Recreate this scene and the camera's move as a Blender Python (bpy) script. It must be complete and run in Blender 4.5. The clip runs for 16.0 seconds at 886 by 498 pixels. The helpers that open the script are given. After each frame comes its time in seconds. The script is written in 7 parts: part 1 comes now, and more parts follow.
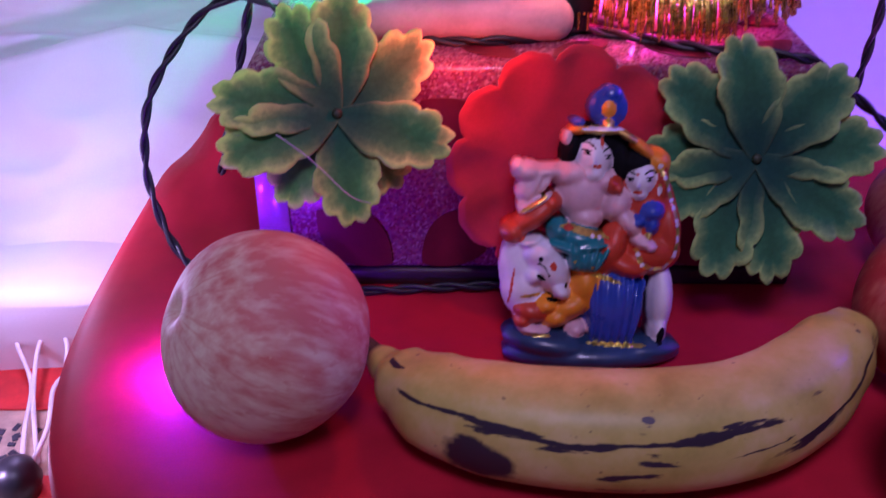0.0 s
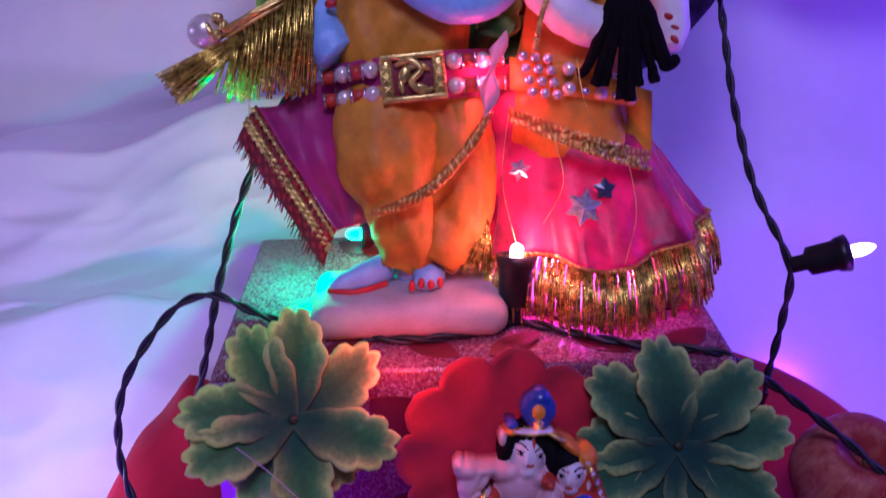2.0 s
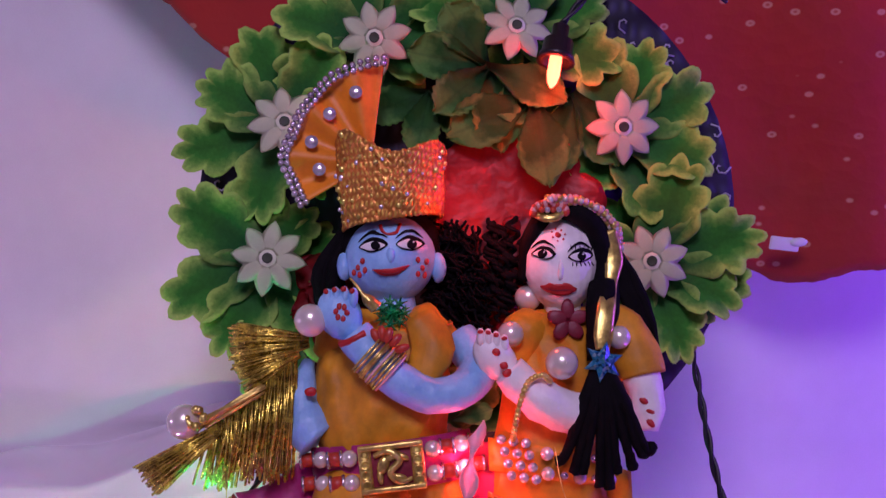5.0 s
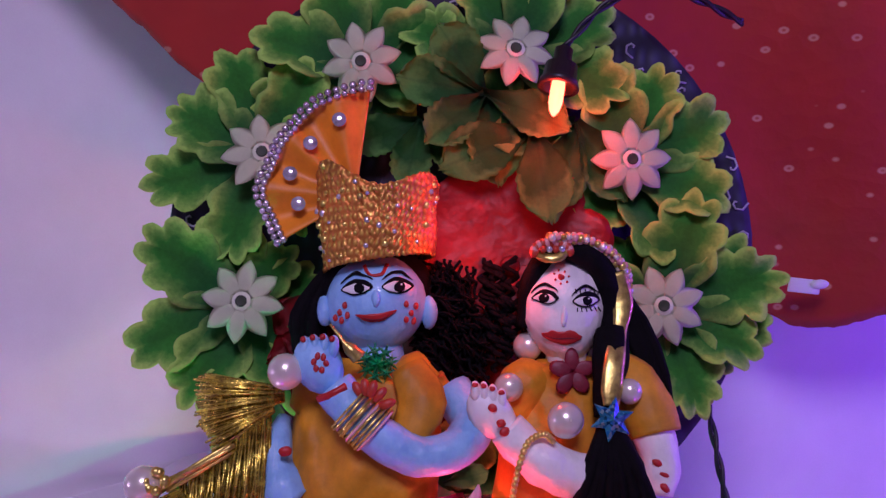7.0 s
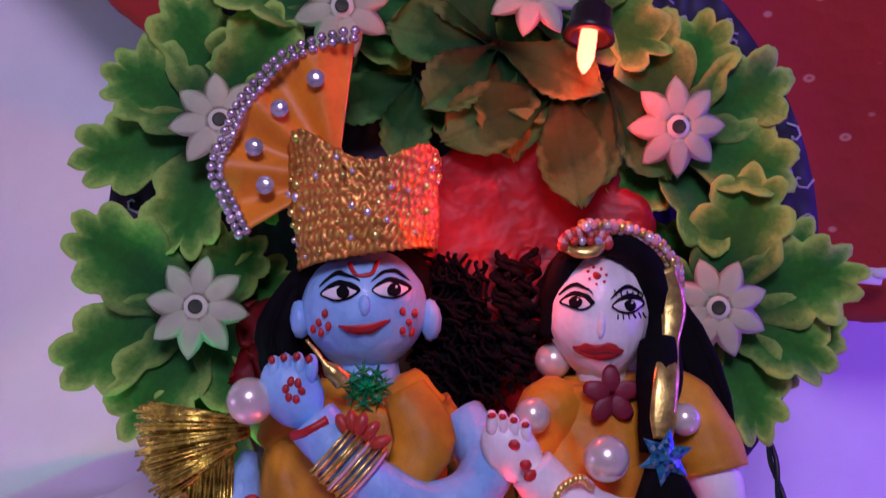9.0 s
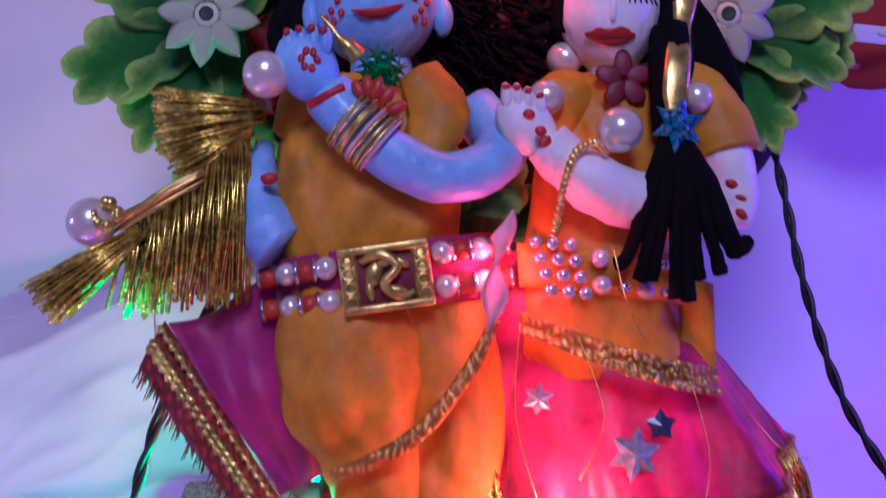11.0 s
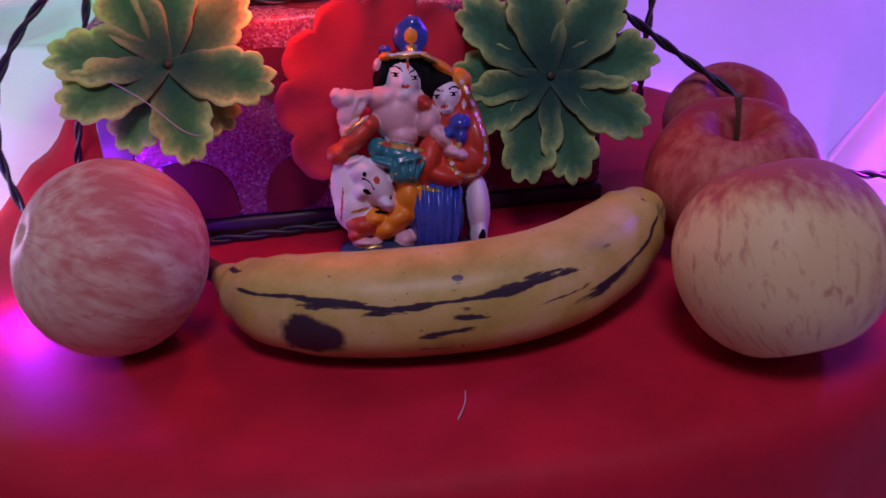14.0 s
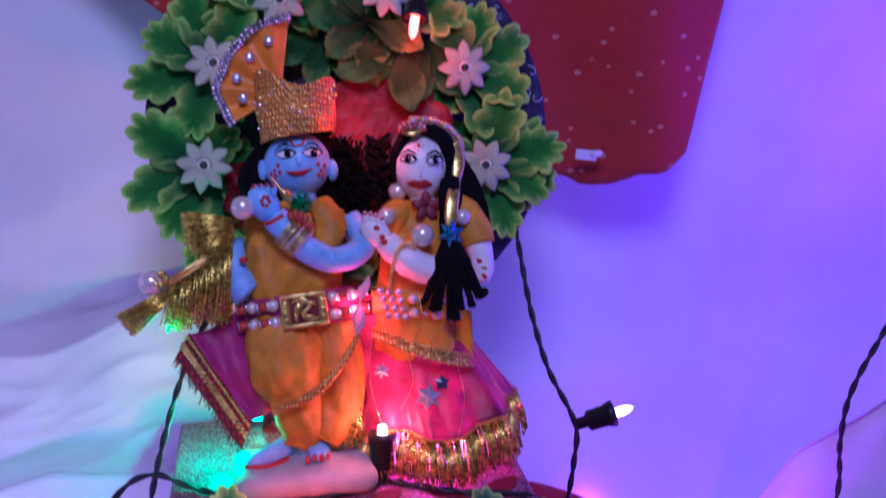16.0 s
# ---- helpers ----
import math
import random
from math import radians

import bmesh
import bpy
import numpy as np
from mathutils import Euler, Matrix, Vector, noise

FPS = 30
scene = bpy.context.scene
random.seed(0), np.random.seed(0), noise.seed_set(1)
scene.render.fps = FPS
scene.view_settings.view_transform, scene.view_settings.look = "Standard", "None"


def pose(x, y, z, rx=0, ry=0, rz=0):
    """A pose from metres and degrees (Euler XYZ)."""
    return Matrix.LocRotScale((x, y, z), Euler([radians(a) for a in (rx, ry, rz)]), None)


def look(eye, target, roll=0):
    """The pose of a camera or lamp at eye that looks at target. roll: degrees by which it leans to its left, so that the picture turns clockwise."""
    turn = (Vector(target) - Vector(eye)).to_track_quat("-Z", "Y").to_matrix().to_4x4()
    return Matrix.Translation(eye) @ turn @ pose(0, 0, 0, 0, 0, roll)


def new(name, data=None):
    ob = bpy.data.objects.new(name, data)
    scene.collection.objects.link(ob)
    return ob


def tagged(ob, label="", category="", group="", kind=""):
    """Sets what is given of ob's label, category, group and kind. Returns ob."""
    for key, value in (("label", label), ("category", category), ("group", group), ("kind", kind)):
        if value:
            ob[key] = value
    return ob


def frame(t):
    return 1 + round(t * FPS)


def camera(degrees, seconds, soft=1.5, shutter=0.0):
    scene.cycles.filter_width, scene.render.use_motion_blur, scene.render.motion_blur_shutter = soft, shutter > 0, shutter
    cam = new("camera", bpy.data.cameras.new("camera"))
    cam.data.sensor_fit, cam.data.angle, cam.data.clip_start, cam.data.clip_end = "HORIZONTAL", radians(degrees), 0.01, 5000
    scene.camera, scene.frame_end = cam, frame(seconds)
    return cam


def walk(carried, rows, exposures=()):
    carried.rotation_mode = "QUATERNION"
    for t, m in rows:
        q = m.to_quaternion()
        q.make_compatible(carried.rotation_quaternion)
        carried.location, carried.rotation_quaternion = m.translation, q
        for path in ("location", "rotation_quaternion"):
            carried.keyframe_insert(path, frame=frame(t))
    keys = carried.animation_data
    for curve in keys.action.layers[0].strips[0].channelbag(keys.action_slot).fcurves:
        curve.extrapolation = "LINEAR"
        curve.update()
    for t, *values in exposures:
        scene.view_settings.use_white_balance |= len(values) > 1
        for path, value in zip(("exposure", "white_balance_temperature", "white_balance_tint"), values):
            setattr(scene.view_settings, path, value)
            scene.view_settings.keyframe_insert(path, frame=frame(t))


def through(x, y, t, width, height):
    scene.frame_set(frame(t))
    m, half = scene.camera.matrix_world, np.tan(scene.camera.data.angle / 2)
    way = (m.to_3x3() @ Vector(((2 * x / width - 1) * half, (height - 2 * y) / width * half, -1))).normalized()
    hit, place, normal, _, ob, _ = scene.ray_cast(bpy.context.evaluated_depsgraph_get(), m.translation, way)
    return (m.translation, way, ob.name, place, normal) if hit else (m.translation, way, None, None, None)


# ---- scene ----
cam = camera(48.6, 16.0, 1.35, 0.5)
METRES, EYE, TILT, LEAN, TURN = 1.0, 0.25, -31.0, 0.0, 0.0
ROWS = [
    (0.0, 0.0, 0.0, 0.0, 0.0, 0.0, -0.0),
    (0.5, 0.012, -0.0114, 0.013, -0.03, 1.87, 0.1),
    (1.0, 0.0132, -0.0224, 0.0324, -0.23, 4.21, 0.58),
    (1.5, 0.0147, -0.036, 0.0517, -0.45, 6.35, 1.22),
    (2.0, 0.0187, -0.0449, 0.0649, -0.68, 8.22, 1.77),
    (2.5, 0.0181, -0.0526, 0.0777, -0.85, 10.73, 2.09),
    (3.0, 0.0175, -0.0619, 0.0881, -1.0, 12.57, 2.28),
    (3.5, 0.0184, -0.0638, 0.0958, -1.04, 14.02, 2.42),
    (4.0, 0.0235, -0.055, 0.1147, -1.19, 15.63, 2.54),
    (4.5, 0.0266, -0.0594, 0.1342, -1.21, 16.71, 2.54),
    (5.0, 0.0245, -0.0697, 0.1571, -1.42, 19.1, 2.49),
    (7.3, 0.0310, -0.0050, 0.1850, -1.56, 21.16, 2.27),
    (7.5, 0.0316, 0.0321, 0.1955, -1.33, 20.59, 2.11),
    (8.0, 0.0240, 0.0524, 0.2220, -2.27, 19.38, 2.14),
    (8.2, 0.0255, 0.0502, 0.2266, -2.40, 19.69, 2.27),
    (10.5, 0.0192, 0.0889, 0.1593, -2.27, 17.28, 4.12),
    (11.0, 0.0141, 0.0824, 0.1287, -2.44, 16.07, 4.03),
    (11.5, 0.0188, 0.0619, 0.0997, -2.89, 13.95, 4.17),
    (12.0, 0.0219, 0.0594, 0.0408, -3.42, 10.99, 4.86),
    (12.5, 0.0193, 0.0598, 0.0053, -3.58, 8.97, 5.16),
    (13.0, 0.0279, 0.0486, -0.0305, -3.86, 6.2, 5.75),
    (13.5, 0.0334, 0.0095, -0.0537, -4.08, 5.47, 6.3),
    (14.0, 0.0302, -0.0374, -0.0727, -4.74, 4.47, 6.22),
    (14.5, 0.0157, -0.1239, -0.0456, -5.17, 4.19, 6.11),
    (15.0, 0.0097, -0.1876, 0.0088, -5.98, 9.5, 5.61),
    (15.5, 0.0120, -0.2216, 0.0504, -7.17, 12.21, 5.74),
    (16.0, -0.0070, -0.2482, 0.0764, -8.90, 14.70, 5.79),
]
walk(cam, [(t, pose(0, 0, EYE, TILT, LEAN, TURN) @ pose(METRES * x, METRES * y, METRES * z, 90 + pitch, roll, yaw)) for t, x, y, z, yaw, pitch, roll in ROWS],
     [(0.0, 0.0, 5450, 12), (1.0, -0.24, 5050, 23), (3.2, -0.28, 4950, 19), (4.2, -0.1, 5800, 16), (5.2, 0.0, 6300, 11), (7.5, 0.0, 5900, 10), (10.5, 0.05, 5900, 12), (11.1, -0.1, 4800, 10),
      (12.2, -0.36, 4750, 17), (13.0, -0.25, 6300, 10), (14.0, 0.0, 6400, 10), (15.0, -0.25, 4900, 15), (16.0, -0.15, 4500, 12)])





# ---- light ----
world = bpy.data.worlds.new("room_air")
world.use_nodes = True
scene.world = world
world.node_tree.nodes["Background"].inputs[0].default_value = (0.62, 0.45, 0.95, 1)
world.node_tree.nodes["Background"].inputs[1].default_value = 0.035


def area_lamp(name, m, size, watts, colour):
    data = bpy.data.lights.new(name, "AREA")
    data.shape, data.size, data.energy, data.color = "DISK", size, watts, colour
    ob = new(name, data)
    ob.matrix_world = m
    return ob


def bulb_or_fill_light(place, watts, colour, radius=0.003):
    data = bpy.data.lights.new("bulb_or_fill_light", "POINT")
    data.energy, data.color, data.shadow_soft_size = watts, colour, radius
    ob = new("bulb_or_fill_light", data)
    ob.location = place
    return ob


area_lamp("ceiling_lamp", look((0.01, -0.30, 1.12), (0.05, 0.45, 0.20)), 0.36, 6.5, (0.87, 0.63, 1.0))
RED, GREEN, VIOLET = (1.0, 0.05, 0.03), (0.0, 1.0, 0.32), (0.22, 0.03, 1.0)
MAGENTA_LIGHT, COOL = (1.0, 0.05, 0.62), (0.80, 0.50, 1.0)
bulb_or_fill_light((-0.222, 0.425, 0.016), 0.42, COOL, 0.01)      # for the white glow beside the stool; unseen bulb, not built
bulb_or_fill_light((-0.46, 0.42, 0.30), 0.70, COOL, 0.02)       # added fill, no cord or bulb there: evens out the upper sheet
bulb_or_fill_light((0.27, 0.60, -0.03), 0.38, VIOLET, 0.02)      # violet bulbs behind the apples
bulb_or_fill_light((0.62, 0.50, 0.33), 6.2, VIOLET, 0.02)        # violet bulbs further along the cord
bulb_or_fill_light((0.352, 0.402, 0.004), 0.55, (0.62, 0.03, 1.0), 0.006)   # bulb of the beaded cluster
bulb_or_fill_light((-0.081, 0.3375, 0.012), 0.06, (0.15, 0.015, 1.0), 0.002)
# second violet light without a bulb, added for the patch beside the apple
bulb_or_fill_light((-0.113, 0.3180, 0.010), 0.34, (0.26, 0.015, 1.0), 0.002)
# unseen white light, added to brighten the mat and the wire
bulb_or_fill_light((-0.222, 0.335, -0.065), 0.13, COOL, 0.004)
bulb_or_fill_light((-0.054, 0.478, 0.1350), 0.46, GREEN)
bulb_or_fill_light((0.092, 0.445, 0.138), 0.50, MAGENTA_LIGHT)
bulb_or_fill_light((0.048, 0.468, 0.142), 0.95, RED)
bulb_or_fill_light((0.103, 0.527, 0.394), 0.16, (1.0, 0.02, 0.012))
bulb_or_fill_light((0.052, 0.462, 0.221), 0.09, (1.0, 0.05, 0.10))
bulb_or_fill_light((0.006, 0.366, 0.121), 0.11, RED)
# no bulb here: red fill added for the flower between the heads
bulb_or_fill_light((0.070, 0.506, 0.335), 0.055, RED)
bulb_or_fill_light((0.0645, 0.424, 0.156), 0.14, (1.0, 0.15, 0.12))

# ---- materials ----


def nodes_of(name):
    m = bpy.data.materials.new(name)
    m.use_nodes = True
    n, l = m.node_tree.nodes, m.node_tree.links
    return m, n, l, n["Principled BSDF"]


def ramp(n, l, source, stops):
    r = n.new("ShaderNodeValToRGB")
    e = r.color_ramp.elements
    while len(e) < len(stops):
        e.new(0.5)
    for k, (p, c) in enumerate(stops):
        e[k].position, e[k].color = p, (*c, 1)
    l.new(source, r.inputs[0])
    return r.outputs[0]


def noise_of(n, l, scale, detail=4, stretch=(1, 1, 1), coord="Object", rough=0.6):
    c, mp, t = n.new("ShaderNodeTexCoord"), n.new("ShaderNodeMapping"), n.new("ShaderNodeTexNoise")
    mp.inputs["Scale"].default_value = stretch
    t.inputs["Scale"].default_value, t.inputs["Detail"].default_value, t.inputs["Roughness"].default_value = scale, detail, rough
    l.new(c.outputs[coord], mp.inputs[0])
    l.new(mp.outputs[0], t.inputs["Vector"])
    return t.outputs[0]


def mix(n, l, fac, a, b, kind="MIX"):
    x = n.new("ShaderNodeMix")
    x.data_type, x.blend_type = "RGBA", kind
    for sock, v in ((x.inputs[0], fac), (x.inputs[6], a), (x.inputs[7], b)):
        if isinstance(v, (int, float)):
            sock.default_value = v
        elif isinstance(v, tuple):
            sock.default_value = (*v, 1)
        else:
            l.new(v, sock)
    return x.outputs[2]


def bump(n, l, p, height, strength, distance=0.001):
    b = n.new("ShaderNodeBump")
    b.inputs["Strength"].default_value, b.inputs["Distance"].default_value = strength, distance
    l.new(height, b.inputs["Height"])
    l.new(b.outputs[0], p.inputs["Normal"])


def paint(name, colour, rough=0.5, metal=0.0, vary=0.18, scale=60, grain=600, relief=0.25, sheen=0.0, through=0.0, coat=0.0, second=None, crease=None, spec=0.5):
    """A plain surface with stains at one scale and grain at another. second: a colour that the stains run to."""
    m, n, l, p = nodes_of(name)
    big, fine = noise_of(n, l, scale), noise_of(n, l, grain, 3)
    dark = second or tuple(v * (1 - 2 * vary) for v in colour)
    light = tuple(min(1, v * (1 + vary)) for v in colour)
    base = ramp(n, l, big, [(0.3, dark), (0.68, light)])
    base = mix(n, l, 0.12, base, fine, "OVERLAY")
    l.new(base, p.inputs["Base Color"])
    p.inputs["Metallic"].default_value = metal
    r = n.new("ShaderNodeMapRange")
    r.inputs[3].default_value, r.inputs[4].default_value = max(0.02, rough - 0.1), min(1, rough + 0.1)
    l.new(big, r.inputs[0])
    l.new(r.outputs[0], p.inputs["Roughness"])
    p.inputs["Sheen Weight"].default_value = sheen
    p.inputs["Coat Weight"].default_value = coat
    p.inputs["Specular IOR Level"].default_value = spec
    if relief:
        bump(n, l, p, fine, relief, 0.0006)
    if crease:
        w = noise_of(n, l, crease[0], 2, (1, 1, 0.55), rough=0.45)
        b = n.new("ShaderNodeBump")
        b.inputs["Strength"].default_value, b.inputs["Distance"].default_value = crease[1], 0.004
        l.new(w, b.inputs["Height"])
        if relief:
            l.new(p.inputs["Normal"].links[0].from_socket, b.inputs["Normal"])
        l.new(b.outputs[0], p.inputs["Normal"])
    if through:
        t, s = n.new("ShaderNodeBsdfTranslucent"), n.new("ShaderNodeMixShader")
        l.new(base, t.inputs[0])
        s.inputs[0].default_value = through
        l.new(p.outputs[0], s.inputs[1])
        l.new(t.outputs[0], s.inputs[2])
        l.new(s.outputs[0], n["Material Output"].inputs[0])
    return m


def glow(name, colour, strength):
    m, n, l, p = nodes_of(name)
    p.inputs["Base Color"].default_value = (*colour, 1)
    p.inputs["Emission Color"].default_value = (*colour, 1)
    p.inputs["Emission Strength"].default_value = strength
    return m


def leaf_paint(name, inner, rim, deep, through=0.25):
    """Leaf: the UV's u runs from stem to tip, v across; a paler rim, darker heart and veins."""
    m, n, l, p = nodes_of(name)
    uv, sep = n.new("ShaderNodeUVMap"), n.new("ShaderNodeSeparateXYZ")
    l.new(uv.outputs[0], sep.inputs[0])
    av = n.new("ShaderNodeMath"); av.operation = "ABSOLUTE"
    l.new(sep.outputs[1], av.inputs[0])
    mx = n.new("ShaderNodeMath"); mx.operation = "MAXIMUM"
    fade, side = n.new("ShaderNodeMapRange"), n.new("ShaderNodeMath")
    fade.inputs[1].default_value, fade.inputs[2].default_value = 0.28, 0.62
    l.new(sep.outputs[0], fade.inputs[0])
    side.operation = "MULTIPLY"
    l.new(av.outputs[0], side.inputs[0]); l.new(fade.outputs[0], side.inputs[1])
    l.new(sep.outputs[0], mx.inputs[0]); l.new(side.outputs[0], mx.inputs[1])
    nz = noise_of(n, l, 90, 4)
    ad = n.new("ShaderNodeMath"); ad.operation = "MULTIPLY_ADD"
    ad.inputs[1].default_value, ad.inputs[2].default_value = 0.45, -0.22
    l.new(nz, ad.inputs[0])
    sm = n.new("ShaderNodeMath"); sm.operation = "ADD"
    l.new(mx.outputs[0], sm.inputs[0]); l.new(ad.outputs[0], sm.inputs[1])
    base = ramp(n, l, sm.outputs[0], [(0.10, deep), (0.42, inner), (0.62, inner), (0.82, rim)])
    fine = noise_of(n, l, 500, 3)
    rnd = n.new("ShaderNodeNewGeometry")
    base = mix(n, l, 0.25, base, ramp(n, l, rnd.outputs["Random Per Island"], [(0, (0.42, 0.50, 0.40)), (1, (0.68, 0.72, 0.50))]), "OVERLAY")
    base = mix(n, l, mix(n, l, 0.22, (0, 0, 0), ramp(n, l, av.outputs[0], [(0.01, (1, 1, 1)), (0.12, (0, 0, 0))])), base, deep)
    base = mix(n, l, 0.18, base, fine, "OVERLAY")
    l.new(base, p.inputs["Base Color"])
    p.inputs["Roughness"].default_value = 0.6
    p.inputs["Sheen Weight"].default_value = 0.05
    p.inputs["Specular IOR Level"].default_value = 0.22
    wv = n.new("ShaderNodeTexWave")
    wv.inputs["Scale"].default_value, wv.inputs["Distortion"].default_value = 1.6, 1.0
    l.new(uv.outputs[0], wv.inputs["Vector"])
    h = mix(n, l, 0.4, wv.outputs[0], fine)
    bump(n, l, p, h, 0.5, 0.001)
    t, s = n.new("ShaderNodeBsdfTranslucent"), n.new("ShaderNodeMixShader")
    l.new(base, t.inputs[0])
    s.inputs[0].default_value = through
    l.new(p.outputs[0], s.inputs[1]); l.new(t.outputs[0], s.inputs[2])
    l.new(s.outputs[0], n["Material Output"].inputs[0])
    return m


def lobe_paint(name, inner, rim, deep, through=0.25, margin=0.80):
    """Flocked leaf lobe: the UV's u runs from the midrib to the rim, v from stem to tip; a pale ragged rim, a dark heart."""
    m, n, l, p = nodes_of(name)
    uv, sep = n.new("ShaderNodeUVMap"), n.new("ShaderNodeSeparateXYZ")
    l.new(uv.outputs[0], sep.inputs[0])

    def calc(kind, a, b, c=0.0):
        x = n.new("ShaderNodeMath")
        x.operation = kind
        for k, v in enumerate((a, b, c)):
            if isinstance(v, (int, float)):
                x.inputs[k].default_value = v
            else:
                l.new(v, x.inputs[k])
        return x.outputs[0]
    blot, fine = noise_of(n, l, 85, 4), noise_of(n, l, 420, 3)
    ragged = calc("MULTIPLY_ADD", noise_of(n, l, 210, 3), 0.34, -0.17)
    edge = calc("ADD", calc("ADD", sep.outputs[0], ragged), calc("MULTIPLY_ADD", blot, 0.30, -0.15))
    mid = tuple(0.62 * a + 0.38 * b for a, b in zip(inner, rim))
    base = ramp(n, l, edge, [(max(0.0, margin - 0.70), tuple(0.75 * v for v in inner)), (margin - 0.34, inner), (margin - 0.04, mid), (margin + 0.15, rim)])
    heart = calc("ADD", sep.outputs[1], calc("MULTIPLY_ADD", blot, 0.25, -0.12))
    base = mix(n, l, ramp(n, l, heart, [(0.22, (0.92,) * 3), (0.66, (0, 0, 0))]), base, deep)
    own = n.new("ShaderNodeObjectInfo")
    base = mix(n, l, 0.30, base, ramp(n, l, own.outputs["Random"], [(0, (0.36, 0.44, 0.40)), (1, (0.66, 0.64, 0.46))]), "OVERLAY")
    base = mix(n, l, ramp(n, l, sep.outputs[0], [(0.015, (0.06,) * 3), (0.10, (0, 0, 0))]), base, deep)
    base = mix(n, l, 0.22, base, fine, "OVERLAY")
    l.new(base, p.inputs["Base Color"])
    p.inputs["Roughness"].default_value = 0.8
    p.inputs["Sheen Weight"].default_value, p.inputs["Sheen Roughness"].default_value = 0.12, 0.5
    p.inputs["Specular IOR Level"].default_value = 0.15
    bump(n, l, p, mix(n, l, 0.5, blot, fine), 0.5, 0.0012)
    t, s = n.new("ShaderNodeBsdfTranslucent"), n.new("ShaderNodeMixShader")
    l.new(base, t.inputs[0])
    s.inputs[0].default_value = through
    l.new(p.outputs[0], s.inputs[1])
    l.new(t.outputs[0], s.inputs[2])
    l.new(s.outputs[0], n["Material Output"].inputs[0])
    return m


def glitter_paint(name, colour, amount=0.5, scale=900):
    m, n, l, p = nodes_of(name)
    c, v = n.new("ShaderNodeTexCoord"), n.new("ShaderNodeTexVoronoi")
    v.inputs["Scale"].default_value = scale
    l.new(c.outputs["Object"], v.inputs["Vector"])
    big = noise_of(n, l, 25)
    sp = n.new("ShaderNodeSeparateColor")
    l.new(v.outputs["Color"], sp.inputs[0])
    base = ramp(n, l, big, [(0.3, tuple(x * 0.75 for x in colour)), (0.7, colour)])
    base = mix(n, l, 0.35, base, v.outputs["Color"], "SOFT_LIGHT")
    base = mix(n, l, ramp(n, l, sp.outputs[1], [(0.82, (0, 0, 0)), (0.92, (0.32,) * 3)]), base, tuple(0.55 + 0.4 * x for x in colour))
    l.new(base, p.inputs["Base Color"])
    l.new(ramp(n, l, sp.outputs[0], [(0.5, (0, 0, 0)), (0.6, (amount,) * 3)]), p.inputs["Metallic"])
    l.new(ramp(n, l, sp.outputs[1], [(0.3, (0.22,) * 3), (0.9, (0.6,) * 3)]), p.inputs["Roughness"])
    b = n.new("ShaderNodeBump")
    b.inputs["Strength"].default_value, b.inputs["Distance"].default_value = 0.6, 0.0006
    l.new(sp.outputs[2], b.inputs["Height"])
    l.new(b.outputs[0], p.inputs["Normal"])
    return m


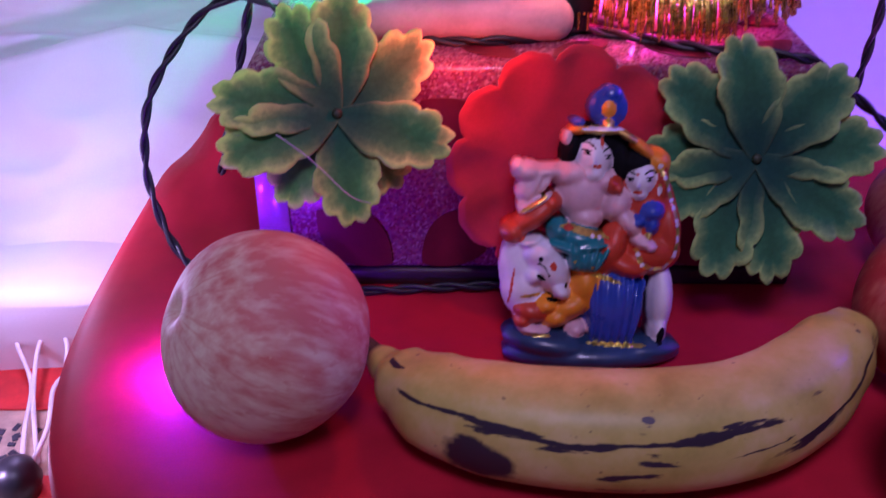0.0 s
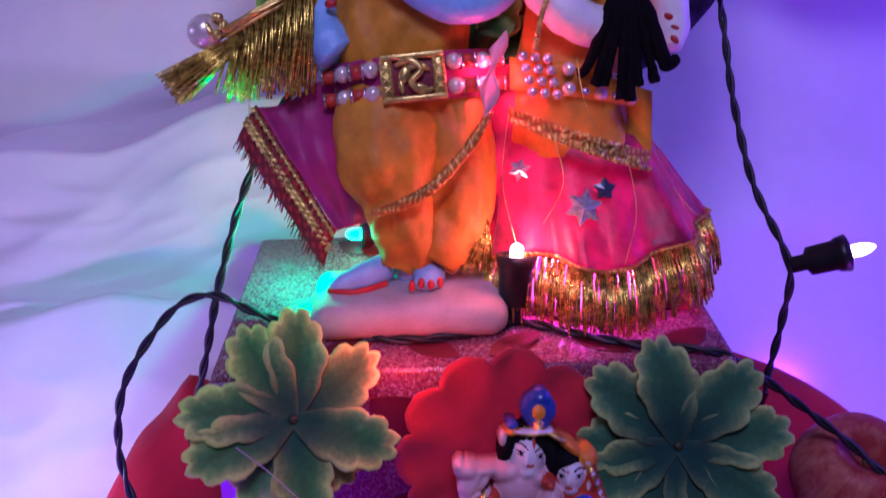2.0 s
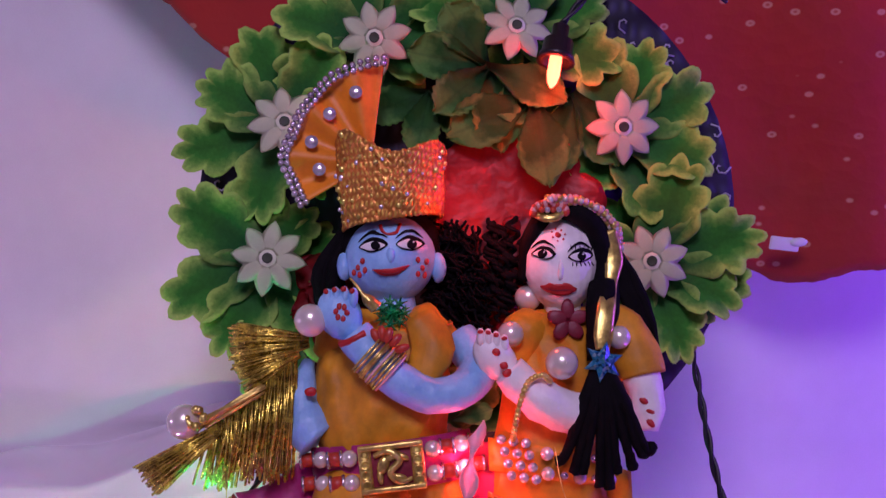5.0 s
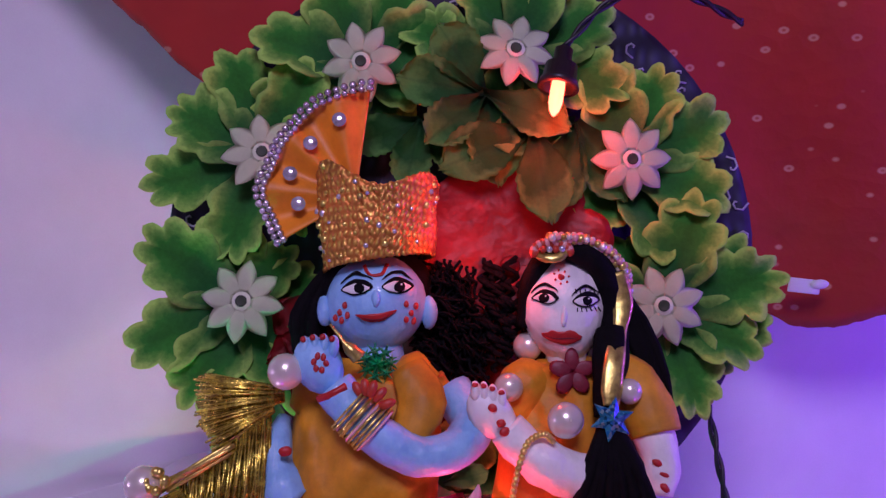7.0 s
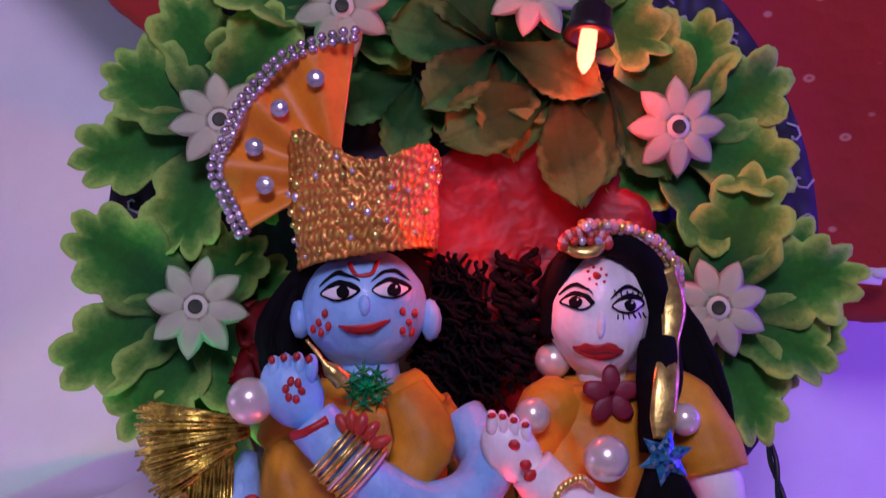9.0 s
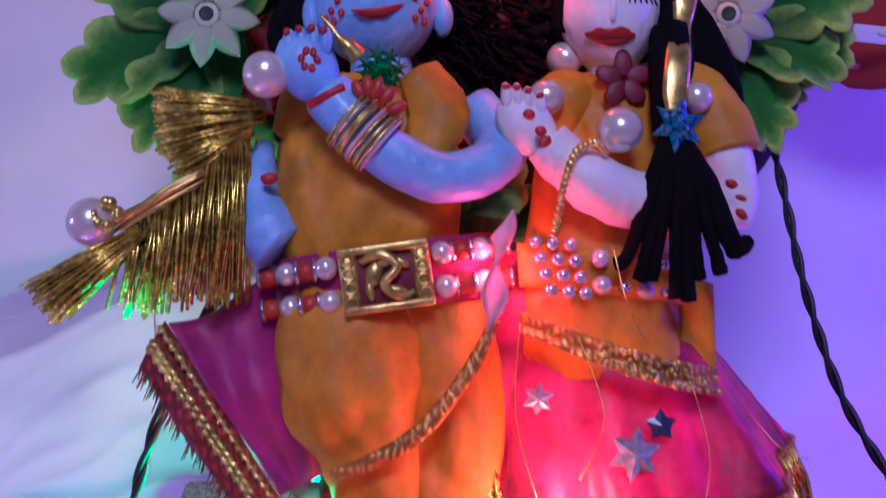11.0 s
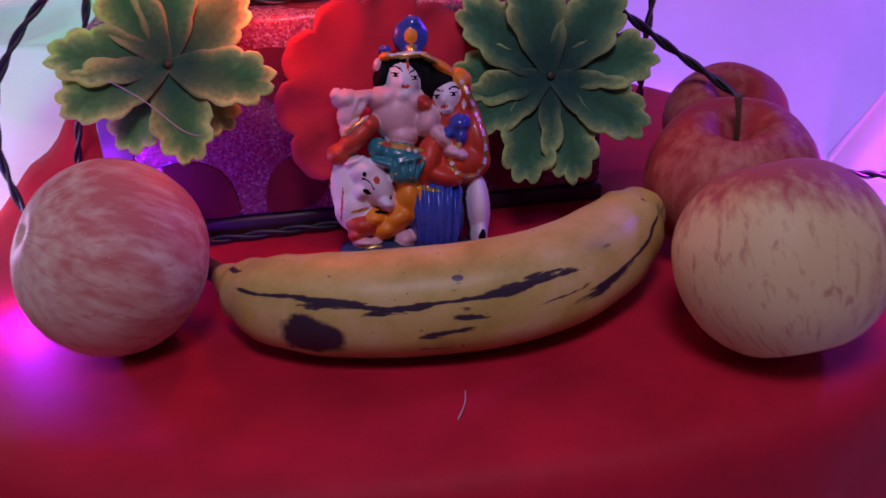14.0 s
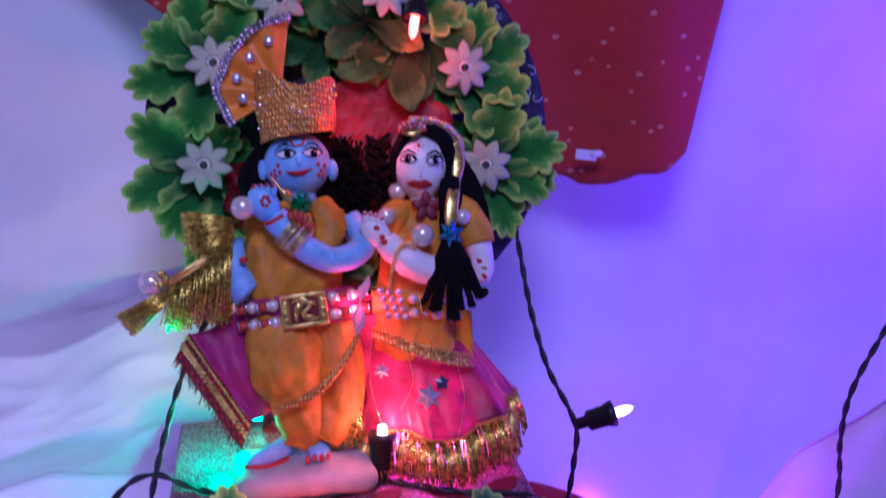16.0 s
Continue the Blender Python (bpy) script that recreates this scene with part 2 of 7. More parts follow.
def apple_paint(name, red, pale, share, top=0.0):
    """Apple skin: short dashes from stem to calyx over a pale ground, blushing on one side and about the stem."""
    m, n, l, p = nodes_of(name)
    c, sep = n.new("ShaderNodeTexCoord"), n.new("ShaderNodeSeparateXYZ")
    l.new(c.outputs["Object"], sep.inputs[0])
    turn = n.new("ShaderNodeMath")
    turn.operation = "ARCTAN2"
    l.new(sep.outputs[1], turn.inputs[0])
    l.new(sep.outputs[0], turn.inputs[1])
    comb = n.new("ShaderNodeCombineXYZ")
    l.new(turn.outputs[0], comb.inputs[0])
    l.new(sep.outputs[2], comb.inputs[1])

    def dashes(sx, sy, detail):
        mp, t = n.new("ShaderNodeMapping"), n.new("ShaderNodeTexNoise")
        mp.inputs["Scale"].default_value = (sx, sy, 1)
        l.new(comb.outputs[0], mp.inputs[0])
        t.inputs["Scale"].default_value, t.inputs["Detail"].default_value, t.inputs["Roughness"].default_value = 1.0, detail, 0.55
        t.inputs["Distortion"].default_value = 0.6
        l.new(mp.outputs[0], t.inputs["Vector"])
        return t.outputs[0]
    fine, long = dashes(11, 105, 3), noise_of(n, l, 1, 4, (190, 190, 42), rough=0.55)
    blot = noise_of(n, l, 26, 3)
    side, crown = n.new("ShaderNodeMapRange"), n.new("ShaderNodeMapRange")
    side.inputs[1].default_value, side.inputs[2].default_value = -0.038, 0.038
    l.new(sep.outputs[0], side.inputs[0])
    crown.inputs[1].default_value, crown.inputs[2].default_value, crown.inputs[4].default_value = 0.008, 0.034, top
    l.new(sep.outputs[2], crown.inputs[0])
    a1 = mix(n, l, 0.48, ramp(n, l, long, [(0.30, (0.15,) * 3), (0.70, (0.85,) * 3)]), side.outputs[0])
    a2 = mix(n, l, 0.22, a1, blot)
    a3 = mix(n, l, 1.0, a2, crown.outputs[0], "ADD")
    half = tuple(0.5 * a + 0.5 * b for a, b in zip(red, pale))
    base = ramp(n, l, a3, [(share - 0.16, pale), (share, half), (share + 0.16, red)])
    base = mix(n, l, ramp(n, l, fine, [(0.54, (0, 0, 0)), (0.68, (0.55,) * 3)]), base, red)
    dots, dv = n.new("ShaderNodeTexVoronoi"), n.new("ShaderNodeTexCoord")
    dots.inputs["Scale"].default_value = 190
    l.new(dv.outputs["Object"], dots.inputs["Vector"])
    dm = ramp(n, l, dots.outputs["Distance"], [(0.05, (1, 1, 1)), (0.11, (0, 0, 0))])
    base = mix(n, l, mix(n, l, 0.22, (0, 0, 0), dm), base, (0.80, 0.70, 0.45))
    l.new(base, p.inputs["Base Color"])
    p.inputs["Roughness"].default_value = 0.55
    p.inputs["Specular IOR Level"].default_value = 0.35
    p.inputs["Subsurface Weight"].default_value = 0.06
    p.inputs["Subsurface Radius"].default_value = (0.01, 0.005, 0.003)
    bump(n, l, p, blot, 0.12, 0.001)
    return m


def banana_paint():
    """Ripe banana: yellow, greener to the ends, with long brown streaks along the ridges and blotches."""
    m, n, l, p = nodes_of("banana_skin")
    uv, mp = n.new("ShaderNodeUVMap"), n.new("ShaderNodeMapping")
    mp.inputs["Scale"].default_value = (6.5, 15, 1)
    mp.inputs["Location"].default_value = (2.6, 0.4, 0)
    l.new(uv.outputs[0], mp.inputs[0])
    t = n.new("ShaderNodeTexNoise")
    t.inputs["Scale"].default_value, t.inputs["Detail"].default_value, t.inputs["Roughness"].default_value = 1.0, 5, 0.6
    l.new(mp.outputs[0], t.inputs["Vector"])
    soft = noise_of(n, l, 45, 4)
    base = ramp(n, l, soft, [(0.3, (0.36, 0.31, 0.060)), (0.5, (0.50, 0.42, 0.11)), (0.72, (0.62, 0.51, 0.23))])
    sep = n.new("ShaderNodeSeparateXYZ")
    l.new(uv.outputs[0], sep.inputs[0])

    def calc(kind, a, b, c=None):
        x = n.new("ShaderNodeMath")
        x.operation = kind
        for k, v in enumerate((a, b, c)):
            if v is None:
                continue
            if isinstance(v, (int, float)):
                x.inputs[k].default_value = v
            else:
                l.new(v, x.inputs[k])
        return x.outputs[0]

    wob = calc("MULTIPLY_ADD", t.outputs[0], 0.13, -0.065)

    def mark(u0, v0, slope, ru, rv):
        """A soft brown bruise about (u0, v0), lying along a slope."""
        du = calc("SUBTRACT", sep.outputs[0], u0)
        dv = calc("ADD", calc("SUBTRACT", calc("SUBTRACT", sep.outputs[1], v0), calc("MULTIPLY", du, slope)), wob)
        q = calc("ADD", calc("POWER", calc("ABSOLUTE", calc("DIVIDE", du, ru), 0), 4 if ru > 0.05 else 2), calc("POWER", calc("ABSOLUTE", calc("DIVIDE", dv, rv), 0), 2))
        return calc("ADD", q, calc("MULTIPLY_ADD", soft, 2.6, -1.3))

    base = mix(n, l, ramp(n, l, t.outputs[0], [(0.66, (0, 0, 0)), (0.70, (0.9, 0.9, 0.9))]), base, (0.06, 0.035, 0.03))
    for u0, v0, slope, ru, rv in ((0.45, 0.168, 0.03, 0.13, 0.011), (0.59, 0.162, 0.0, 0.06, 0.012), (0.76, 0.190, -0.40, 0.13, 0.014), (0.345, 0.272, 0.2, 0.050, 0.075), (0.69, 0.232, -0.5, 0.05, 0.020), (0.505, 0.118, 0.0, 0.006, 0.016), (0.29, 0.150, 0.2, 0.07, 0.012), (0.515, 0.215, 0.2, 0.018, 0.012), (0.49, 0.272, -0.2, 0.030, 0.010), (0.62, 0.205, -0.3, 0.04, 0.006), (0.19, 0.07, 0.1, 0.03, 0.02), (0.84, 0.08, 0.0, 0.006, 0.018)):
        base = mix(n, l, ramp(n, l, mark(u0, v0, slope, ru, rv), [(0.55, (1, 1, 1)), (1.0, (0, 0, 0))]), base, (0.030, 0.020, 0.032))
    fleck = noise_of(n, l, 260, 2)
    base = mix(n, l, ramp(n, l, fleck, [(0.70, (0, 0, 0)), (0.76, (0.7, 0.7, 0.7))]), base, (0.10, 0.06, 0.03))
    base = mix(n, l, ramp(n, l, sep.outputs[0], [(0.012, (1, 1, 1)), (0.05, (0, 0, 0)), (0.965, (0, 0, 0)), (0.995, (1, 1, 1))]), base, (0.05, 0.035, 0.02))
    l.new(base, p.inputs["Base Color"])
    p.inputs["Roughness"].default_value = 0.45
    bump(n, l, p, soft, 0.15, 0.001)
    return m


def dotted_cloth(name, colour, dot):
    """Tie-dyed red cloth with small pale ring dots in slanting rows, and a crinkled weave."""
    m, n, l, p = nodes_of(name)
    c, mp, v = n.new("ShaderNodeTexCoord"), n.new("ShaderNodeMapping"), n.new("ShaderNodeTexVoronoi")
    mp.inputs["Rotation"].default_value = (0, radians(28), 0)
    mp.inputs["Scale"].default_value = (0.72, 0, 1)
    l.new(c.outputs["Object"], mp.inputs[0])
    v.inputs["Scale"].default_value, v.inputs["Randomness"].default_value = 84, 0.75
    l.new(mp.outputs[0], v.inputs["Vector"])
    ring = ramp(n, l, v.outputs["Distance"], [(0.05, (0.12,) * 3), (0.10, (0.45,) * 3), (0.15, (0.45,) * 3), (0.21, (0,) * 3)])
    big = noise_of(n, l, 9)
    base = ramp(n, l, big, [(0.3, tuple(x * 0.7 for x in colour)), (0.7, colour)])
    base = mix(n, l, ring, base, dot)
    l.new(base, p.inputs["Base Color"])
    p.inputs["Roughness"].default_value = 0.75
    p.inputs["Sheen Weight"].default_value = 0.2
    h = mix(n, l, 0.5, noise_of(n, l, 70, 5), v.outputs["Distance"])
    bump(n, l, p, h, 0.5, 0.003)
    return m


def woven(name, colour, rough, metal, scale, through=0.0):
    """Two crossed waves as threads."""
    m, n, l, p = nodes_of(name)
    c = n.new("ShaderNodeTexCoord")
    waves = []
    for axis in ("X", "Z"):
        w = n.new("ShaderNodeTexWave")
        w.bands_direction = axis
        w.inputs["Scale"].default_value, w.inputs["Distortion"].default_value = (scale if axis == "X" else scale * 0.6), 5.0
        w.inputs["Detail"].default_value = 1
        l.new(c.outputs["Object"], w.inputs["Vector"])
        waves.append(w.outputs[0])
    h = mix(n, l, 1.0, waves[0], waves[1], "MULTIPLY")
    big = noise_of(n, l, 60)
    base = ramp(n, l, big, [(0.3, tuple(x * 0.55 for x in colour)), (0.7, colour)])
    base = mix(n, l, 0.5, base, h, "OVERLAY")
    l.new(base, p.inputs["Base Color"])
    p.inputs["Roughness"].default_value, p.inputs["Metallic"].default_value = rough, metal
    bump(n, l, p, h, 0.6, 0.0008)
    if through:
        t, s = n.new("ShaderNodeBsdfTranslucent"), n.new("ShaderNodeMixShader")
        l.new(base, t.inputs[0])
        s.inputs[0].default_value = through
        l.new(p.outputs[0], s.inputs[1]); l.new(t.outputs[0], s.inputs[2])
        l.new(s.outputs[0], n["Material Output"].inputs[0])
    return m


SHEET = paint("white_sheet_cotton", (0.72, 0.71, 0.74), 0.85, vary=0.05, scale=8, grain=900, relief=0.15, sheen=0.2)
WALL = paint("wall_plaster", (0.62, 0.60, 0.62), 0.9, vary=0.06, scale=3, grain=150)
CEILING = paint("ceiling_plaster", (0.7, 0.7, 0.7), 0.9, vary=0.05, scale=3, grain=150)
RED_COVER = paint("red_satin_cover", (0.43, 0.010, 0.030), 0.62, vary=0.14, scale=18, grain=1100, relief=0.12, crease=(26, 0.35))
RED_COVER.node_tree.nodes["Principled BSDF"].inputs["Specular IOR Level"].default_value = 0.2
RED_SILK = paint("dark_red_silk", (0.34, 0.008, 0.012), 0.5, vary=0.2, scale=60, through=0.2, crease=(90, 0.7))
RED_FELT = paint("red_felt", (0.50, 0.018, 0.042), 0.8, vary=0.12, scale=40, grain=900, sheen=0.2, through=0.15, crease=(50, 0.5))
DOTTED = dotted_cloth("red_dotted_cotton", (0.42, 0.018, 0.007), (0.80, 0.48, 0.32))
MAT_RED = paint("mat_red_border", (0.60, 0.03, 0.03), 0.8, vary=0.15)
MAT_CREAM = paint("mat_cream_print", (0.55, 0.42, 0.30), 0.85, vary=0.2, scale=50)
MAT_INK = paint("mat_dark_print", (0.05, 0.05, 0.07), 0.8)
BOX_GLITTER = glitter_paint("mauve_glitter_paper", (0.26, 0.075, 0.13), 0.35)
BOX_PLAIN = paint("maroon_card", (0.13, 0.006, 0.016), 0.5, vary=0.2, scale=30)
BOX_DARK = paint("black_base_strip", (0.03, 0.015, 0.025), 0.5)
TAPE = paint("clear_tape", (0.30, 0.20, 0.30), 0.25, vary=0.1, coat=0.5)
LEAF = lobe_paint("leaf_bicolour", (0.13, 0.34, 0.12), (0.72, 0.88, 0.28), (0.035, 0.125, 0.085), 0.3, 0.76)
LEAF_DARK = lobe_paint("leaf_bicolour_dark", (0.065, 0.22, 0.11), (0.50, 0.68, 0.24), (0.020, 0.075, 0.065), 0.25, 0.84)
LEAF_LIGHT = lobe_paint("leaf_wreath", (0.058, 0.30, 0.042), (0.50, 0.82, 0.17), (0.020, 0.11, 0.04), 0.3, 0.78)
LEAF_ROSE = leaf_paint("rose_leaf", (0.050, 0.20, 0.045), (0.20, 0.46, 0.12), (0.012, 0.07, 0.022), 0.25)
STEM = paint("stem_brown", (0.09, 0.06, 0.03), 0.7)
PETAL = paint("ivory_plastic_petal", (0.88, 0.97, 0.70), 0.5, vary=0.06, through=0.2)
CORE = paint("flower_dark_core", (0.03, 0.05, 0.02), 0.6)
NAVY = woven("navy_printed_cloth", (0.035, 0.035, 0.08), 0.7, 0.0, 40)
NAVY_LINE = paint("pale_print", (0.45, 0.45, 0.55), 0.6)
BLACK = paint("black_plastic", (0.012, 0.012, 0.016), 0.38, vary=0.2, relief=0.1)
CORD = paint("black_cord", (0.012, 0.013, 0.02), 0.45, vary=0.2, relief=0.1)
WHITE_CORD = paint("white_cord", (0.75, 0.72, 0.75), 0.5, vary=0.08)
APPLE = apple_paint("apple_striped", (0.50, 0.15, 0.12), (0.70, 0.60, 0.42), 0.56)
APPLE_PALE = apple_paint("apple_pale", (0.36, 0.09, 0.08), (0.62, 0.54, 0.25), 0.64, 0.50)
APPLE_RED = apple_paint("apple_red", (0.30, 0.032, 0.036), (0.48, 0.20, 0.13), 0.38)
BANANA = banana_paint()
BLUE_CLAY = paint("blue_painted_clay", (0.29, 0.56, 0.84), 0.42, vary=0.14, scale=70, second=(0.21, 0.44, 0.76), crease=(160, 0.35), coat=0.15)
WHITE_CLAY = paint("white_painted_clay", (0.88, 0.87, 0.86), 0.42, vary=0.07, scale=70, crease=(160, 0.35), coat=0.15)
GREY_CLAY = paint("grey_clay_slab", (0.46, 0.43, 0.42), 0.7, vary=0.12, scale=50)
ORANGE = paint("mustard_cloth", (0.74, 0.335, 0.012), 0.55, vary=0.2, scale=45, grain=1200, sheen=0.04, through=0.15, crease=(55, 1.0))
ORANGE_SATIN = paint("orange_satin", (0.80, 0.27, 0.01), 0.45, vary=0.14, scale=45, grain=1200, sheen=0.05)
MAGENTA = paint("magenta_net", (0.62, 0.05, 0.28), 0.45, vary=0.15, scale=50, sheen=0.2, through=0.5, crease=(60, 0.8))
ORGANZA = paint("white_organza", (0.72, 0.70, 0.74), 0.35, vary=0.1, scale=60, through=0.5)
PINK_SATIN = paint("pink_satin_skirt", (0.64, 0.04, 0.18), 0.40, vary=0.30, scale=38, sheen=0.2, through=0.35, crease=(55, 0.8))
MAROON = paint("maroon_ribbon", (0.20, 0.012, 0.03), 0.5, vary=0.2)
TRIM_RED = woven("red_trim", (0.42, 0.03, 0.03), 0.65, 0.0, 90)
GOLD = paint("gold_metal", (0.94, 0.70, 0.18), 0.32, 0.85, vary=0.25, scale=200, relief=0.3)
GOLD_TINSEL = paint("gold_tinsel", (0.92, 0.64, 0.10), 0.26, 0.80, vary=0.35, scale=260, relief=0.1)
GOLD_WOVEN = woven("gold_zari", (0.88, 0.50, 0.09), 0.40, 0.5, 130)
SILVER = paint("silver_bead", (0.72, 0.68, 0.72), 0.22, 0.9, vary=0.2, scale=300, relief=0.1)
CRYSTAL = paint("rhinestone", (0.82, 0.80, 0.88), 0.14, 0.65, vary=0.2, scale=300, relief=0.0, coat=1.0)
PEARL = paint("pearl", (0.84, 0.80, 0.68), 0.24, 0.42, vary=0.05, relief=0.0, coat=0.8)
HAIR = paint("black_wool_hair", (0.004, 0.0035, 0.005), 0.8, vary=0.3, scale=200, grain=1500, relief=0.6, spec=0.12)
INK = paint("black_face_paint", (0.006, 0.006, 0.008), 0.8, spec=0.1)
LIP = paint("red_face_paint", (0.50, 0.02, 0.02), 0.45)
STAR_BLUE = glitter_paint("blue_star_glitter", (0.02, 0.20, 0.36), 0.7, 700)
BROOCH = glitter_paint("green_brooch_glitter", (0.03, 0.55, 0.20), 0.6, 700)
ST_BLUE = paint("blue_enamel", (0.03, 0.07, 0.40), 0.3, vary=0.15, coat=0.4)
ST_TEAL = paint("teal_enamel", (0.02, 0.20, 0.22), 0.3, vary=0.15, coat=0.4)
ST_RED = paint("red_enamel", (0.52, 0.05, 0.02), 0.45, vary=0.15, coat=0.12)
ST_PINK = paint("pink_enamel", (0.68, 0.44, 0.48), 0.4, vary=0.1, coat=0.12)
ST_WHITE = paint("white_enamel", (0.75, 0.70, 0.76), 0.45, vary=0.06, coat=0.12)
ST_DARK = paint("dark_teal_base", (0.02, 0.05, 0.12), 0.35, vary=0.2, coat=0.4)
GLOW_RED = glow("lit_bulb_red", (1.0, 0.045, 0.02), 22)
GLOW_GREEN = glow("lit_bulb_green", (0.1, 1.0, 0.5), 10)
GLOW_WARM = glow("lit_bulb_warm", (1.0, 0.70, 0.60), 9)
GLOW_VIOLET = glow("lit_bulb_violet", (0.55, 0.25, 1.0), 14)

# ---- mesh tools ----


def link(name, bm, materials, parent=None, label="", smooth=True):
    me = bpy.data.meshes.new(name)
    bm.normal_update()
    bm.to_mesh(me)
    bm.free()
    for m in materials if isinstance(materials, (list, tuple)) else [materials]:
        me.materials.append(m)
    if smooth:
        me.polygons.foreach_set("use_smooth", [True] * len(me.polygons))
    ob = new(name, me)
    if parent:
        ob.parent = parent
    if label:
        ob["label"] = label
    return ob


part = link


def thing(name, m, label, category, group="", kind=""):
    """A top-level thing: an Empty at its base."""
    ob = new(name)
    ob.empty_display_size = 0.01
    ob.matrix_world = m
    return tagged(ob, label, category, group, kind)


def tube(bm, points, radii, seg=10, flat=1.0, caps=True, smooth_steps=0, index=0):
    """Sweeps a ring along points; flat squeezes it across its second axis."""
    pts = [Vector(p) for p in points]
    rr = list(radii) if isinstance(radii, (list, tuple)) else [radii] * len(pts)
    if smooth_steps:
        pts, rr = curve(pts, rr, smooth_steps)
    up = Vector((0, -1, 0.01))
    rings = []
    for k, p in enumerate(pts):
        d = (pts[min(k + 1, len(pts) - 1)] - pts[max(k - 1, 0)]).normalized()
        a = up - d * up.dot(d)
        a = a.normalized() if a.length > 1e-6 else d.orthogonal().normalized()
        b = d.cross(a)
        up = a
        rings.append([bm.verts.new(p + (a * math.cos(t) * flat + b * math.sin(t)) * rr[k]) for t in (2 * math.pi * s / seg for s in range(seg))])
    made = []
    for r0, r1 in zip(rings, rings[1:]):
        for s in range(seg):
            made.append(bm.faces.new((r0[s], r0[(s + 1) % seg], r1[(s + 1) % seg], r1[s])))
    if caps:
        made.append(bm.faces.new(rings[0][::-1]))
        made.append(bm.faces.new(rings[-1]))
    for f in made:
        f.material_index = index
    return rings


def curve(pts, rr, steps):
    """Catmull-Rom through points and radii."""
    out, ro = [], []
    n = len(pts)
    for k in range(n - 1):
        p0, p1, p2, p3 = pts[max(k - 1, 0)], pts[k], pts[k + 1], pts[min(k + 2, n - 1)]
        for s in range(steps):
            t = s / steps
            out.append(0.5 * (2 * p1 + (p2 - p0) * t + (2 * p0 - 5 * p1 + 4 * p2 - p3) * t * t + (3 * p1 - p0 - 3 * p2 + p3) * t ** 3))
            ro.append(rr[k] + (rr[k + 1] - rr[k]) * (3 * t * t - 2 * t ** 3))
    return out + [pts[-1]], ro + [rr[-1]]


def ball(bm, c, r, index=0, seg=14, rot=None):
    """An ellipsoid; r a radius or three."""
    r = (r, r, r) if isinstance(r, (int, float)) else r
    m = Matrix.Translation(c) @ (rot or Matrix()) @ Matrix.Diagonal((*r, 1))
    made = bmesh.ops.create_uvsphere(bm, u_segments=seg, v_segments=max(6, seg * 2 // 3), radius=1, matrix=m)
    for v in made["verts"]:
        for f in v.link_faces:
            f.material_index = index


def lathe(bm, profile, seg=24, m=None, index=0):
    """Turns (radius, height) pairs round z."""
    rings = []
    for r, z in profile:
        rings.append([bm.verts.new((m or Matrix()) @ Vector((r * math.cos(a), r * math.sin(a), z))) for a in (2 * math.pi * s / seg for s in range(seg))])
    for r0, r1 in zip(rings, rings[1:]):
        for s in range(seg):
            bm.faces.new((r0[s], r0[(s + 1) % seg], r1[(s + 1) % seg], r1[s])).material_index = index
    bm.faces.new(rings[0][::-1]).material_index = index
    bm.faces.new(rings[-1]).material_index = index


def block(bm, c, size, bevel=0.001, m=None, index=0, segments=2):
    made = bmesh.ops.create_cube(bm, size=1, matrix=Matrix.Translation(c) @ (m or Matrix()) @ Matrix.Diagonal((*size, 1)))
    edges = list({e for v in made["verts"] for e in v.link_edges})
    for f in {f for v in made["verts"] for f in v.link_faces}:
        f.material_index = index
    if bevel:
        for f in bmesh.ops.bevel(bm, geom=edges, offset=bevel, segments=segments, affect="EDGES", profile=0.5)["faces"]:
            f.material_index = index


def cloth(bm, nu, nv, f, index=0, thick=0.0, uv=False):
    """A grid of f(u, v), u and v from 0 to 1; thick gives it a back."""
    grid = [[bm.verts.new(f(i / nu, j / nv)) for j in range(nv + 1)] for i in range(nu + 1)]
    faces = []
    lay = bm.loops.layers.uv.verify() if uv else None
    for i in range(nu):
        for j in range(nv):
            q = bm.faces.new((grid[i][j], grid[i + 1][j], grid[i + 1][j + 1], grid[i][j + 1]))
            q.material_index = index
            faces.append(q)
            if uv:
                for lp, (a, b) in zip(q.loops, ((i, j), (i + 1, j), (i + 1, j + 1), (i, j + 1))):
                    lp[lay].uv = (a / nu, b / nv)
    if thick:
        bm.normal_update()
        back = bmesh.ops.solidify(bm, geom=faces, thickness=thick)
        for g in back["geom"]:
            if isinstance(g, bmesh.types.BMFace):
                g.material_index = index
    return faces


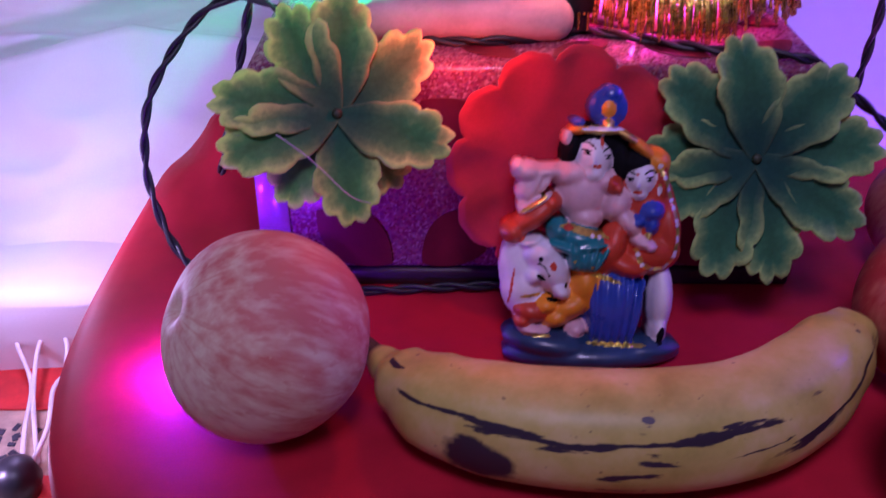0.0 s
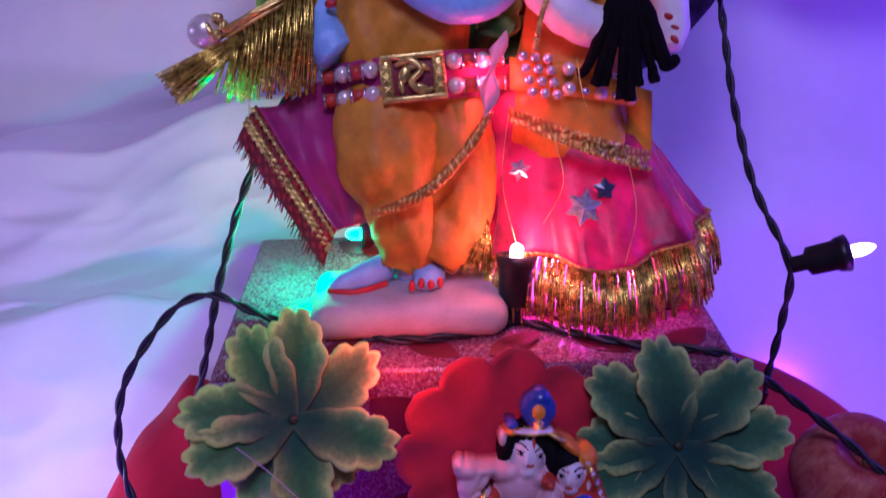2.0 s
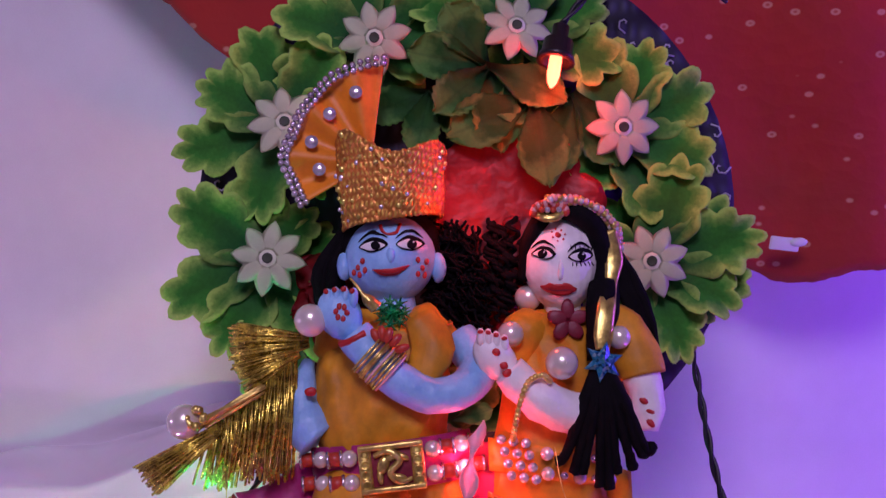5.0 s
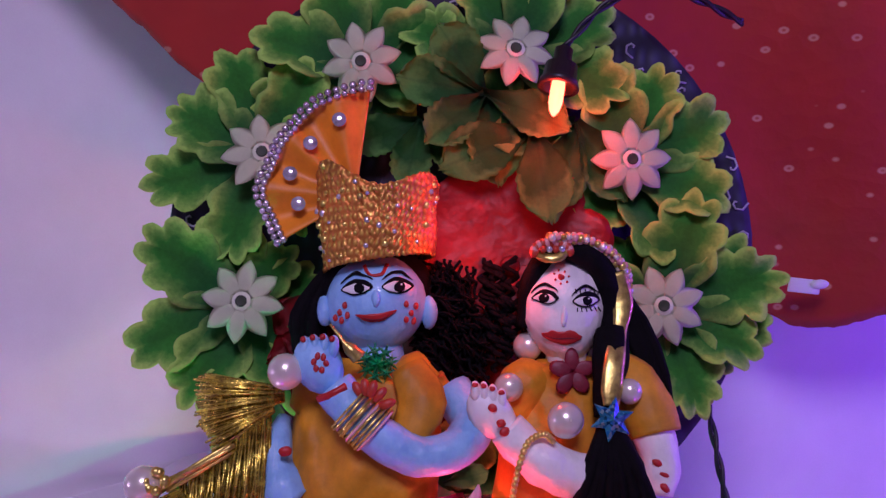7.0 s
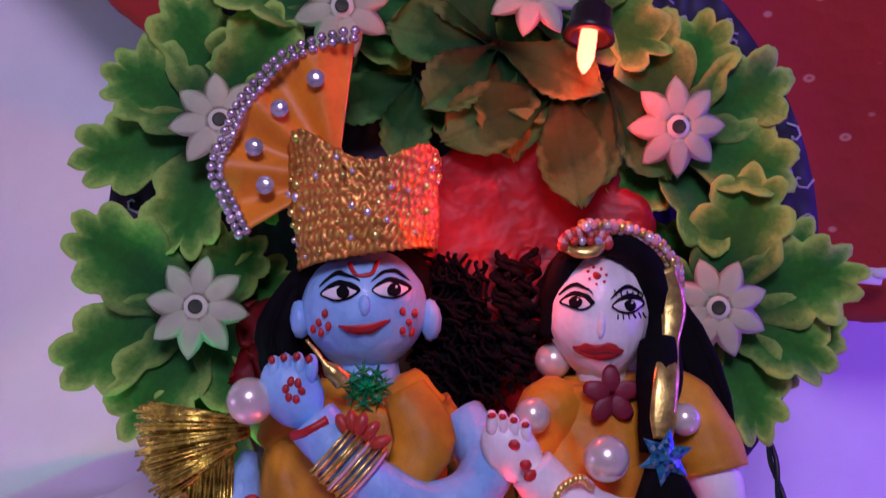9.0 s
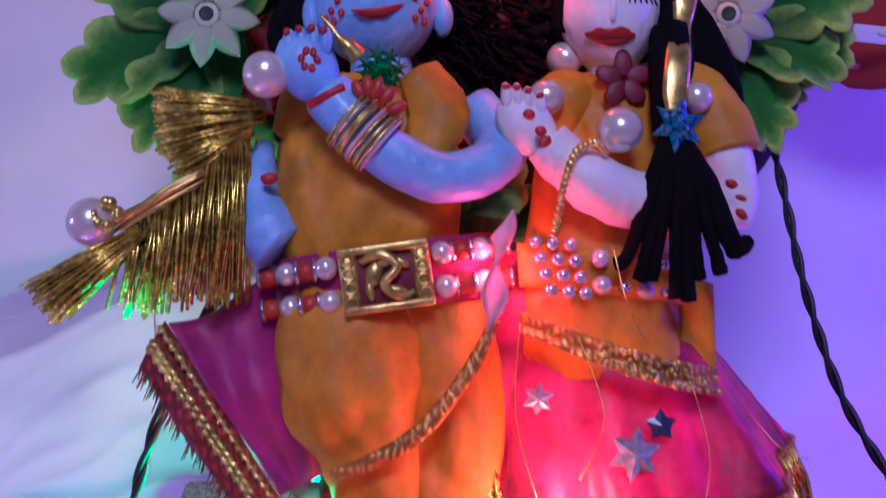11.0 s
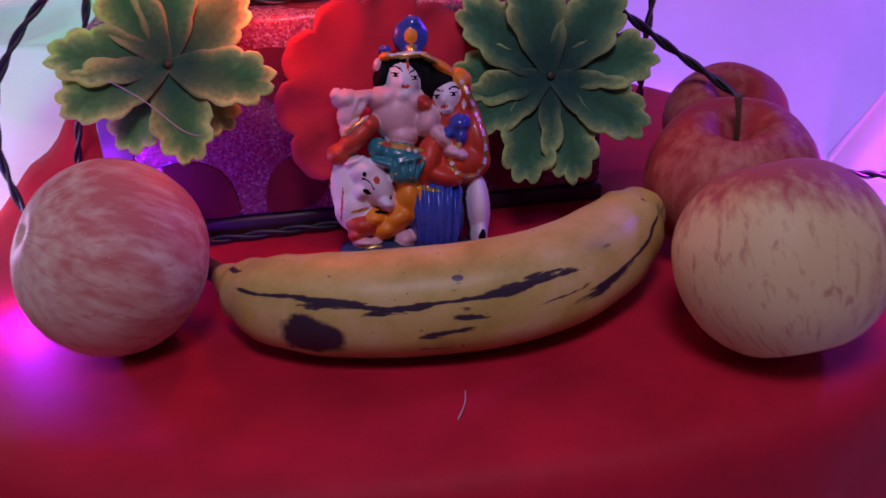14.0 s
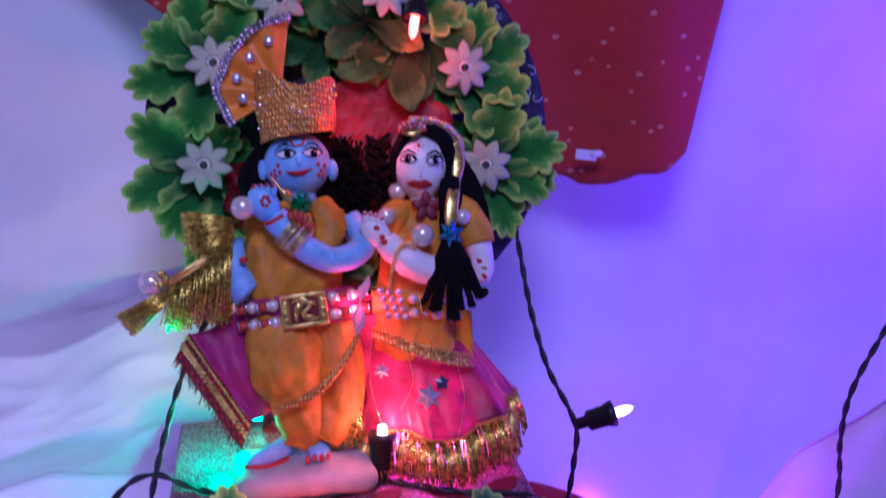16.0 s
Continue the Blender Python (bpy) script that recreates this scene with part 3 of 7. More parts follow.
def leaf(bm, m, length, width, lobes=5, cup=0.25, droop=0.15, nu=40, nv=14, seed=0, thick=0.0007, jag=0.07):
    """A leaf in its own frame: along +x, facing +z, with a crenate rim, a fold at the midrib and uv for its rim."""
    rnd = random.Random(seed)
    ph, amp = rnd.random() * 6, jag + 0.04 * rnd.random()
    lay = bm.loops.layers.uv.verify()
    grid, uvs = [], []
    for i in range(nu + 1):
        u = i / nu
        k = min(1.0, u / 0.62)
        w = width * 0.5 * (0.16 + 0.84 * k * k * (3 - 2 * k))
        if u > 0.66:
            w *= math.sqrt(max(0.04, 1 - ((u - 0.66) / 0.347) ** 2))
        w *= 1 + 2.4 * amp * (abs(math.sin(u * lobes * 3.3 + ph)) - 0.6) * min(1, u * 2)
        row, urow = [], []
        for j in range(nv + 1):
            v = 2 * j / nv - 1
            tip = 1 + 0.05 * abs(math.cos(v * 5.2 + ph)) * u - 0.06 * abs(v) ** 2 * u ** 3
            x, y = length * u * tip, w * v
            z = cup * width * v * v * 0.45 - cup * width * 0.15 * (1 - abs(v)) * math.sin(u * 9) * 0.3 - droop * length * u * u + 0.02 * length * math.sin(9 * u + 4 * v + ph)
            row.append(bm.verts.new(m @ Vector((x, y, z))))
            urow.append((u, v))
        grid.append(row)
        uvs.append(urow)
    faces = []
    for i in range(nu):
        for j in range(nv):
            q = bm.faces.new((grid[i][j], grid[i + 1][j], grid[i + 1][j + 1], grid[i][j + 1]))
            for lp, (a, b) in zip(q.loops, ((i, j), (i + 1, j), (i + 1, j + 1), (i, j + 1))):
                lp[lay].uv = uvs[a][b]
            faces.append(q)
    if thick:
        bmesh.ops.solidify(bm, geom=faces, thickness=thick)


def lobe(bm, m, length, width, seed=0, scallops=10, amp=0.10, cup=0.10, droop=0.10, ruffle=0.022, nt=84, nq=6):
    """A rounded leaf lobe in its own frame: along +x, facing +z; narrow at the stem, scalloped and frayed round its broad end."""
    rn = random.Random(seed)
    ph, ph2, bend = rn.random() * 6, rn.random() * 6, rn.uniform(-0.10, 0.10)
    lay = bm.loops.layers.uv.verify()
    grid, uvs = [], []
    for k in range(nt + 1):
        a = -math.pi + 2 * math.pi * k / nt
        c, q = math.cos(a), math.sin(a)
        front = max(0.0, min(1.0, (c + 0.75) / 0.6))
        bulge = 1 + front * (2 * amp * (abs(math.sin(scallops * a / 2 + ph)) ** 0.8 - 0.62) + rn.uniform(-0.022, 0.022))
        if c > 0:
            x, y = 0.60 * length + 0.40 * length * c * bulge, 0.5 * width * q * bulge
        else:
            x, y = 0.60 * length * (1 + c) + 0.6 * length * 0.03 * (bulge - 1), 0.5 * width * q * bulge * (1 - 0.42 * c * c)
            y += math.copysign(0.05 * width * (-c) ** 6, q)
        y += bend * x * x / length
        spine = 0.88 * (0.60 + 0.27 * c if c > 0 else 0.60 * (1 + c)) * length
        row, urow = [], []
        for j in range(nq + 1):
            f = j / nq
            px, py = spine + (x - spine) * f, bend * spine * spine / length * (1 - f) + y * f
            z = cup * width * (2 * py / width) ** 2 - 0.012 * width * (1 - f) ** 3 - droop * length * (px / length) ** 2
            z += ruffle * length * math.sin(0.5 * scallops * a + ph2) * f * f * front
            row.append(bm.verts.new(m @ Vector((px, py, z))))
            urow.append((f, px / length))
        grid.append(row)
        uvs.append(urow)
    faces = []
    for i in range(nt):
        for j in range(nq):
            f = bm.faces.new((grid[i][j], grid[i][j + 1], grid[i + 1][j + 1], grid[i + 1][j]))
            for lp, (u, v) in zip(f.loops, ((i, j), (i, j + 1), (i + 1, j + 1), (i + 1, j))):
                lp[lay].uv = uvs[u][v]
            faces.append(f)
    bmesh.ops.remove_doubles(bm, verts=list(bm.verts), dist=1e-6)
    bmesh.ops.solidify(bm, geom=list(bm.faces), thickness=0.0006)


def twisted(bm, points, r=0.0012, pitch=0.034, steps=14, seg=6, index=0):
    """Two strands wound round one another along a smooth line."""
    pts, _ = curve([Vector(p) for p in points], [0] * len(points), steps)
    dist, total = [0], 0
    for a, b in zip(pts, pts[1:]):
        total += (b - a).length
        dist.append(total)
    count = max(8, int(total / (pitch / 14)))
    fine, k = [], 0
    for s in range(count + 1):
        d = total * s / count
        while k < len(dist) - 2 and dist[k + 1] < d:
            k += 1
        w = (d - dist[k]) / max(1e-9, dist[k + 1] - dist[k])
        fine.append(pts[k].lerp(pts[k + 1], min(1, w)))
    for side in (0, math.pi):
        strand = []
        up = Vector((0, 0.3, 1))
        for s, p in enumerate(fine):
            d = (fine[min(s + 1, count)] - fine[max(s - 1, 0)]).normalized()
            a = up - d * up.dot(d)
            a = a.normalized() if a.length > 1e-5 else d.orthogonal().normalized()
            up = a
            b = d.cross(a)
            t = 2 * math.pi * total * s / count / pitch + side
            strand.append(p + (a * math.cos(t) + b * math.sin(t)) * r * 0.95)
        tube(bm, strand, r, seg, index=index)


def turn_to(direction, spin=0):
    """Rotation that takes z to the given direction."""
    return Vector(direction).to_track_quat("Z", "Y").to_matrix().to_4x4() @ pose(0, 0, 0, 0, 0, spin)


# ---- the room, closed round the camera ----


def wall(name, c, size, mat):
    bm = bmesh.new()
    block(bm, c, size, 0)
    return tagged(link(name, bm, mat, smooth=False), kind="structure")


FLOOR_Z = -0.105
tagged(wall("floor", (0.1, -0.4, FLOOR_Z - 0.05), (3.4, 3.4, 0.1), WALL), "pale plastered floor of the room", "floor")
tagged(wall("wall_north", (0.1, 1.25, 0.95), (3.4, 0.1, 2.3), WALL), "plain pale wall behind the hung sheet", "wall")
tagged(wall("wall_south", (0.1, -2.15, 0.95), (3.6, 0.1, 2.3), WALL), "plain pale wall of the room", "wall")
tagged(wall("wall_west", (-1.65, -0.45, 0.95), (0.1, 3.3, 2.3), WALL), "plain pale wall of the room", "wall")
tagged(wall("wall_east", (1.85, -0.45, 0.95), (0.1, 3.3, 2.3), WALL), "plain pale wall of the room", "wall")
tagged(wall("ceiling", (0.1, -0.4, 2.15), (3.6, 3.6, 0.1), CEILING), "plain white ceiling", "ceiling")


# white sheet hung behind, lying forward over a low bench
def backdrop_shape(u, v):
    x = -0.95 + 2.1 * u
    s = v * 1.62
    left = max(0.0, min(1.0, (0.14 - x) / 0.22))
    bench = -0.055
    if s < 0.15:
        y, z = 0.46, bench - 0.05 + s * 0.34
    elif s < 0.22:
        y, z = 0.46 + (s - 0.15), bench
    elif s < 0.534:
        a = (s - 0.22) / 0.2
        y, z = 0.53 + 0.2 * math.sin(a), bench + 0.2 * (1 - math.cos(a))
    else:
        y, z = 0.73, bench + 0.2 + (s - 0.534)
    wob = noise.noise(Vector((x * 3.1, s * 4.0, 0.3)))
    fold = noise.noise(Vector((x * 2.2 + z * 2.0, z * 13.0 - x * 3.5, 2.7)))
    sharp = 1 - abs(noise.noise(Vector((x * 1.7 + 3, z * 9.0 - x * 4.0, 7.1)))) * 2
    low = max(0.0, min(1.0, (0.42 - z) / 0.25))
    y += -0.02 * left * low * sharp - 0.02 * low * left * fold + 0.016 * wob
    for z0, slope, amp, reach in ((0.170, 0.10, 0.030, 0.05), (0.102, 0.24, 0.026, 0.035), (0.050, 0.12, 0.022, 0.03), (0.225, 0.22, 0.022, 0.06), (0.015, -0.15, 0.018, 0.02)):
        d = z - z0 - slope * x - 0.014 * noise.noise(Vector((x * 9, z0 * 30, 0)))
        y -= 0.32 * amp * left * (math.exp(-d / reach) if d > 0 else math.exp(d / 0.007)) * (0.6 + 0.8 * noise.noise(Vector((x * 6, z0 * 50, 3))))
    y += 0.012 * math.sin(x * 17 + 3 * z) * max(0, min(1, (z - 0.1) / 0.3))
    if 0.15 <= s < 0.45:
        z += 0.012 * wob + 0.010 * fold
    return (x, y, z)


bm = bmesh.new()
cloth(bm, 170, 260, backdrop_shape)
tagged(link("backdrop", bm, SHEET), "white cotton sheet hung in soft folds behind the shrine", "sheet", kind="structure")


# a heaped fold of the sheet on one side
def heap_shape(u, v):
    x = 0.325 + 0.575 * u
    crest = -0.104 + 1.55 * max(0.0, min(x, 0.430) - 0.328) + 0.62 * max(0.0, x - 0.430)
    a = v * math.pi * 0.5
    y = 0.455 + 0.065 * math.sin(a)
    z = -0.104 + (0.104 + crest) * (math.sin(v * math.pi / 2) ** 0.8)
    k = noise.noise(Vector((x * 7, v * 3, 4.4)))
    return (x + 0.012 * k, y + 0.02 * k, z + 0.01 * k)


bm = bmesh.new()
cloth(bm, 50, 40, heap_shape, thick=0.002)
tagged(link("draped_cloth", bm, SHEET), "white sheet heaped in a slope beside the stool", "cloth")


# soft ridges of the sheet heaped on the bench on the other side
def ridge(u, v, crest, y_crest, front, low, back, drop):
    """u along, v from the front foot over the crest to the back foot; crest gives its height along x."""
    x = -0.62 + 0.60 * u
    top = crest(x) + 0.003 * noise.noise(Vector((x * 14, y_crest * 9, 0)))
    if v < 0.7:
        t = v / 0.7
        y, z = front + (y_crest - front) * t, low + (top - low) * (0.6 * t + 0.4 * t ** 2.6)
    else:
        t = (v - 0.7) / 0.3
        y, z = y_crest + back * t, top - drop * (0.7 - 0.7 * math.cos(t * math.pi / 2) + 0.3 * t)
    k = noise.noise(Vector((x * 5 + 1.3, v * 3, y_crest * 20)))
    crease = 1 - 2.2 * abs(noise.noise(Vector((x * 6 - v * 2.2, v * 5 + x * 4, 5 + y_crest * 7))))
    crease += 0.8 * (1 - 3.0 * abs(noise.noise(Vector((x * 11 + v * 4, v * 7 - x * 9, 1 + y_crest * 3)))))
    near = noise.voronoi(Vector((x * 7 + 0.6 * k, v * 1.3 + x * 2.5, y_crest * 11)))[0]
    crease += 1.5 * min(0.5, near[1] - near[0])
    calm = min(1.0, abs(v - 0.7) / 0.2)
    return (x, y - 0.006 * k * calm - 0.004 * crease * calm, z + (0.004 * k + 0.005 * crease) * calm)


def low_crest(x):
    return 0.067 - (0.27 * (-0.184 - x) if x < -0.184 else 0.16 * (x + 0.184))


def high_crest(x):
    return 0.141 + (0.11 if x < -0.20 else 0.26) * (x + 0.20) + 0.004 * math.sin(x * 40)


for name_of, spec in (("low", (low_crest, 0.562, 0.466, -0.098, 0.05, 0.040)), ("high", (high_crest, 0.640, 0.575, 0.030, 0.12, 0.012))):
    bm = bmesh.new()
    cloth(bm, 160, 80, lambda u, v: ridge(u, v, *spec), thick=0.0015)
    tagged(link("draped_cloth", bm, SHEET), "white sheet heaped in a soft ridge behind the stool" if name_of == "low" else "white sheet gathered in a higher fold behind the ridge", "cloth")


# red dotted cloth swagged over the sheet
def swag_shape(u, v):
    x = -0.45 + 0.810 * u + 0.01 * math.sin(v * 5)
    hem = 0.455 - 0.95 * (x + 0.125) if x < 0.085 else 0.255
    blend = max(0, min(1, (x - 0.02) / 0.13))
    hem = max(0.258, hem) * (1 - blend) + 0.262 * blend + 0.006 * math.sin(x * 60) * blend + 0.05 * max(0, 0.25 - x) * blend
    hem += 0.0035 * noise.noise(Vector((x * 55, 2.2, 0))) + 0.002 * noise.noise(Vector((x * 170, 5.2, 0)))
    if x > 0.345:
        hem += (x - 0.345) * 1.2
    z = hem + (max(0.85, hem + 0.02) - hem) * v
    x += 0.23 * max(0, z - 0.26) * max(0, (u - 0.753) * 4.05)
    y = 0.655 + 0.012 * math.sin(x * 30 + 2 * z) + 0.008 * noise.noise(Vector((x * 9, z * 9, 1))) + 0.02 * v
    return (x, y, z)


bm = bmesh.new()
cloth(bm, 220, 60, swag_shape, thick=0.0015)
tagged(link("dotted_cloth", bm, DOTTED), "red tie-dyed cloth with pale ring dots hung over the white sheet", "cloth")
bm = bmesh.new()
block(bm, (0, 0, 0), (0.020, 0.002, 0.009), 0.0010, pose(0, 0, 0, 0, 8, 0))
ball(bm, (0.009, -0.001, 0.001), (0.006, 0.002, 0.003))
tag = tagged(link("paper_scrap", bm, SHEET), "small crumpled white paper scrap stuck to the red cloth", "paper")
tag.location = (0.272, 0.640, 0.286)

# ---- stool with its red cover ----
STOOL = (0.062, 0.405)


def rounded_square(a, half, power=2.9):
    c, s = math.cos(a), math.sin(a)
    k = (abs(c) ** power + abs(s) ** power) ** (-1 / power)
    return half * k * c, half * k * s


def stool_cover():
    bm = bmesh.new()
    rings = []
    seg = 160
    levels = [(0.05, 0.0), (0.2, 0.0), (0.4, 0.0005), (0.55, 0.0), (0.65, 0.0), (0.72, 0.0), (0.78, 0.0), (0.82, 0.0), (0.86, 0.0), (0.90, 0.0), (0.93, -0.001), (0.96, -0.002), (0.99, -0.006), (1.0, -0.014), (1.001, -0.03), (1.002, -0.055), (1.003, -0.08), (1.004, -0.1035)]
    for f, z in levels:
        row = []
        for k in range(seg):
            a = 2 * math.pi * k / seg
            x, y = rounded_square(a, 0.228)
            hang = max(0.0, (-z - 0.014) / 0.09)
            wave = 1 + 0.016 * hang * math.sin(a * 15) + 0.010 * hang * math.sin(a * 29 + 1)
            zz = z + (0.0012 * noise.noise(Vector((x * f * 14, y * f * 14, 0))) if f < 0.97 else 0)
            bunch = ((STOOL[0] + x * f + 0.120) / 0.030) ** 2 + ((STOOL[1] + y * f - 0.505) / 0.048) ** 2
            zz += 0.029 * math.exp(-bunch) * (1 + 0.25 * math.sin(x * f * 160 + y * f * 60)) * (1 if f < 1.001 else 0.5)
            row.append(bm.verts.new((x * f * wave, y * f * wave, zz)))
        rings.append(row)
    bm.faces.new(rings[0])
    for r0, r1 in zip(rings, rings[1:]):
        for k in range(seg):
            bm.faces.new((r0[k], r1[k], r1[(k + 1) % seg], r0[(k + 1) % seg]))
    return bm


stool = thing("stool", pose(STOOL[0], STOOL[1], 0.0), "low square stool draped with a red satin cloth", "stool")
cover = part("cover", stool_cover(), RED_COVER, stool, "red satin cloth hanging in folds")
bm = bmesh.new()
block(bm, (0, 0, -0.014), (0.33, 0.33, 0.018), 0.008)
part("seat", bm, WALL, stool)
for sx in (-1, 1):
    for sy in (-1, 1):
        bm = bmesh.new()
        tube(bm, [(sx * 0.140, sy * 0.140, -0.02), (sx * 0.146, sy * 0.146, -0.105)], [0.018, 0.014], 12)
        part("leg", bm, WALL, stool)

# ---- glitter box ----
BOX_X, BOX_Y = (-0.0815, 0.1595), (0.384, 0.548)
BOX_TOP = 0.107
bx, by = (BOX_X[0] + BOX_X[1]) / 2, (BOX_Y[0] + BOX_Y[1]) / 2
bw, bd = BOX_X[1] - BOX_X[0], BOX_Y[1] - BOX_Y[0]
gift = thing("gift_box", pose(bx, by, 0), "mauve glitter gift box with dark red leaf motifs", "box")
bm = bmesh.new()
block(bm, (0, 0, 0.058), (bw, bd, 0.098), 0.003)
part("body", bm, BOX_GLITTER, gift)
bm = bmesh.new()
block(bm, (0, 0, 0.0045), (bw + 0.002, bd + 0.002, 0.009), 0.002)
part("base_strip", bm, BOX_DARK, gift, "dark strip round the foot of the box")
bm = bmesh.new()
block(bm, (-bw / 2 + 0.006, -bd / 2 - 0.0005, 0.058), (0.014, 0.0016, 0.09), 0.0005)
part("tape", bm, TAPE, gift, "clear tape down the corner")


def motif(bm, c, length, width, angle, plane, thick=0.0006):
    """A pointed oval laid on the front (x, z) or the top (x, y) of the box."""
    n = 14
    rim = []
    for s in range(2 * n):
        t = s / n
        u = t if t <= 1 else 2 - t
        w = math.sin(math.pi * u) ** 0.8 * (1 if t <= 1 else -1)
        a, b = (u - 0.5) * length, w * width / 2
        x, q = a * math.cos(angle) - b * math.sin(angle), a * math.sin(angle) + b * math.cos(angle)
        rim.append((c[0] + x, c[1] + q))
    def put(p, h):
        return bm.verts.new((p[0], -bd / 2 - h, p[1]) if plane == "front" else (p[0], p[1], BOX_TOP + h))
    lo, hi = [put(p, 0.0) for p in rim], [put(p, thick) for p in rim]
    bm.faces.new(hi if plane == "top" else hi)
    for k in range(2 * n):
        bm.faces.new((lo[k], lo[(k + 1) % (2 * n)], hi[(k + 1) % (2 * n)], hi[k]))
    bmesh.ops.recalc_face_normals(bm, faces=bm.faces)


for fx, side in ((-0.0165, 1), (-0.0165, -1), (0.0595, 1), (0.0595, -1), (0.1355, -1)):
    for z, turn in ((0.0255, 40), (0.0780, -40)):
        bm = bmesh.new()
        motif(bm, (fx - bx + side * 0.0235, z), 0.043, 0.027, radians(turn if side > 0 else 180 - turn), "front")
        part("leaf_motif", bm, BOX_PLAIN, gift, smooth=False)
for tx in range(1, 6):
    for ty in range(4):
        bm = bmesh.new()
        motif(bm, (-0.100 + tx * 0.040, -0.062 + ty * 0.041), 0.034, 0.016, radians(40 if (tx + ty) % 2 else 140), "top")
        part("leaf_motif", bm, BOX_PLAIN, gift, smooth=False)

# ---- fruit ----


def apple_mesh(r=0.038, seed=0, depth=0.34):
    bm = bmesh.new()
    prof = []
    n = 44
    for k in range(n + 1):
        t = math.pi * k / n
        rr = r * (math.sin(t) ** 0.85) * (1 + 0.03 * math.cos(t))
        z = r * 0.93 * math.cos(t)
        if t < 1.3:
            z -= r * depth * math.exp(-((rr / r) / (0.55 * depth + 0.05)) ** 2)
        elif t > 2:
            z += r * 0.16 * math.exp(-((rr / r) / 0.22) ** 2)
        prof.append((max(rr, 0.0004), z))
    lathe(bm, prof[::-1], 36)
    for v in bm.verts:
        a = math.atan2(v.co.y, v.co.x)
        k = 1 + 0.018 * math.sin(5 * a + seed) + 0.025 * noise.noise(v.co * 22 + Vector((seed, 0, 0)))
        v.co.x *= k
        v.co.y *= k
    return bm


def apple(c, r, axis, mat, label, seed, stem=True, spin=0, depth=0.34):
    m = Matrix.Translation(c) @ turn_to(axis, spin)
    ob = thing("apple", m, label, "apple", "apples on the stool")
    part("skin", apple_mesh(r, seed, depth), mat, ob)
    bm = bmesh.new()
    if stem:
        tube(bm, [(0, 0, r * 0.5), (0.001, 0, r * 0.85), (0.004, 0.001, r * 1.12)], [0.0012, 0.0011, 0.0017], 8, smooth_steps=4)
    else:
        tube(bm, [(0, 0, r * 0.5), (0.0004, 0, r * (0.945 - depth))], [0.0034, 0.0026], 8, flat=0.6)
    part("stem", bm, STEM, ob, "short brown stem")
    return ob


apple((-0.0645, 0.2925, 0.0375), 0.0390, (-0.78, -0.28, 0.50), APPLE, "pale apple with pink streaks lying on the red cloth", 1, False, 78, 0.10)
apple((0.1858, 0.2345, 0.0370), 0.0390, (-0.10, 0.50, 0.85), APPLE_PALE, "large yellowish apple with faint pink streaks by the banana", 2, False, 200, 0.24)
apple((0.1985, 0.3125, 0.0350), 0.0375, (-0.08, -0.22, 0.95), APPLE_RED, "dull red apple with a stem, behind the yellow one", 5, True, 90, 0.42)
apple((0.2293, 0.3960, 0.0300), 0.0320, (-0.10, -0.42, 0.90), APPLE_RED, "small red apple with a deep stem hollow beside the box", 7, False, 10, 0.46)


def banana_shape():
    pts = [Vector(p) for p in ((-0.027, 0.306, 0.0185), (-0.021, 0.299, 0.018), (-0.013, 0.289, 0.0180), (0.001, 0.275, 0.0190), (0.022, 0.2650, 0.0200), (0.050, 0.2600, 0.0205), (0.080, 0.2600, 0.0205), (0.106, 0.2660, 0.0210), (0.128, 0.2790, 0.0225), (0.145, 0.2950, 0.0255), (0.155, 0.3055, 0.0285), (0.1585, 0.3105, 0.0295))]
    rr = [0.0046, 0.0075, 0.0140, 0.0190, 0.0210, 0.0218, 0.0220, 0.0216, 0.0205, 0.0175, 0.0120, 0.0050]
    pts, rr = curve(pts, rr, 6)
    bm = bmesh.new()
    lay = bm.loops.layers.uv.verify()
    seg, rings, up = 25, [], Vector((0, 0, 1))
    for k, p in enumerate(pts):
        d = (pts[min(k + 1, len(pts) - 1)] - pts[max(k - 1, 0)]).normalized()
        a = (up - d * up.dot(d)).normalized()
        b = d.cross(a)
        row = []
        for s in range(seg):
            t = 2 * math.pi * s / seg
            f = 1 - 0.055 * abs(math.sin(2.5 * (t + 0.5)))
            row.append(bm.verts.new(p + (a * math.cos(t) + b * math.sin(t)) * rr[k] * f))
        rings.append(row)
    n = len(rings)
    for k in range(n - 1):
        for s in range(seg):
            q = bm.faces.new((rings[k][s], rings[k][(s + 1) % seg], rings[k + 1][(s + 1) % seg], rings[k + 1][s]))
            for lp, (i, j) in zip(q.loops, ((k, s), (k, s + 1), (k + 1, s + 1), (k + 1, s))):
                lp[lay].uv = (i / (n - 1), j / seg)
    bm.faces.new(rings[0][::-1])
    bm.faces.new(rings[-1])
    return bm


banana = thing("banana", pose(0, 0, 0), "ripe yellow banana with brown bruises lying on the red cloth", "banana")
part("peel", banana_shape(), BANANA, banana)
bm = bmesh.new()
tube(bm, [(-0.0265, 0.3055, 0.0185), (-0.034, 0.312, 0.021), (-0.042, 0.318, 0.026)], [0.0046, 0.0044, 0.0060], 8, smooth_steps=4)
part("stalk", bm, STEM, banana, "brown dry stalk end")

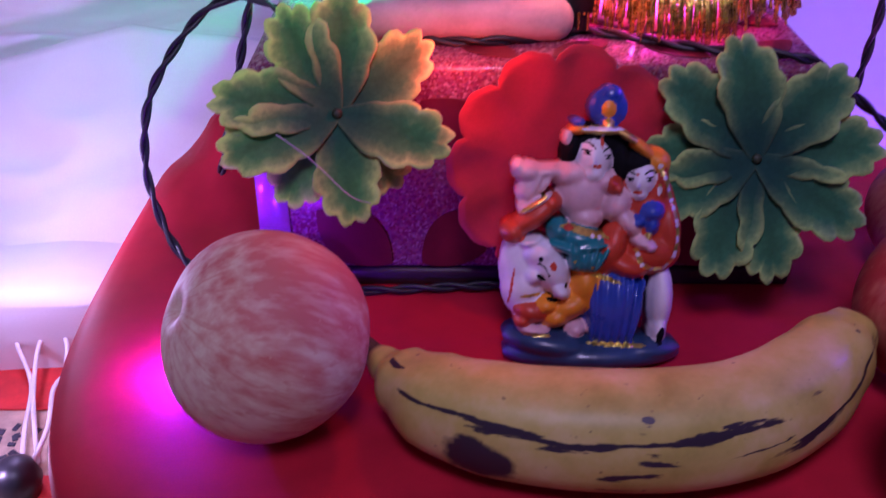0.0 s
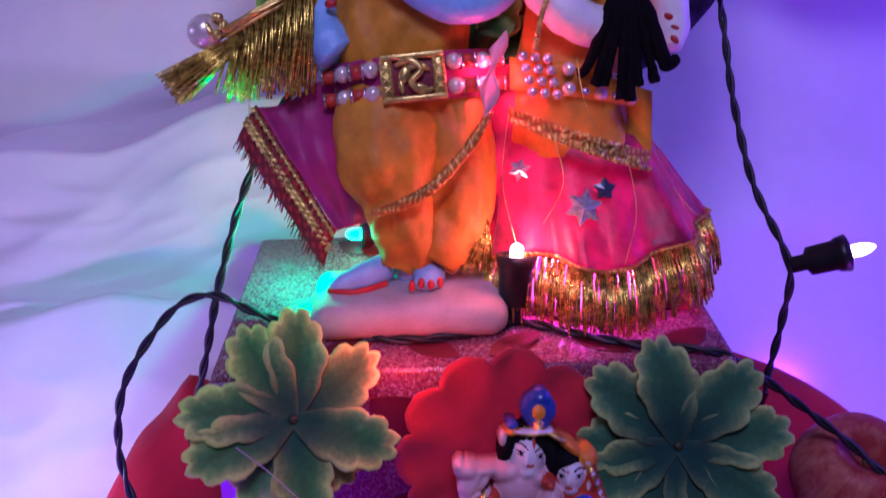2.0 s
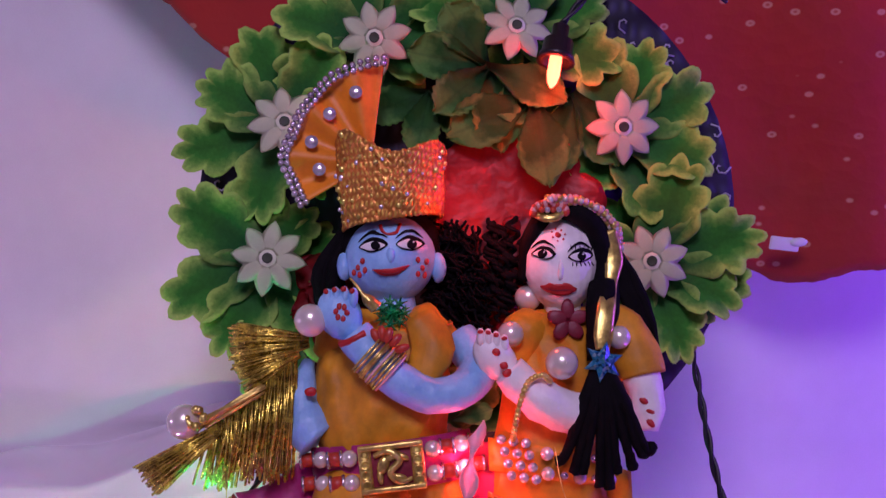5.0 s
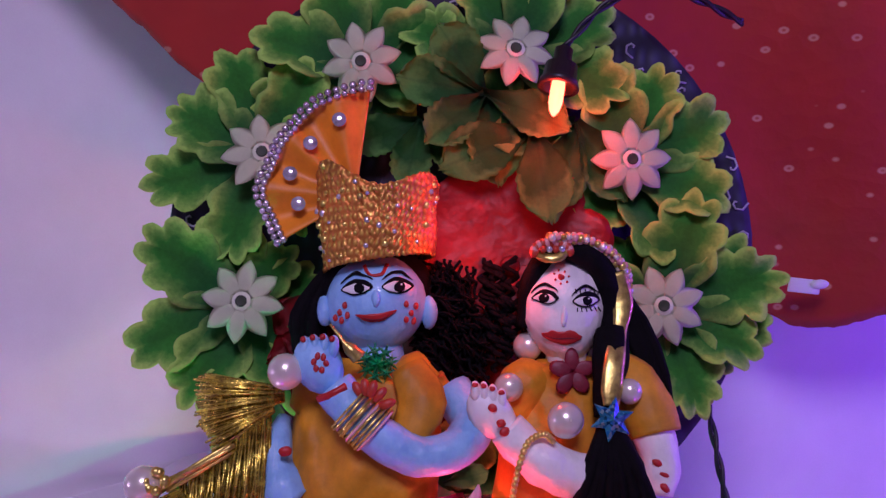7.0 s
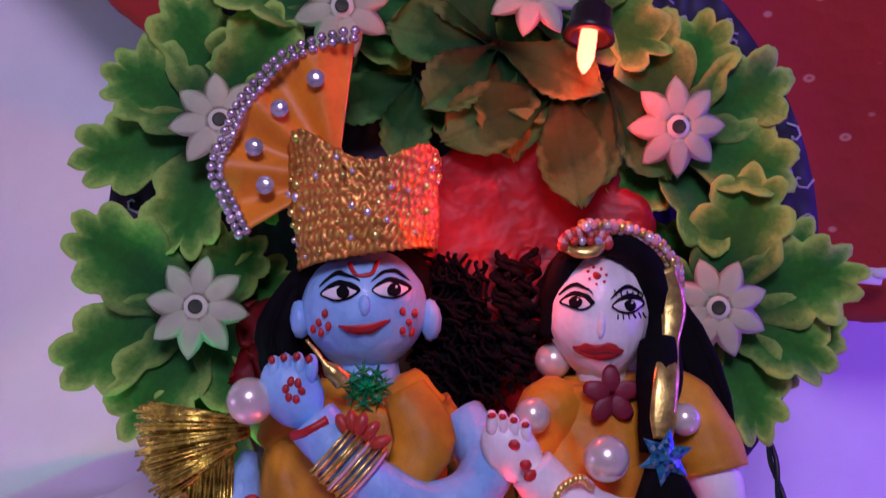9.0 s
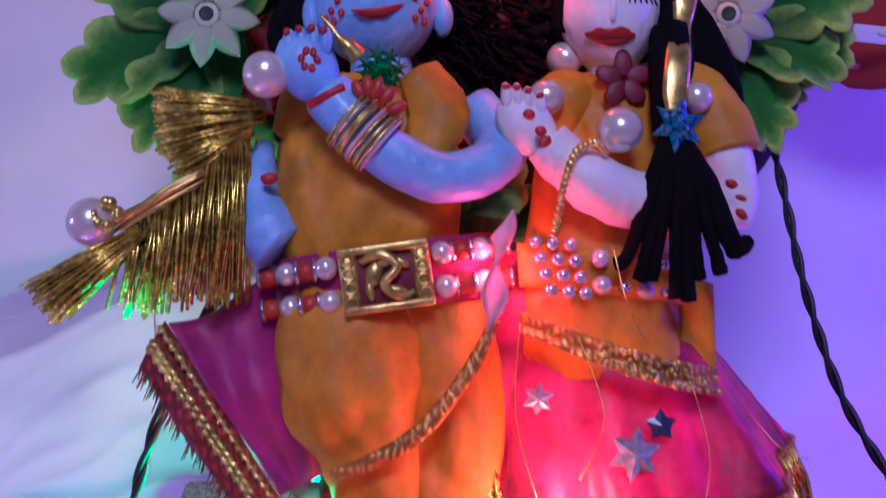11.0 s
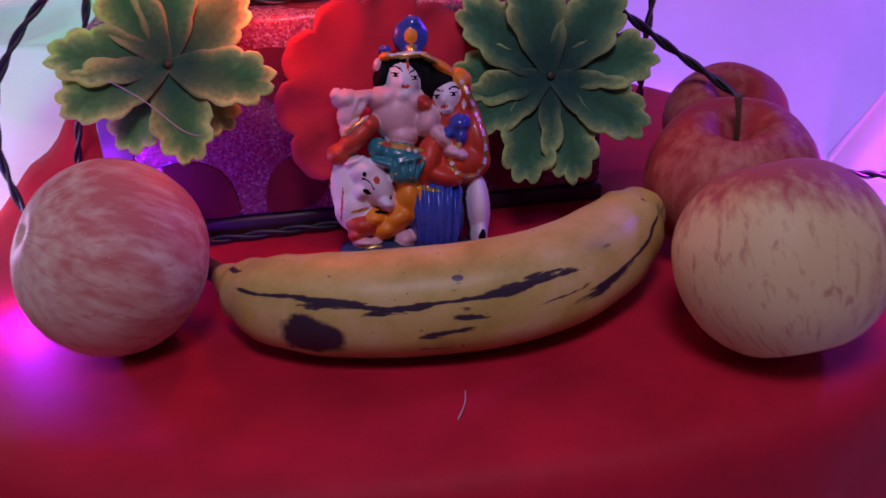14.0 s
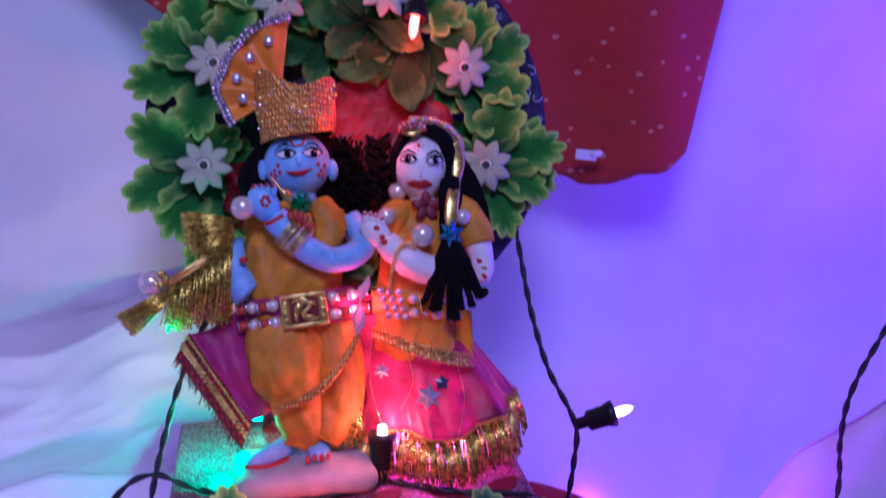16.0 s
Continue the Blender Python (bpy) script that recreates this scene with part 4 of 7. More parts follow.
# ---- leaf rosettes and the red flower on the box's front ----


def rosette(c, r, facing, lobes, mat, label, seed=0, wide=0.56):
    """Flocked leaf of several lobes about one centre; lobes: the turn of each, its length and how far it bends away."""
    ob = thing("leaf_rosette", Matrix.Translation(c) @ turn_to(facing), label, "artificial leaf", "leaf rosettes on the box")
    for k, (a, long, back) in enumerate(lobes):
        bm = bmesh.new()
        lobe(bm, pose(0, 0, -0.0008 * (k % 3), 0, 0, a) @ pose(0, 0, 0, 0, back - 16, 0), r * long, r * wide * (0.85 + 0.15 * long), seed * 20 + k)
        part("leaf", bm, mat, ob)
    bm = bmesh.new()
    ball(bm, (0, 0, 0.001), (0.0022, 0.0022, 0.0014), seg=10)
    part("boss", bm, CORE, ob, "dark green centre")
    return ob


rosette((-0.0425, 0.366, 0.0935), 0.0465, (0.05, -0.82, 0.50), ((120, 1.0, 0), (82, 1.05, 0), (31, 1.0, 2), (-24, 1.02, 2), (-82, 0.96, 8), (-128, 0.90, 14), (204, 1.06, 0), (168, 1.06, -2), (-54, 0.82, 20)), LEAF, "green cloth leaf rosette with pale scalloped rims on the box corner", 3)
rosette((0.1292, 0.366, 0.0735), 0.0505, (0.0, -0.86, 0.45), ((97, 1.0, 0), (47, 0.98, 0), (9, 1.0, 2), (-34, 1.0, 6), (-78, 1.0, 8), (-116, 1.02, 6), (-158, 0.95, 8), (176, 0.90, 8), (138, 1.04, 0)), LEAF_DARK, "dark green cloth leaf rosette with pale rims on the box corner", 6, 0.53)
bm = bmesh.new()
tube(bm, [(-0.064, 0.345, 0.094), (-0.05, 0.337, 0.087), (-0.036, 0.333, 0.074), (-0.028, 0.334, 0.070)], 0.00025, 5, smooth_steps=5)
tagged(link("loose_thread", bm, GREY_CLAY), "pale loose thread lying over the green leaf", "thread")



def red_flower(m, r, scallops, label, seed, mat):
    """A cloth flower: one stamped round of cloth with a doubly scalloped, lightly ruffled rim, and a boss."""
    ob = thing("red_flower", m, label, "artificial flower")
    rn = random.Random(seed)
    ph, uneven = rn.random() * 6, [rn.uniform(0.95, 1.04) for _ in range(scallops)]
    bm = bmesh.new()

    def f(u, v):
        a = 2 * math.pi * v
        w = (v * scallops) % 1.0
        big = math.sin(math.pi * w) ** 0.55 * uneven[int(v * scallops) % scallops]
        q = r * u * (1 - u * u * (0.13 - 0.13 * big) + 0.016 * u * u * abs(math.sin(1.5 * scallops * a + ph)))
        return (q * math.cos(a), q * math.sin(a), 0.004 * u * u + 0.0016 * u ** 3 * math.sin(scallops * a + ph) + 0.0012 * u * u * math.sin(3 * a + ph) - 0.0012 * u * u * (1 - big))
    cloth(bm, 12, scallops * 14, f, thick=0.0006)
    part("petals", bm, mat, ob)
    bm = bmesh.new()
    ball(bm, (0, 0, 0.001), (r * 0.10, r * 0.10, 0.0022), seg=10)
    part("boss", bm, mat, ob)
    return ob


red_flower(Matrix.Translation((0.052, 0.3725, 0.067)) @ turn_to((0, -0.97, 0.24)), 0.0505, 11, "scalloped red cloth flower fixed to the front of the box", 90, RED_FELT)

# ---- painted statuette in front of the box ----
S_MATS = [ST_DARK, ST_WHITE, ST_RED, ST_TEAL, ST_BLUE, ST_PINK, INK, GOLD, ORANGE_SATIN]
DK, WH, RD, TL, BL, PK, IK, GD, OR = range(9)
STEP = 0.00045
GX, GZ = np.meshgrid(np.arange(-0.0445, 0.0445, STEP), np.arange(-0.001, 0.1185, STEP))
depth, tint = np.full(GX.shape, 1.0), np.zeros(GX.shape, int)


def oval(cx, cz, rx, rz, turn):
    """Squared radius of the grid about an oval, in tenths of millimetres."""
    c, q = math.cos(radians(turn)), math.sin(radians(turn))
    dx, dz = GX * 1e4 - cx, GZ * 1e4 - cz
    return ((dx * c + dz * q) / rx) ** 2 + ((-dx * q + dz * c) / rz) ** 2


def lump(cx, cz, rx, rz, y, thick, colour, turn=0):
    """A rounded form whose front stands at y minus thick (tenths of millimetres)."""
    r = oval(cx, cz, rx, rz, turn)
    front = (y - thick * np.clip(1 - r, 0, 1) ** 0.62) * 1e-4
    blend = np.clip(0.5 + 0.5 * (depth - front) / 0.0011, 0, 1)
    hit = (r < 1) & (front < depth)
    soft = depth * (1 - blend) + front * blend - 0.0011 * blend * (1 - blend)
    near = (r < 1) & (depth < 0.5)
    depth[near] = soft[near]
    depth[hit & ~near] = front[hit & ~near]
    tint[hit] = colour


def dab(cx, cz, rx, rz, colour, turn=0):
    """Paint on the carved front."""
    tint[(oval(cx, cz, rx, rz, turn) < 1) & (depth < 0.5)] = colour


lump(-20, 45, 375, 77, 0, 150, DK)
lump(-183, 94, 215, 72, -10, 140, DK, -8)
lump(183, 67, 170, 54, -10, 110, DK)
lump(260, 272, 56, 154, 10, 95, WH, -1)
lump(252, 146, 41, 86, 5, 95, WH, -9)
lump(-315, 403, 95, 176, 10, 100, WH, -1)
lump(-305, 324, 99, 118, -5, 105, WH, -5)
lump(189, 622, 131, 258, 0, 95, RD, 11)
lump(207, 476, 127, 95, -18, 95, RD, 5)
lump(275, 559, 56, 149, -10, 90, RD, 3)
lump(55, 246, 136, 190, 0, 130, BL, -5)
lump(-32, 248, 17, 149, -96, 22, BL)
lump(5, 244, 17, 149, -101, 22, BL, -2)
lump(41, 241, 17, 149, -106, 22, BL, -4)
lump(78, 238, 17, 149, -106, 22, BL, -6)
lump(114, 234, 17, 149, -101, 22, BL, -8)
lump(151, 231, 17, 149, -96, 22, BL, -10)
lump(-61, 346, 72, 118, -10, 115, OR, -5)
lump(-123, 256, 104, 61, -35, 95, OR, 23)
lump(-178, 212, 68, 50, -40, 90, OR, 15)
lump(-279, 239, 81, 54, -50, 85, RD, -13)
lump(-223, 265, 59, 45, -52, 86, OR, 5)
lump(-317, 199, 38, 34, -55, 70, RD, -5)
lump(-270, 161, 72, 23, -62, 66, PK, -5)
lump(-96, 156, 54, 45, -40, 70, PK, 25)
lump(-214, 426, 127, 77, -62, 90, WH, -60)
lump(-244, 478, 72, 59, -68, 88, WH, -5)
lump(-166, 329, 45, 34, -88, 76, WH, -35)
lump(-285, 528, 50, 18, -78, 56, WH, 17)
lump(-141, 493, 32, 16, -80, 45, TL, -25)
lump(-273, 390, 36, 45, -60, 86, WH, -5)
lump(-82, 532, 113, 63, -55, 85, TL, -13)
lump(-66, 457, 81, 61, -65, 85, TL, -5)
lump(-175, 571, 50, 54, -50, 80, TL, 20)
lump(-125, 469, 11, 59, -138, 16, TL, 9)
lump(-95, 466, 11, 59, -138, 16, TL)
lump(-66, 464, 11, 59, -138, 16, TL, -9)
lump(-36, 461, 11, 59, -138, 16, TL, -18)
lump(-6, 458, 11, 59, -138, 16, TL, -27)
lump(-149, 503, 77, 16, -128, 20, TL, -23)
lump(-52, 511, 68, 14, -132, 20, TL, 7)
lump(-77, 718, 113, 131, 0, 100, PK, -1)
lump(-120, 793, 90, 63, -5, 95, PK, 9)
lump(-3, 769, 72, 61, -5, 88, PK, -15)
lump(-62, 619, 77, 59, -6, 92, PK, -5)
lump(-223, 802, 104, 38, -8, 78, PK, 1)
lump(-295, 800, 72, 50, -15, 76, PK, -5)
lump(-295, 729, 54, 68, -14, 70, PK, -19)
lump(-317, 669, 27, 41, -16, 62, PK, -13)
lump(-338, 822, 32, 36, -18, 60, PK, -5)
lump(-272, 749, 18, 68, -70, 24, PK, -29)
lump(-235, 754, 16, 54, -66, 22, PK, -39)
lump(-270, 629, 131, 50, -35, 85, RD, 37)
lump(-359, 562, 54, 50, -35, 78, RD, -5)
lump(-205, 681, 45, 45, -36, 80, RD, -5)
lump(-269, 682, 77, 14, -84, 40, PK, 33)
lump(41, 498, 61, 118, -50, 85, RD, -17)
lump(101, 426, 99, 50, -42, 92, RD, -19)
lump(61, 674, 59, 77, -30, 95, PK, -25)
lump(105, 603, 81, 43, -48, 85, PK, -51)
lump(166, 522, 59, 34, -58, 80, PK, -21)
lump(192, 507, 32, 27, -66, 74, PK, -5)
lump(194, 648, 56, 50, -60, 78, BL, -5)
lump(137, 609, 43, 34, -66, 68, BL, 15)
lump(196, 595, 34, 50, -62, 72, BL, -5)
lump(182, 552, 16, 20, -80, 56, GD, -5)
lump(-22, 903, 113, 95, 10, 90, IK, -5)
lump(-126, 895, 38, 77, 0, 80, IK, -19)
lump(75, 843, 41, 95, 0, 85, IK, 1)
lump(-38, 858, 81, 99, -25, 85, WH, -5)
lump(-39, 803, 54, 50, -34, 78, WH, -5)
lump(-48, 848, 10, 32, -100, 26, WH, -5)
lump(-47, 764, 50, 32, -18, 62, PK, -5)
lump(141, 835, 77, 61, 0, 95, IK, -5)
lump(218, 841, 63, 59, -2, 92, OR, -47)
lump(240, 768, 32, 95, -10, 92, RD, 5)
lump(154, 774, 66, 86, -32, 86, WH, -11)
lump(144, 719, 41, 34, -40, 76, WH, -5)
lump(129, 758, 9, 25, -112, 22, WH, -5)
lump(43, 751, 38, 38, -58, 66, RD, -5)
lump(29, 766, 16, 18, -112, 22, RD, -5)
lump(58, 741, 16, 18, -112, 22, RD, -5)
lump(20, 1055, 79, 81, -10, 45, BL, -5)
lump(30, 1103, 50, 45, -10, 45, BL, -5)
lump(15, 1051, 34, 38, -40, 28, OR, -5)
lump(14, 993, 27, 20, -52, 34, GD, -5)
lump(-6, 968, 99, 18, -50, 58, GD, -1)
lump(90, 946, 59, 18, -48, 62, GD, -31)
lump(154, 896, 77, 29, -8, 92, OR, -41)
lump(-103, 971, 34, 20, -40, 56, OR, 5)
lump(-104, 1002, 29, 20, -38, 58, BL, -5)
lump(-145, 937, 18, 34, -24, 50, PK, -5)
dab(-72, 886, 20.3, 9, WH, -11)
dab(-71, 891, 21.4, 3.4, IK, -11)
dab(-70, 885, 7.3, 7.2, IK, -5)
dab(-73, 878, 14.2, 2.3, IK, -11)
dab(11, 867, 20.3, 9, WH, -1)
dab(13, 872, 21.4, 3.4, IK, -1)
dab(13, 866, 7.3, 7.2, IK, -5)
dab(10, 859, 14.2, 2.3, IK, -1)
dab(101, 777, 14.7, 7.9, WH, -9)
dab(103, 781, 15.4, 3.4, IK, -9)
dab(103, 776, 5.3, 6.3, IK, -5)
dab(100, 770, 10.3, 2.3, IK, -9)
dab(175, 781, 18.1, 9, WH, -1)
dab(177, 786, 19, 3.4, IK, -1)
dab(177, 780, 6.5, 7.2, IK, -5)
dab(174, 773, 12.7, 2.3, IK, -1)
dab(-96, 918, 5.4, 3.8, IK, 13)
dab(-89, 921, 5.4, 3.8, IK, 5)
dab(-82, 922, 5.4, 3.8, IK, -2)
dab(-75, 922, 5.4, 3.8, IK, -10)
dab(-69, 921, 5.4, 3.8, IK, -17)
dab(-62, 918, 5.4, 3.8, IK, -25)
dab(-56, 914, 5.4, 3.8, IK, -32)
dab(-50, 909, 5.4, 3.8, IK, -40)
dab(-44, 902, 5.4, 3.8, IK, -47)
dab(-7, 889, 5.4, 3.8, IK, 29)
dab(0, 894, 5.4, 3.8, IK, 21)
dab(7, 897, 5.4, 3.8, IK, 14)
dab(14, 899, 5.4, 3.8, IK, 6)
dab(21, 899, 5.4, 3.8, IK, -1)
dab(28, 898, 5.4, 3.8, IK, -9)
dab(35, 896, 5.4, 3.8, IK, -16)
dab(41, 893, 5.4, 3.8, IK, -24)
dab(48, 888, 5.4, 3.8, IK, -31)
dab(81, 805, 5.4, 3.8, IK, 19)
dab(86, 807, 5.4, 3.8, IK, 11)
dab(90, 808, 5.4, 3.8, IK, 4)
dab(95, 808, 5.4, 3.8, IK, -4)
dab(100, 808, 5.4, 3.8, IK, -11)
dab(104, 807, 5.4, 3.8, IK, -19)
dab(108, 804, 5.4, 3.8, IK, -26)
dab(113, 801, 5.4, 3.8, IK, -34)
dab(117, 798, 5.4, 3.8, IK, -41)
dab(159, 801, 5.4, 3.8, IK, 33)
dab(165, 806, 5.4, 3.8, IK, 25)
dab(171, 809, 5.4, 3.8, IK, 18)
dab(177, 810, 5.4, 3.8, IK, 10)
dab(183, 811, 5.4, 3.8, IK, 3)
dab(188, 811, 5.4, 3.8, IK, -5)
dab(194, 810, 5.4, 3.8, IK, -12)
dab(199, 807, 5.4, 3.8, IK, -20)
dab(205, 803, 5.4, 3.8, IK, -27)
dab(-34, 829, 18.1, 6.8, RD, -5)
dab(-45, 834, 9, 5.4, RD, 5)
dab(-22, 832, 9, 5.4, RD, -15)
dab(-13, 929, 5.9, 33.9, RD, -1)
dab(-10, 955, 6.8, 13.6, WH, -5)
dab(131, 727, 18.1, 8.1, RD, 1)
dab(129, 798, 6.3, 6.3, RD, -5)
dab(223, 730, 9, 20.3, WH, -5)
dab(223, 752, 5.6, 5.6, GD, -5)
dab(-254, 468, 9, 11.3, IK, -5)
dab(-202, 436, 13.6, 18.1, RD, 9)
dab(-250, 388, 20.3, 10.2, IK, -39)
dab(-261, 446, 5.4, 3.8, IK, -19)
dab(-255, 445, 5.4, 3.8, IK, -27)
dab(-250, 442, 5.4, 3.8, IK, -34)
dab(-244, 438, 5.4, 3.8, IK, -42)
dab(-239, 433, 5.4, 3.8, IK, -49)
dab(-234, 427, 5.4, 3.8, IK, -57)
dab(-229, 419, 5.4, 3.8, IK, -64)
dab(-224, 409, 5.4, 3.8, IK, -72)
dab(-219, 399, 5.4, 3.8, IK, -79)
dab(-193, 289, 31.6, 6.8, IK, -11)
dab(-146, 351, 6.8, 9, IK, -5)
dab(-366, 336, 5, 81.4, RD, -9)
dab(255, 128, 18.1, 38.4, IK, -9)
dab(-78, 571, 104, 13.6, GD, -15)
dab(-141, 586, 20.3, 11.3, RD, -5)
dab(-47, 555, 9, 9, WH, -5)
dab(-16, 546, 9, 9, WH, -5)
dab(18, 376, 67.8, 9, GD, -17)
dab(68, 99, 126.6, 9, GD, -3)
dab(-267, 145, 63.3, 7.9, GD, -5)
dab(-288, 307, 45.2, 6.8, GD, 5)
dab(-286, 675, 67.8, 7.9, GD, 33)
dab(-117, 455, 6.8, 6.8, GD, -5)
dab(-46, 431, 6.8, 6.8, GD, -5)
dab(-6, 973, 90.4, 7.9, WH, -1)
dab(-7, 964, 94.9, 6.8, GD, -1)
dab(224, 830, 9, 6.8, WH, -5)
dab(219, 828, 11.3, 10.4, WH, -5)
dab(226, 812, 11.3, 10.4, GD, -5)
dab(234, 797, 11.3, 10.4, GD, -5)
dab(242, 781, 11.3, 10.4, WH, -5)
dab(248, 767, 11.3, 10.4, GD, -5)
dab(255, 754, 11.3, 10.4, GD, -5)
dab(262, 740, 11.3, 10.4, WH, -5)
dab(268, 726, 11.3, 10.4, WH, -5)
dab(273, 712, 11.3, 10.4, GD, -5)
dab(277, 698, 11.3, 10.4, GD, -5)
dab(281, 685, 11.3, 10.4, WH, -5)
dab(285, 671, 11.3, 10.4, GD, -5)
dab(289, 657, 11.3, 10.4, WH, -5)
dab(293, 640, 11.3, 10.4, GD, -5)
dab(296, 623, 11.3, 10.4, GD, -5)
dab(300, 606, 11.3, 10.4, WH, -5)
dab(303, 589, 11.3, 10.4, WH, -5)
dab(304, 573, 11.3, 10.4, GD, -5)
dab(305, 556, 11.3, 10.4, GD, -5)
dab(305, 539, 11.3, 10.4, WH, -5)
dab(306, 523, 11.3, 10.4, WH, -5)
dab(303, 507, 11.3, 10.4, GD, -5)
dab(299, 492, 11.3, 10.4, GD, -5)
dab(296, 477, 11.3, 10.4, WH, -5)
dab(293, 462, 11.3, 10.4, WH, -5)
dab(284, 450, 11.3, 10.4, GD, -5)
dab(275, 439, 11.3, 10.4, GD, -5)
dab(265, 428, 11.3, 10.4, WH, -5)
dab(256, 416, 11.3, 10.4, WH, -5)
dab(238, 415, 11.3, 10.4, GD, -5)
dab(219, 414, 11.3, 10.4, GD, -5)
dab(201, 413, 11.3, 10.4, WH, -5)
dab(188, 420, 11.3, 10.4, GD, -5)
dab(175, 427, 11.3, 10.4, GD, -5)
dab(161, 434, 11.3, 10.4, WH, -5)
dab(155, 448, 11.3, 10.4, GD, -5)
dab(149, 462, 11.3, 10.4, GD, -5)
dab(143, 476, 11.3, 10.4, WH, -5)
dab(137, 494, 11.3, 10.4, GD, -5)
for _ in range(4):
    solid = depth < 0.5
    total, count = np.where(solid, depth, 0.0), solid.astype(float)
    around, n_around = total.copy(), count.copy()
    for axis in (0, 1):
        for step in (-1, 1):
            around += np.roll(total, step, axis)
            n_around += np.roll(count, step, axis)
    depth = np.where(solid, around / np.maximum(n_around, 1), depth)


def relief_mesh(name):
    """Front and back of the carved grid, closed round its outline."""
    rows, cols = depth.shape
    index, verts, faces, tints, edges = {}, [], [], [], {}

    def at(i, j, back):
        key = (i, j, back)
        if key not in index:
            index[key] = len(verts)
            verts.append((GX[i, j], 0.010 if back else min(depth[i, j], 0.008), max(0.0, GZ[i, j])))
        return index[key]
    for i in range(rows - 1):
        for j in range(cols - 1):
            if max(depth[i, j], depth[i + 1, j], depth[i, j + 1], depth[i + 1, j + 1]) > 0.5:
                continue
            ring = ((i, j), (i, j + 1), (i + 1, j + 1), (i + 1, j))
            faces.append([at(*p, False) for p in ring])
            tints.append(int(tint[i, j]))
            for a, b in zip(ring, ring[1:] + ring[:1]):
                if (b, a) in edges:
                    del edges[(b, a)]
                else:
                    edges[(a, b)] = int(tint[i, j])
            faces.append([at(*p, True) for p in reversed(ring)])
            tints.append(int(tint[i, j]))
    for (a, b), colour in edges.items():
        faces.append([at(*b, False), at(*a, False), at(*a, True), at(*b, True)])
        tints.append(colour)
    me = bpy.data.meshes.new(name)
    me.from_pydata(verts, [], faces)
    for m in S_MATS:
        me.materials.append(m)
    me.polygons.foreach_set("material_index", tints)
    me.polygons.foreach_set("use_smooth", [True] * len(faces))
    me.update()
    return me


statue = tagged(new("statuette", relief_mesh("statuette")), "small glossy painted figurine of a couple with a white cow", "figurine")
statue.matrix_world = pose(0.0630, 0.326, 0.0, -19, 0, 0) @ Matrix.Diagonal((0.98, 1, 0.99, 1))

# ---- wreath behind the dolls ----
DF = pose(0.0, 0.44, BOX_TOP, -17.2, 0, 0)     # the frame of all that leans back on the box: x across, z up, y away
WC = (0.053, 0.252)                            # the wreath's centre in that frame
wreath = thing("wreath", DF, "round wreath of green cloth leaves on a navy printed disc", "wreath")
bm = bmesh.new()
lathe(bm, [(0.002, 0.0), (0.10, 0.0), (0.147, 0.001), (0.1515, 0.003), (0.1515, 0.006), (0.147, 0.008), (0.002, 0.008)], 64, Matrix.Translation((WC[0] + 0.008, 0.062, WC[1])) @ pose(0, 0, 0, 90, 0, 0))
part("backing_disc", bm, NAVY, wreath, "navy printed cloth stretched over a disc")
rnd = random.Random(11)
for k in range(90):
    a = rnd.uniform(0, 6.28)
    r = rnd.uniform(0.122, 0.147)
    x, z = WC[0] + 0.008 + r * math.cos(a), WC[1] + r * math.sin(a)
    if a > 3.6 and a < 5.8:
        continue
    bm = bmesh.new()
    pts = []
    for s in range(6):
        b = a + 0.9 * s + k
        pts.append((x + 0.006 * math.cos(b) * s / 5, 0.0534, z + 0.006 * math.sin(b) * s / 5))
    tube(bm, pts, 0.0006, 5)
    part("scroll_print", bm, NAVY_LINE, wreath)


def leaf_spray(c, size, spin, petals, seed, y=0.046, tilt=0.0, spread=300, rose=False):
    """A palm of leaves about one stalk, under a flower."""
    rn = random.Random(seed)
    for k in range(petals):
        bm = bmesh.new()
        a = spin + spread * (k + 0.5) / petals - spread / 2 + rn.uniform(-9, 9)
        m = Matrix.Translation((c[0], y - 0.0015 * (k % 3), c[1])) @ pose(0, 0, 0, 90, 0, 0) @ pose(0, 0, 0, 0, 0, a) @ pose(0, 0, 0, rn.uniform(-14, 14), -12 + rn.uniform(-9, 9) + tilt, 0)
        if rose:
            leaf(bm, m, size * rn.uniform(0.9, 1.1), size * rn.uniform(0.56, 0.64), 9, 0.30, 0.12, seed=seed * 31 + k, jag=0.03)
        else:
            lobe(bm, m, size * rn.uniform(0.90, 1.10), size * rn.uniform(0.56, 0.66), seed * 31 + k, rn.choice((7, 8, 9, 11)), 0.14, 0.16, 0.12, 0.045)
        part("leaf", bm, LEAF_ROSE if rose else LEAF_LIGHT, wreath)


FLOWERS = [(0.0112, 0.3395), (0.0887, 0.3445), (0.1441, 0.2866), (0.1553, 0.2135), (-0.0485, 0.2219), (-0.0380, 0.2947)]
for k, (fx, fz) in enumerate(FLOWERS):
    out = math.degrees(math.atan2(fz - WC[1], fx - WC[0]))
    dx, dz = (fx - WC[0]) / 0.11, (fz - WC[1]) / 0.11
    leaf_spray((fx + 0.002 * dx, fz + 0.002 * dz), 0.0565, out, 5, 40 + k, spread=235)
    leaf_spray((fx + 0.002 * dx, fz + 0.002 * dz), 0.042, out + 180, 3, 60 + k, y=0.050, spread=130)
leaf_spray((0.072, 0.322), 0.042, 225, 5, 81, y=0.030, spread=260, rose=True)
leaf_spray((0.096, 0.304), 0.046, 240, 2, 82, y=0.028, spread=120, rose=True)
leaf_spray((0.118, 0.308), 0.046, 250, 3, 83, y=0.036, spread=170, rose=True)
leaf_spray((0.040, 0.312), 0.036, 260, 3, 87, y=0.036, spread=160, rose=True)
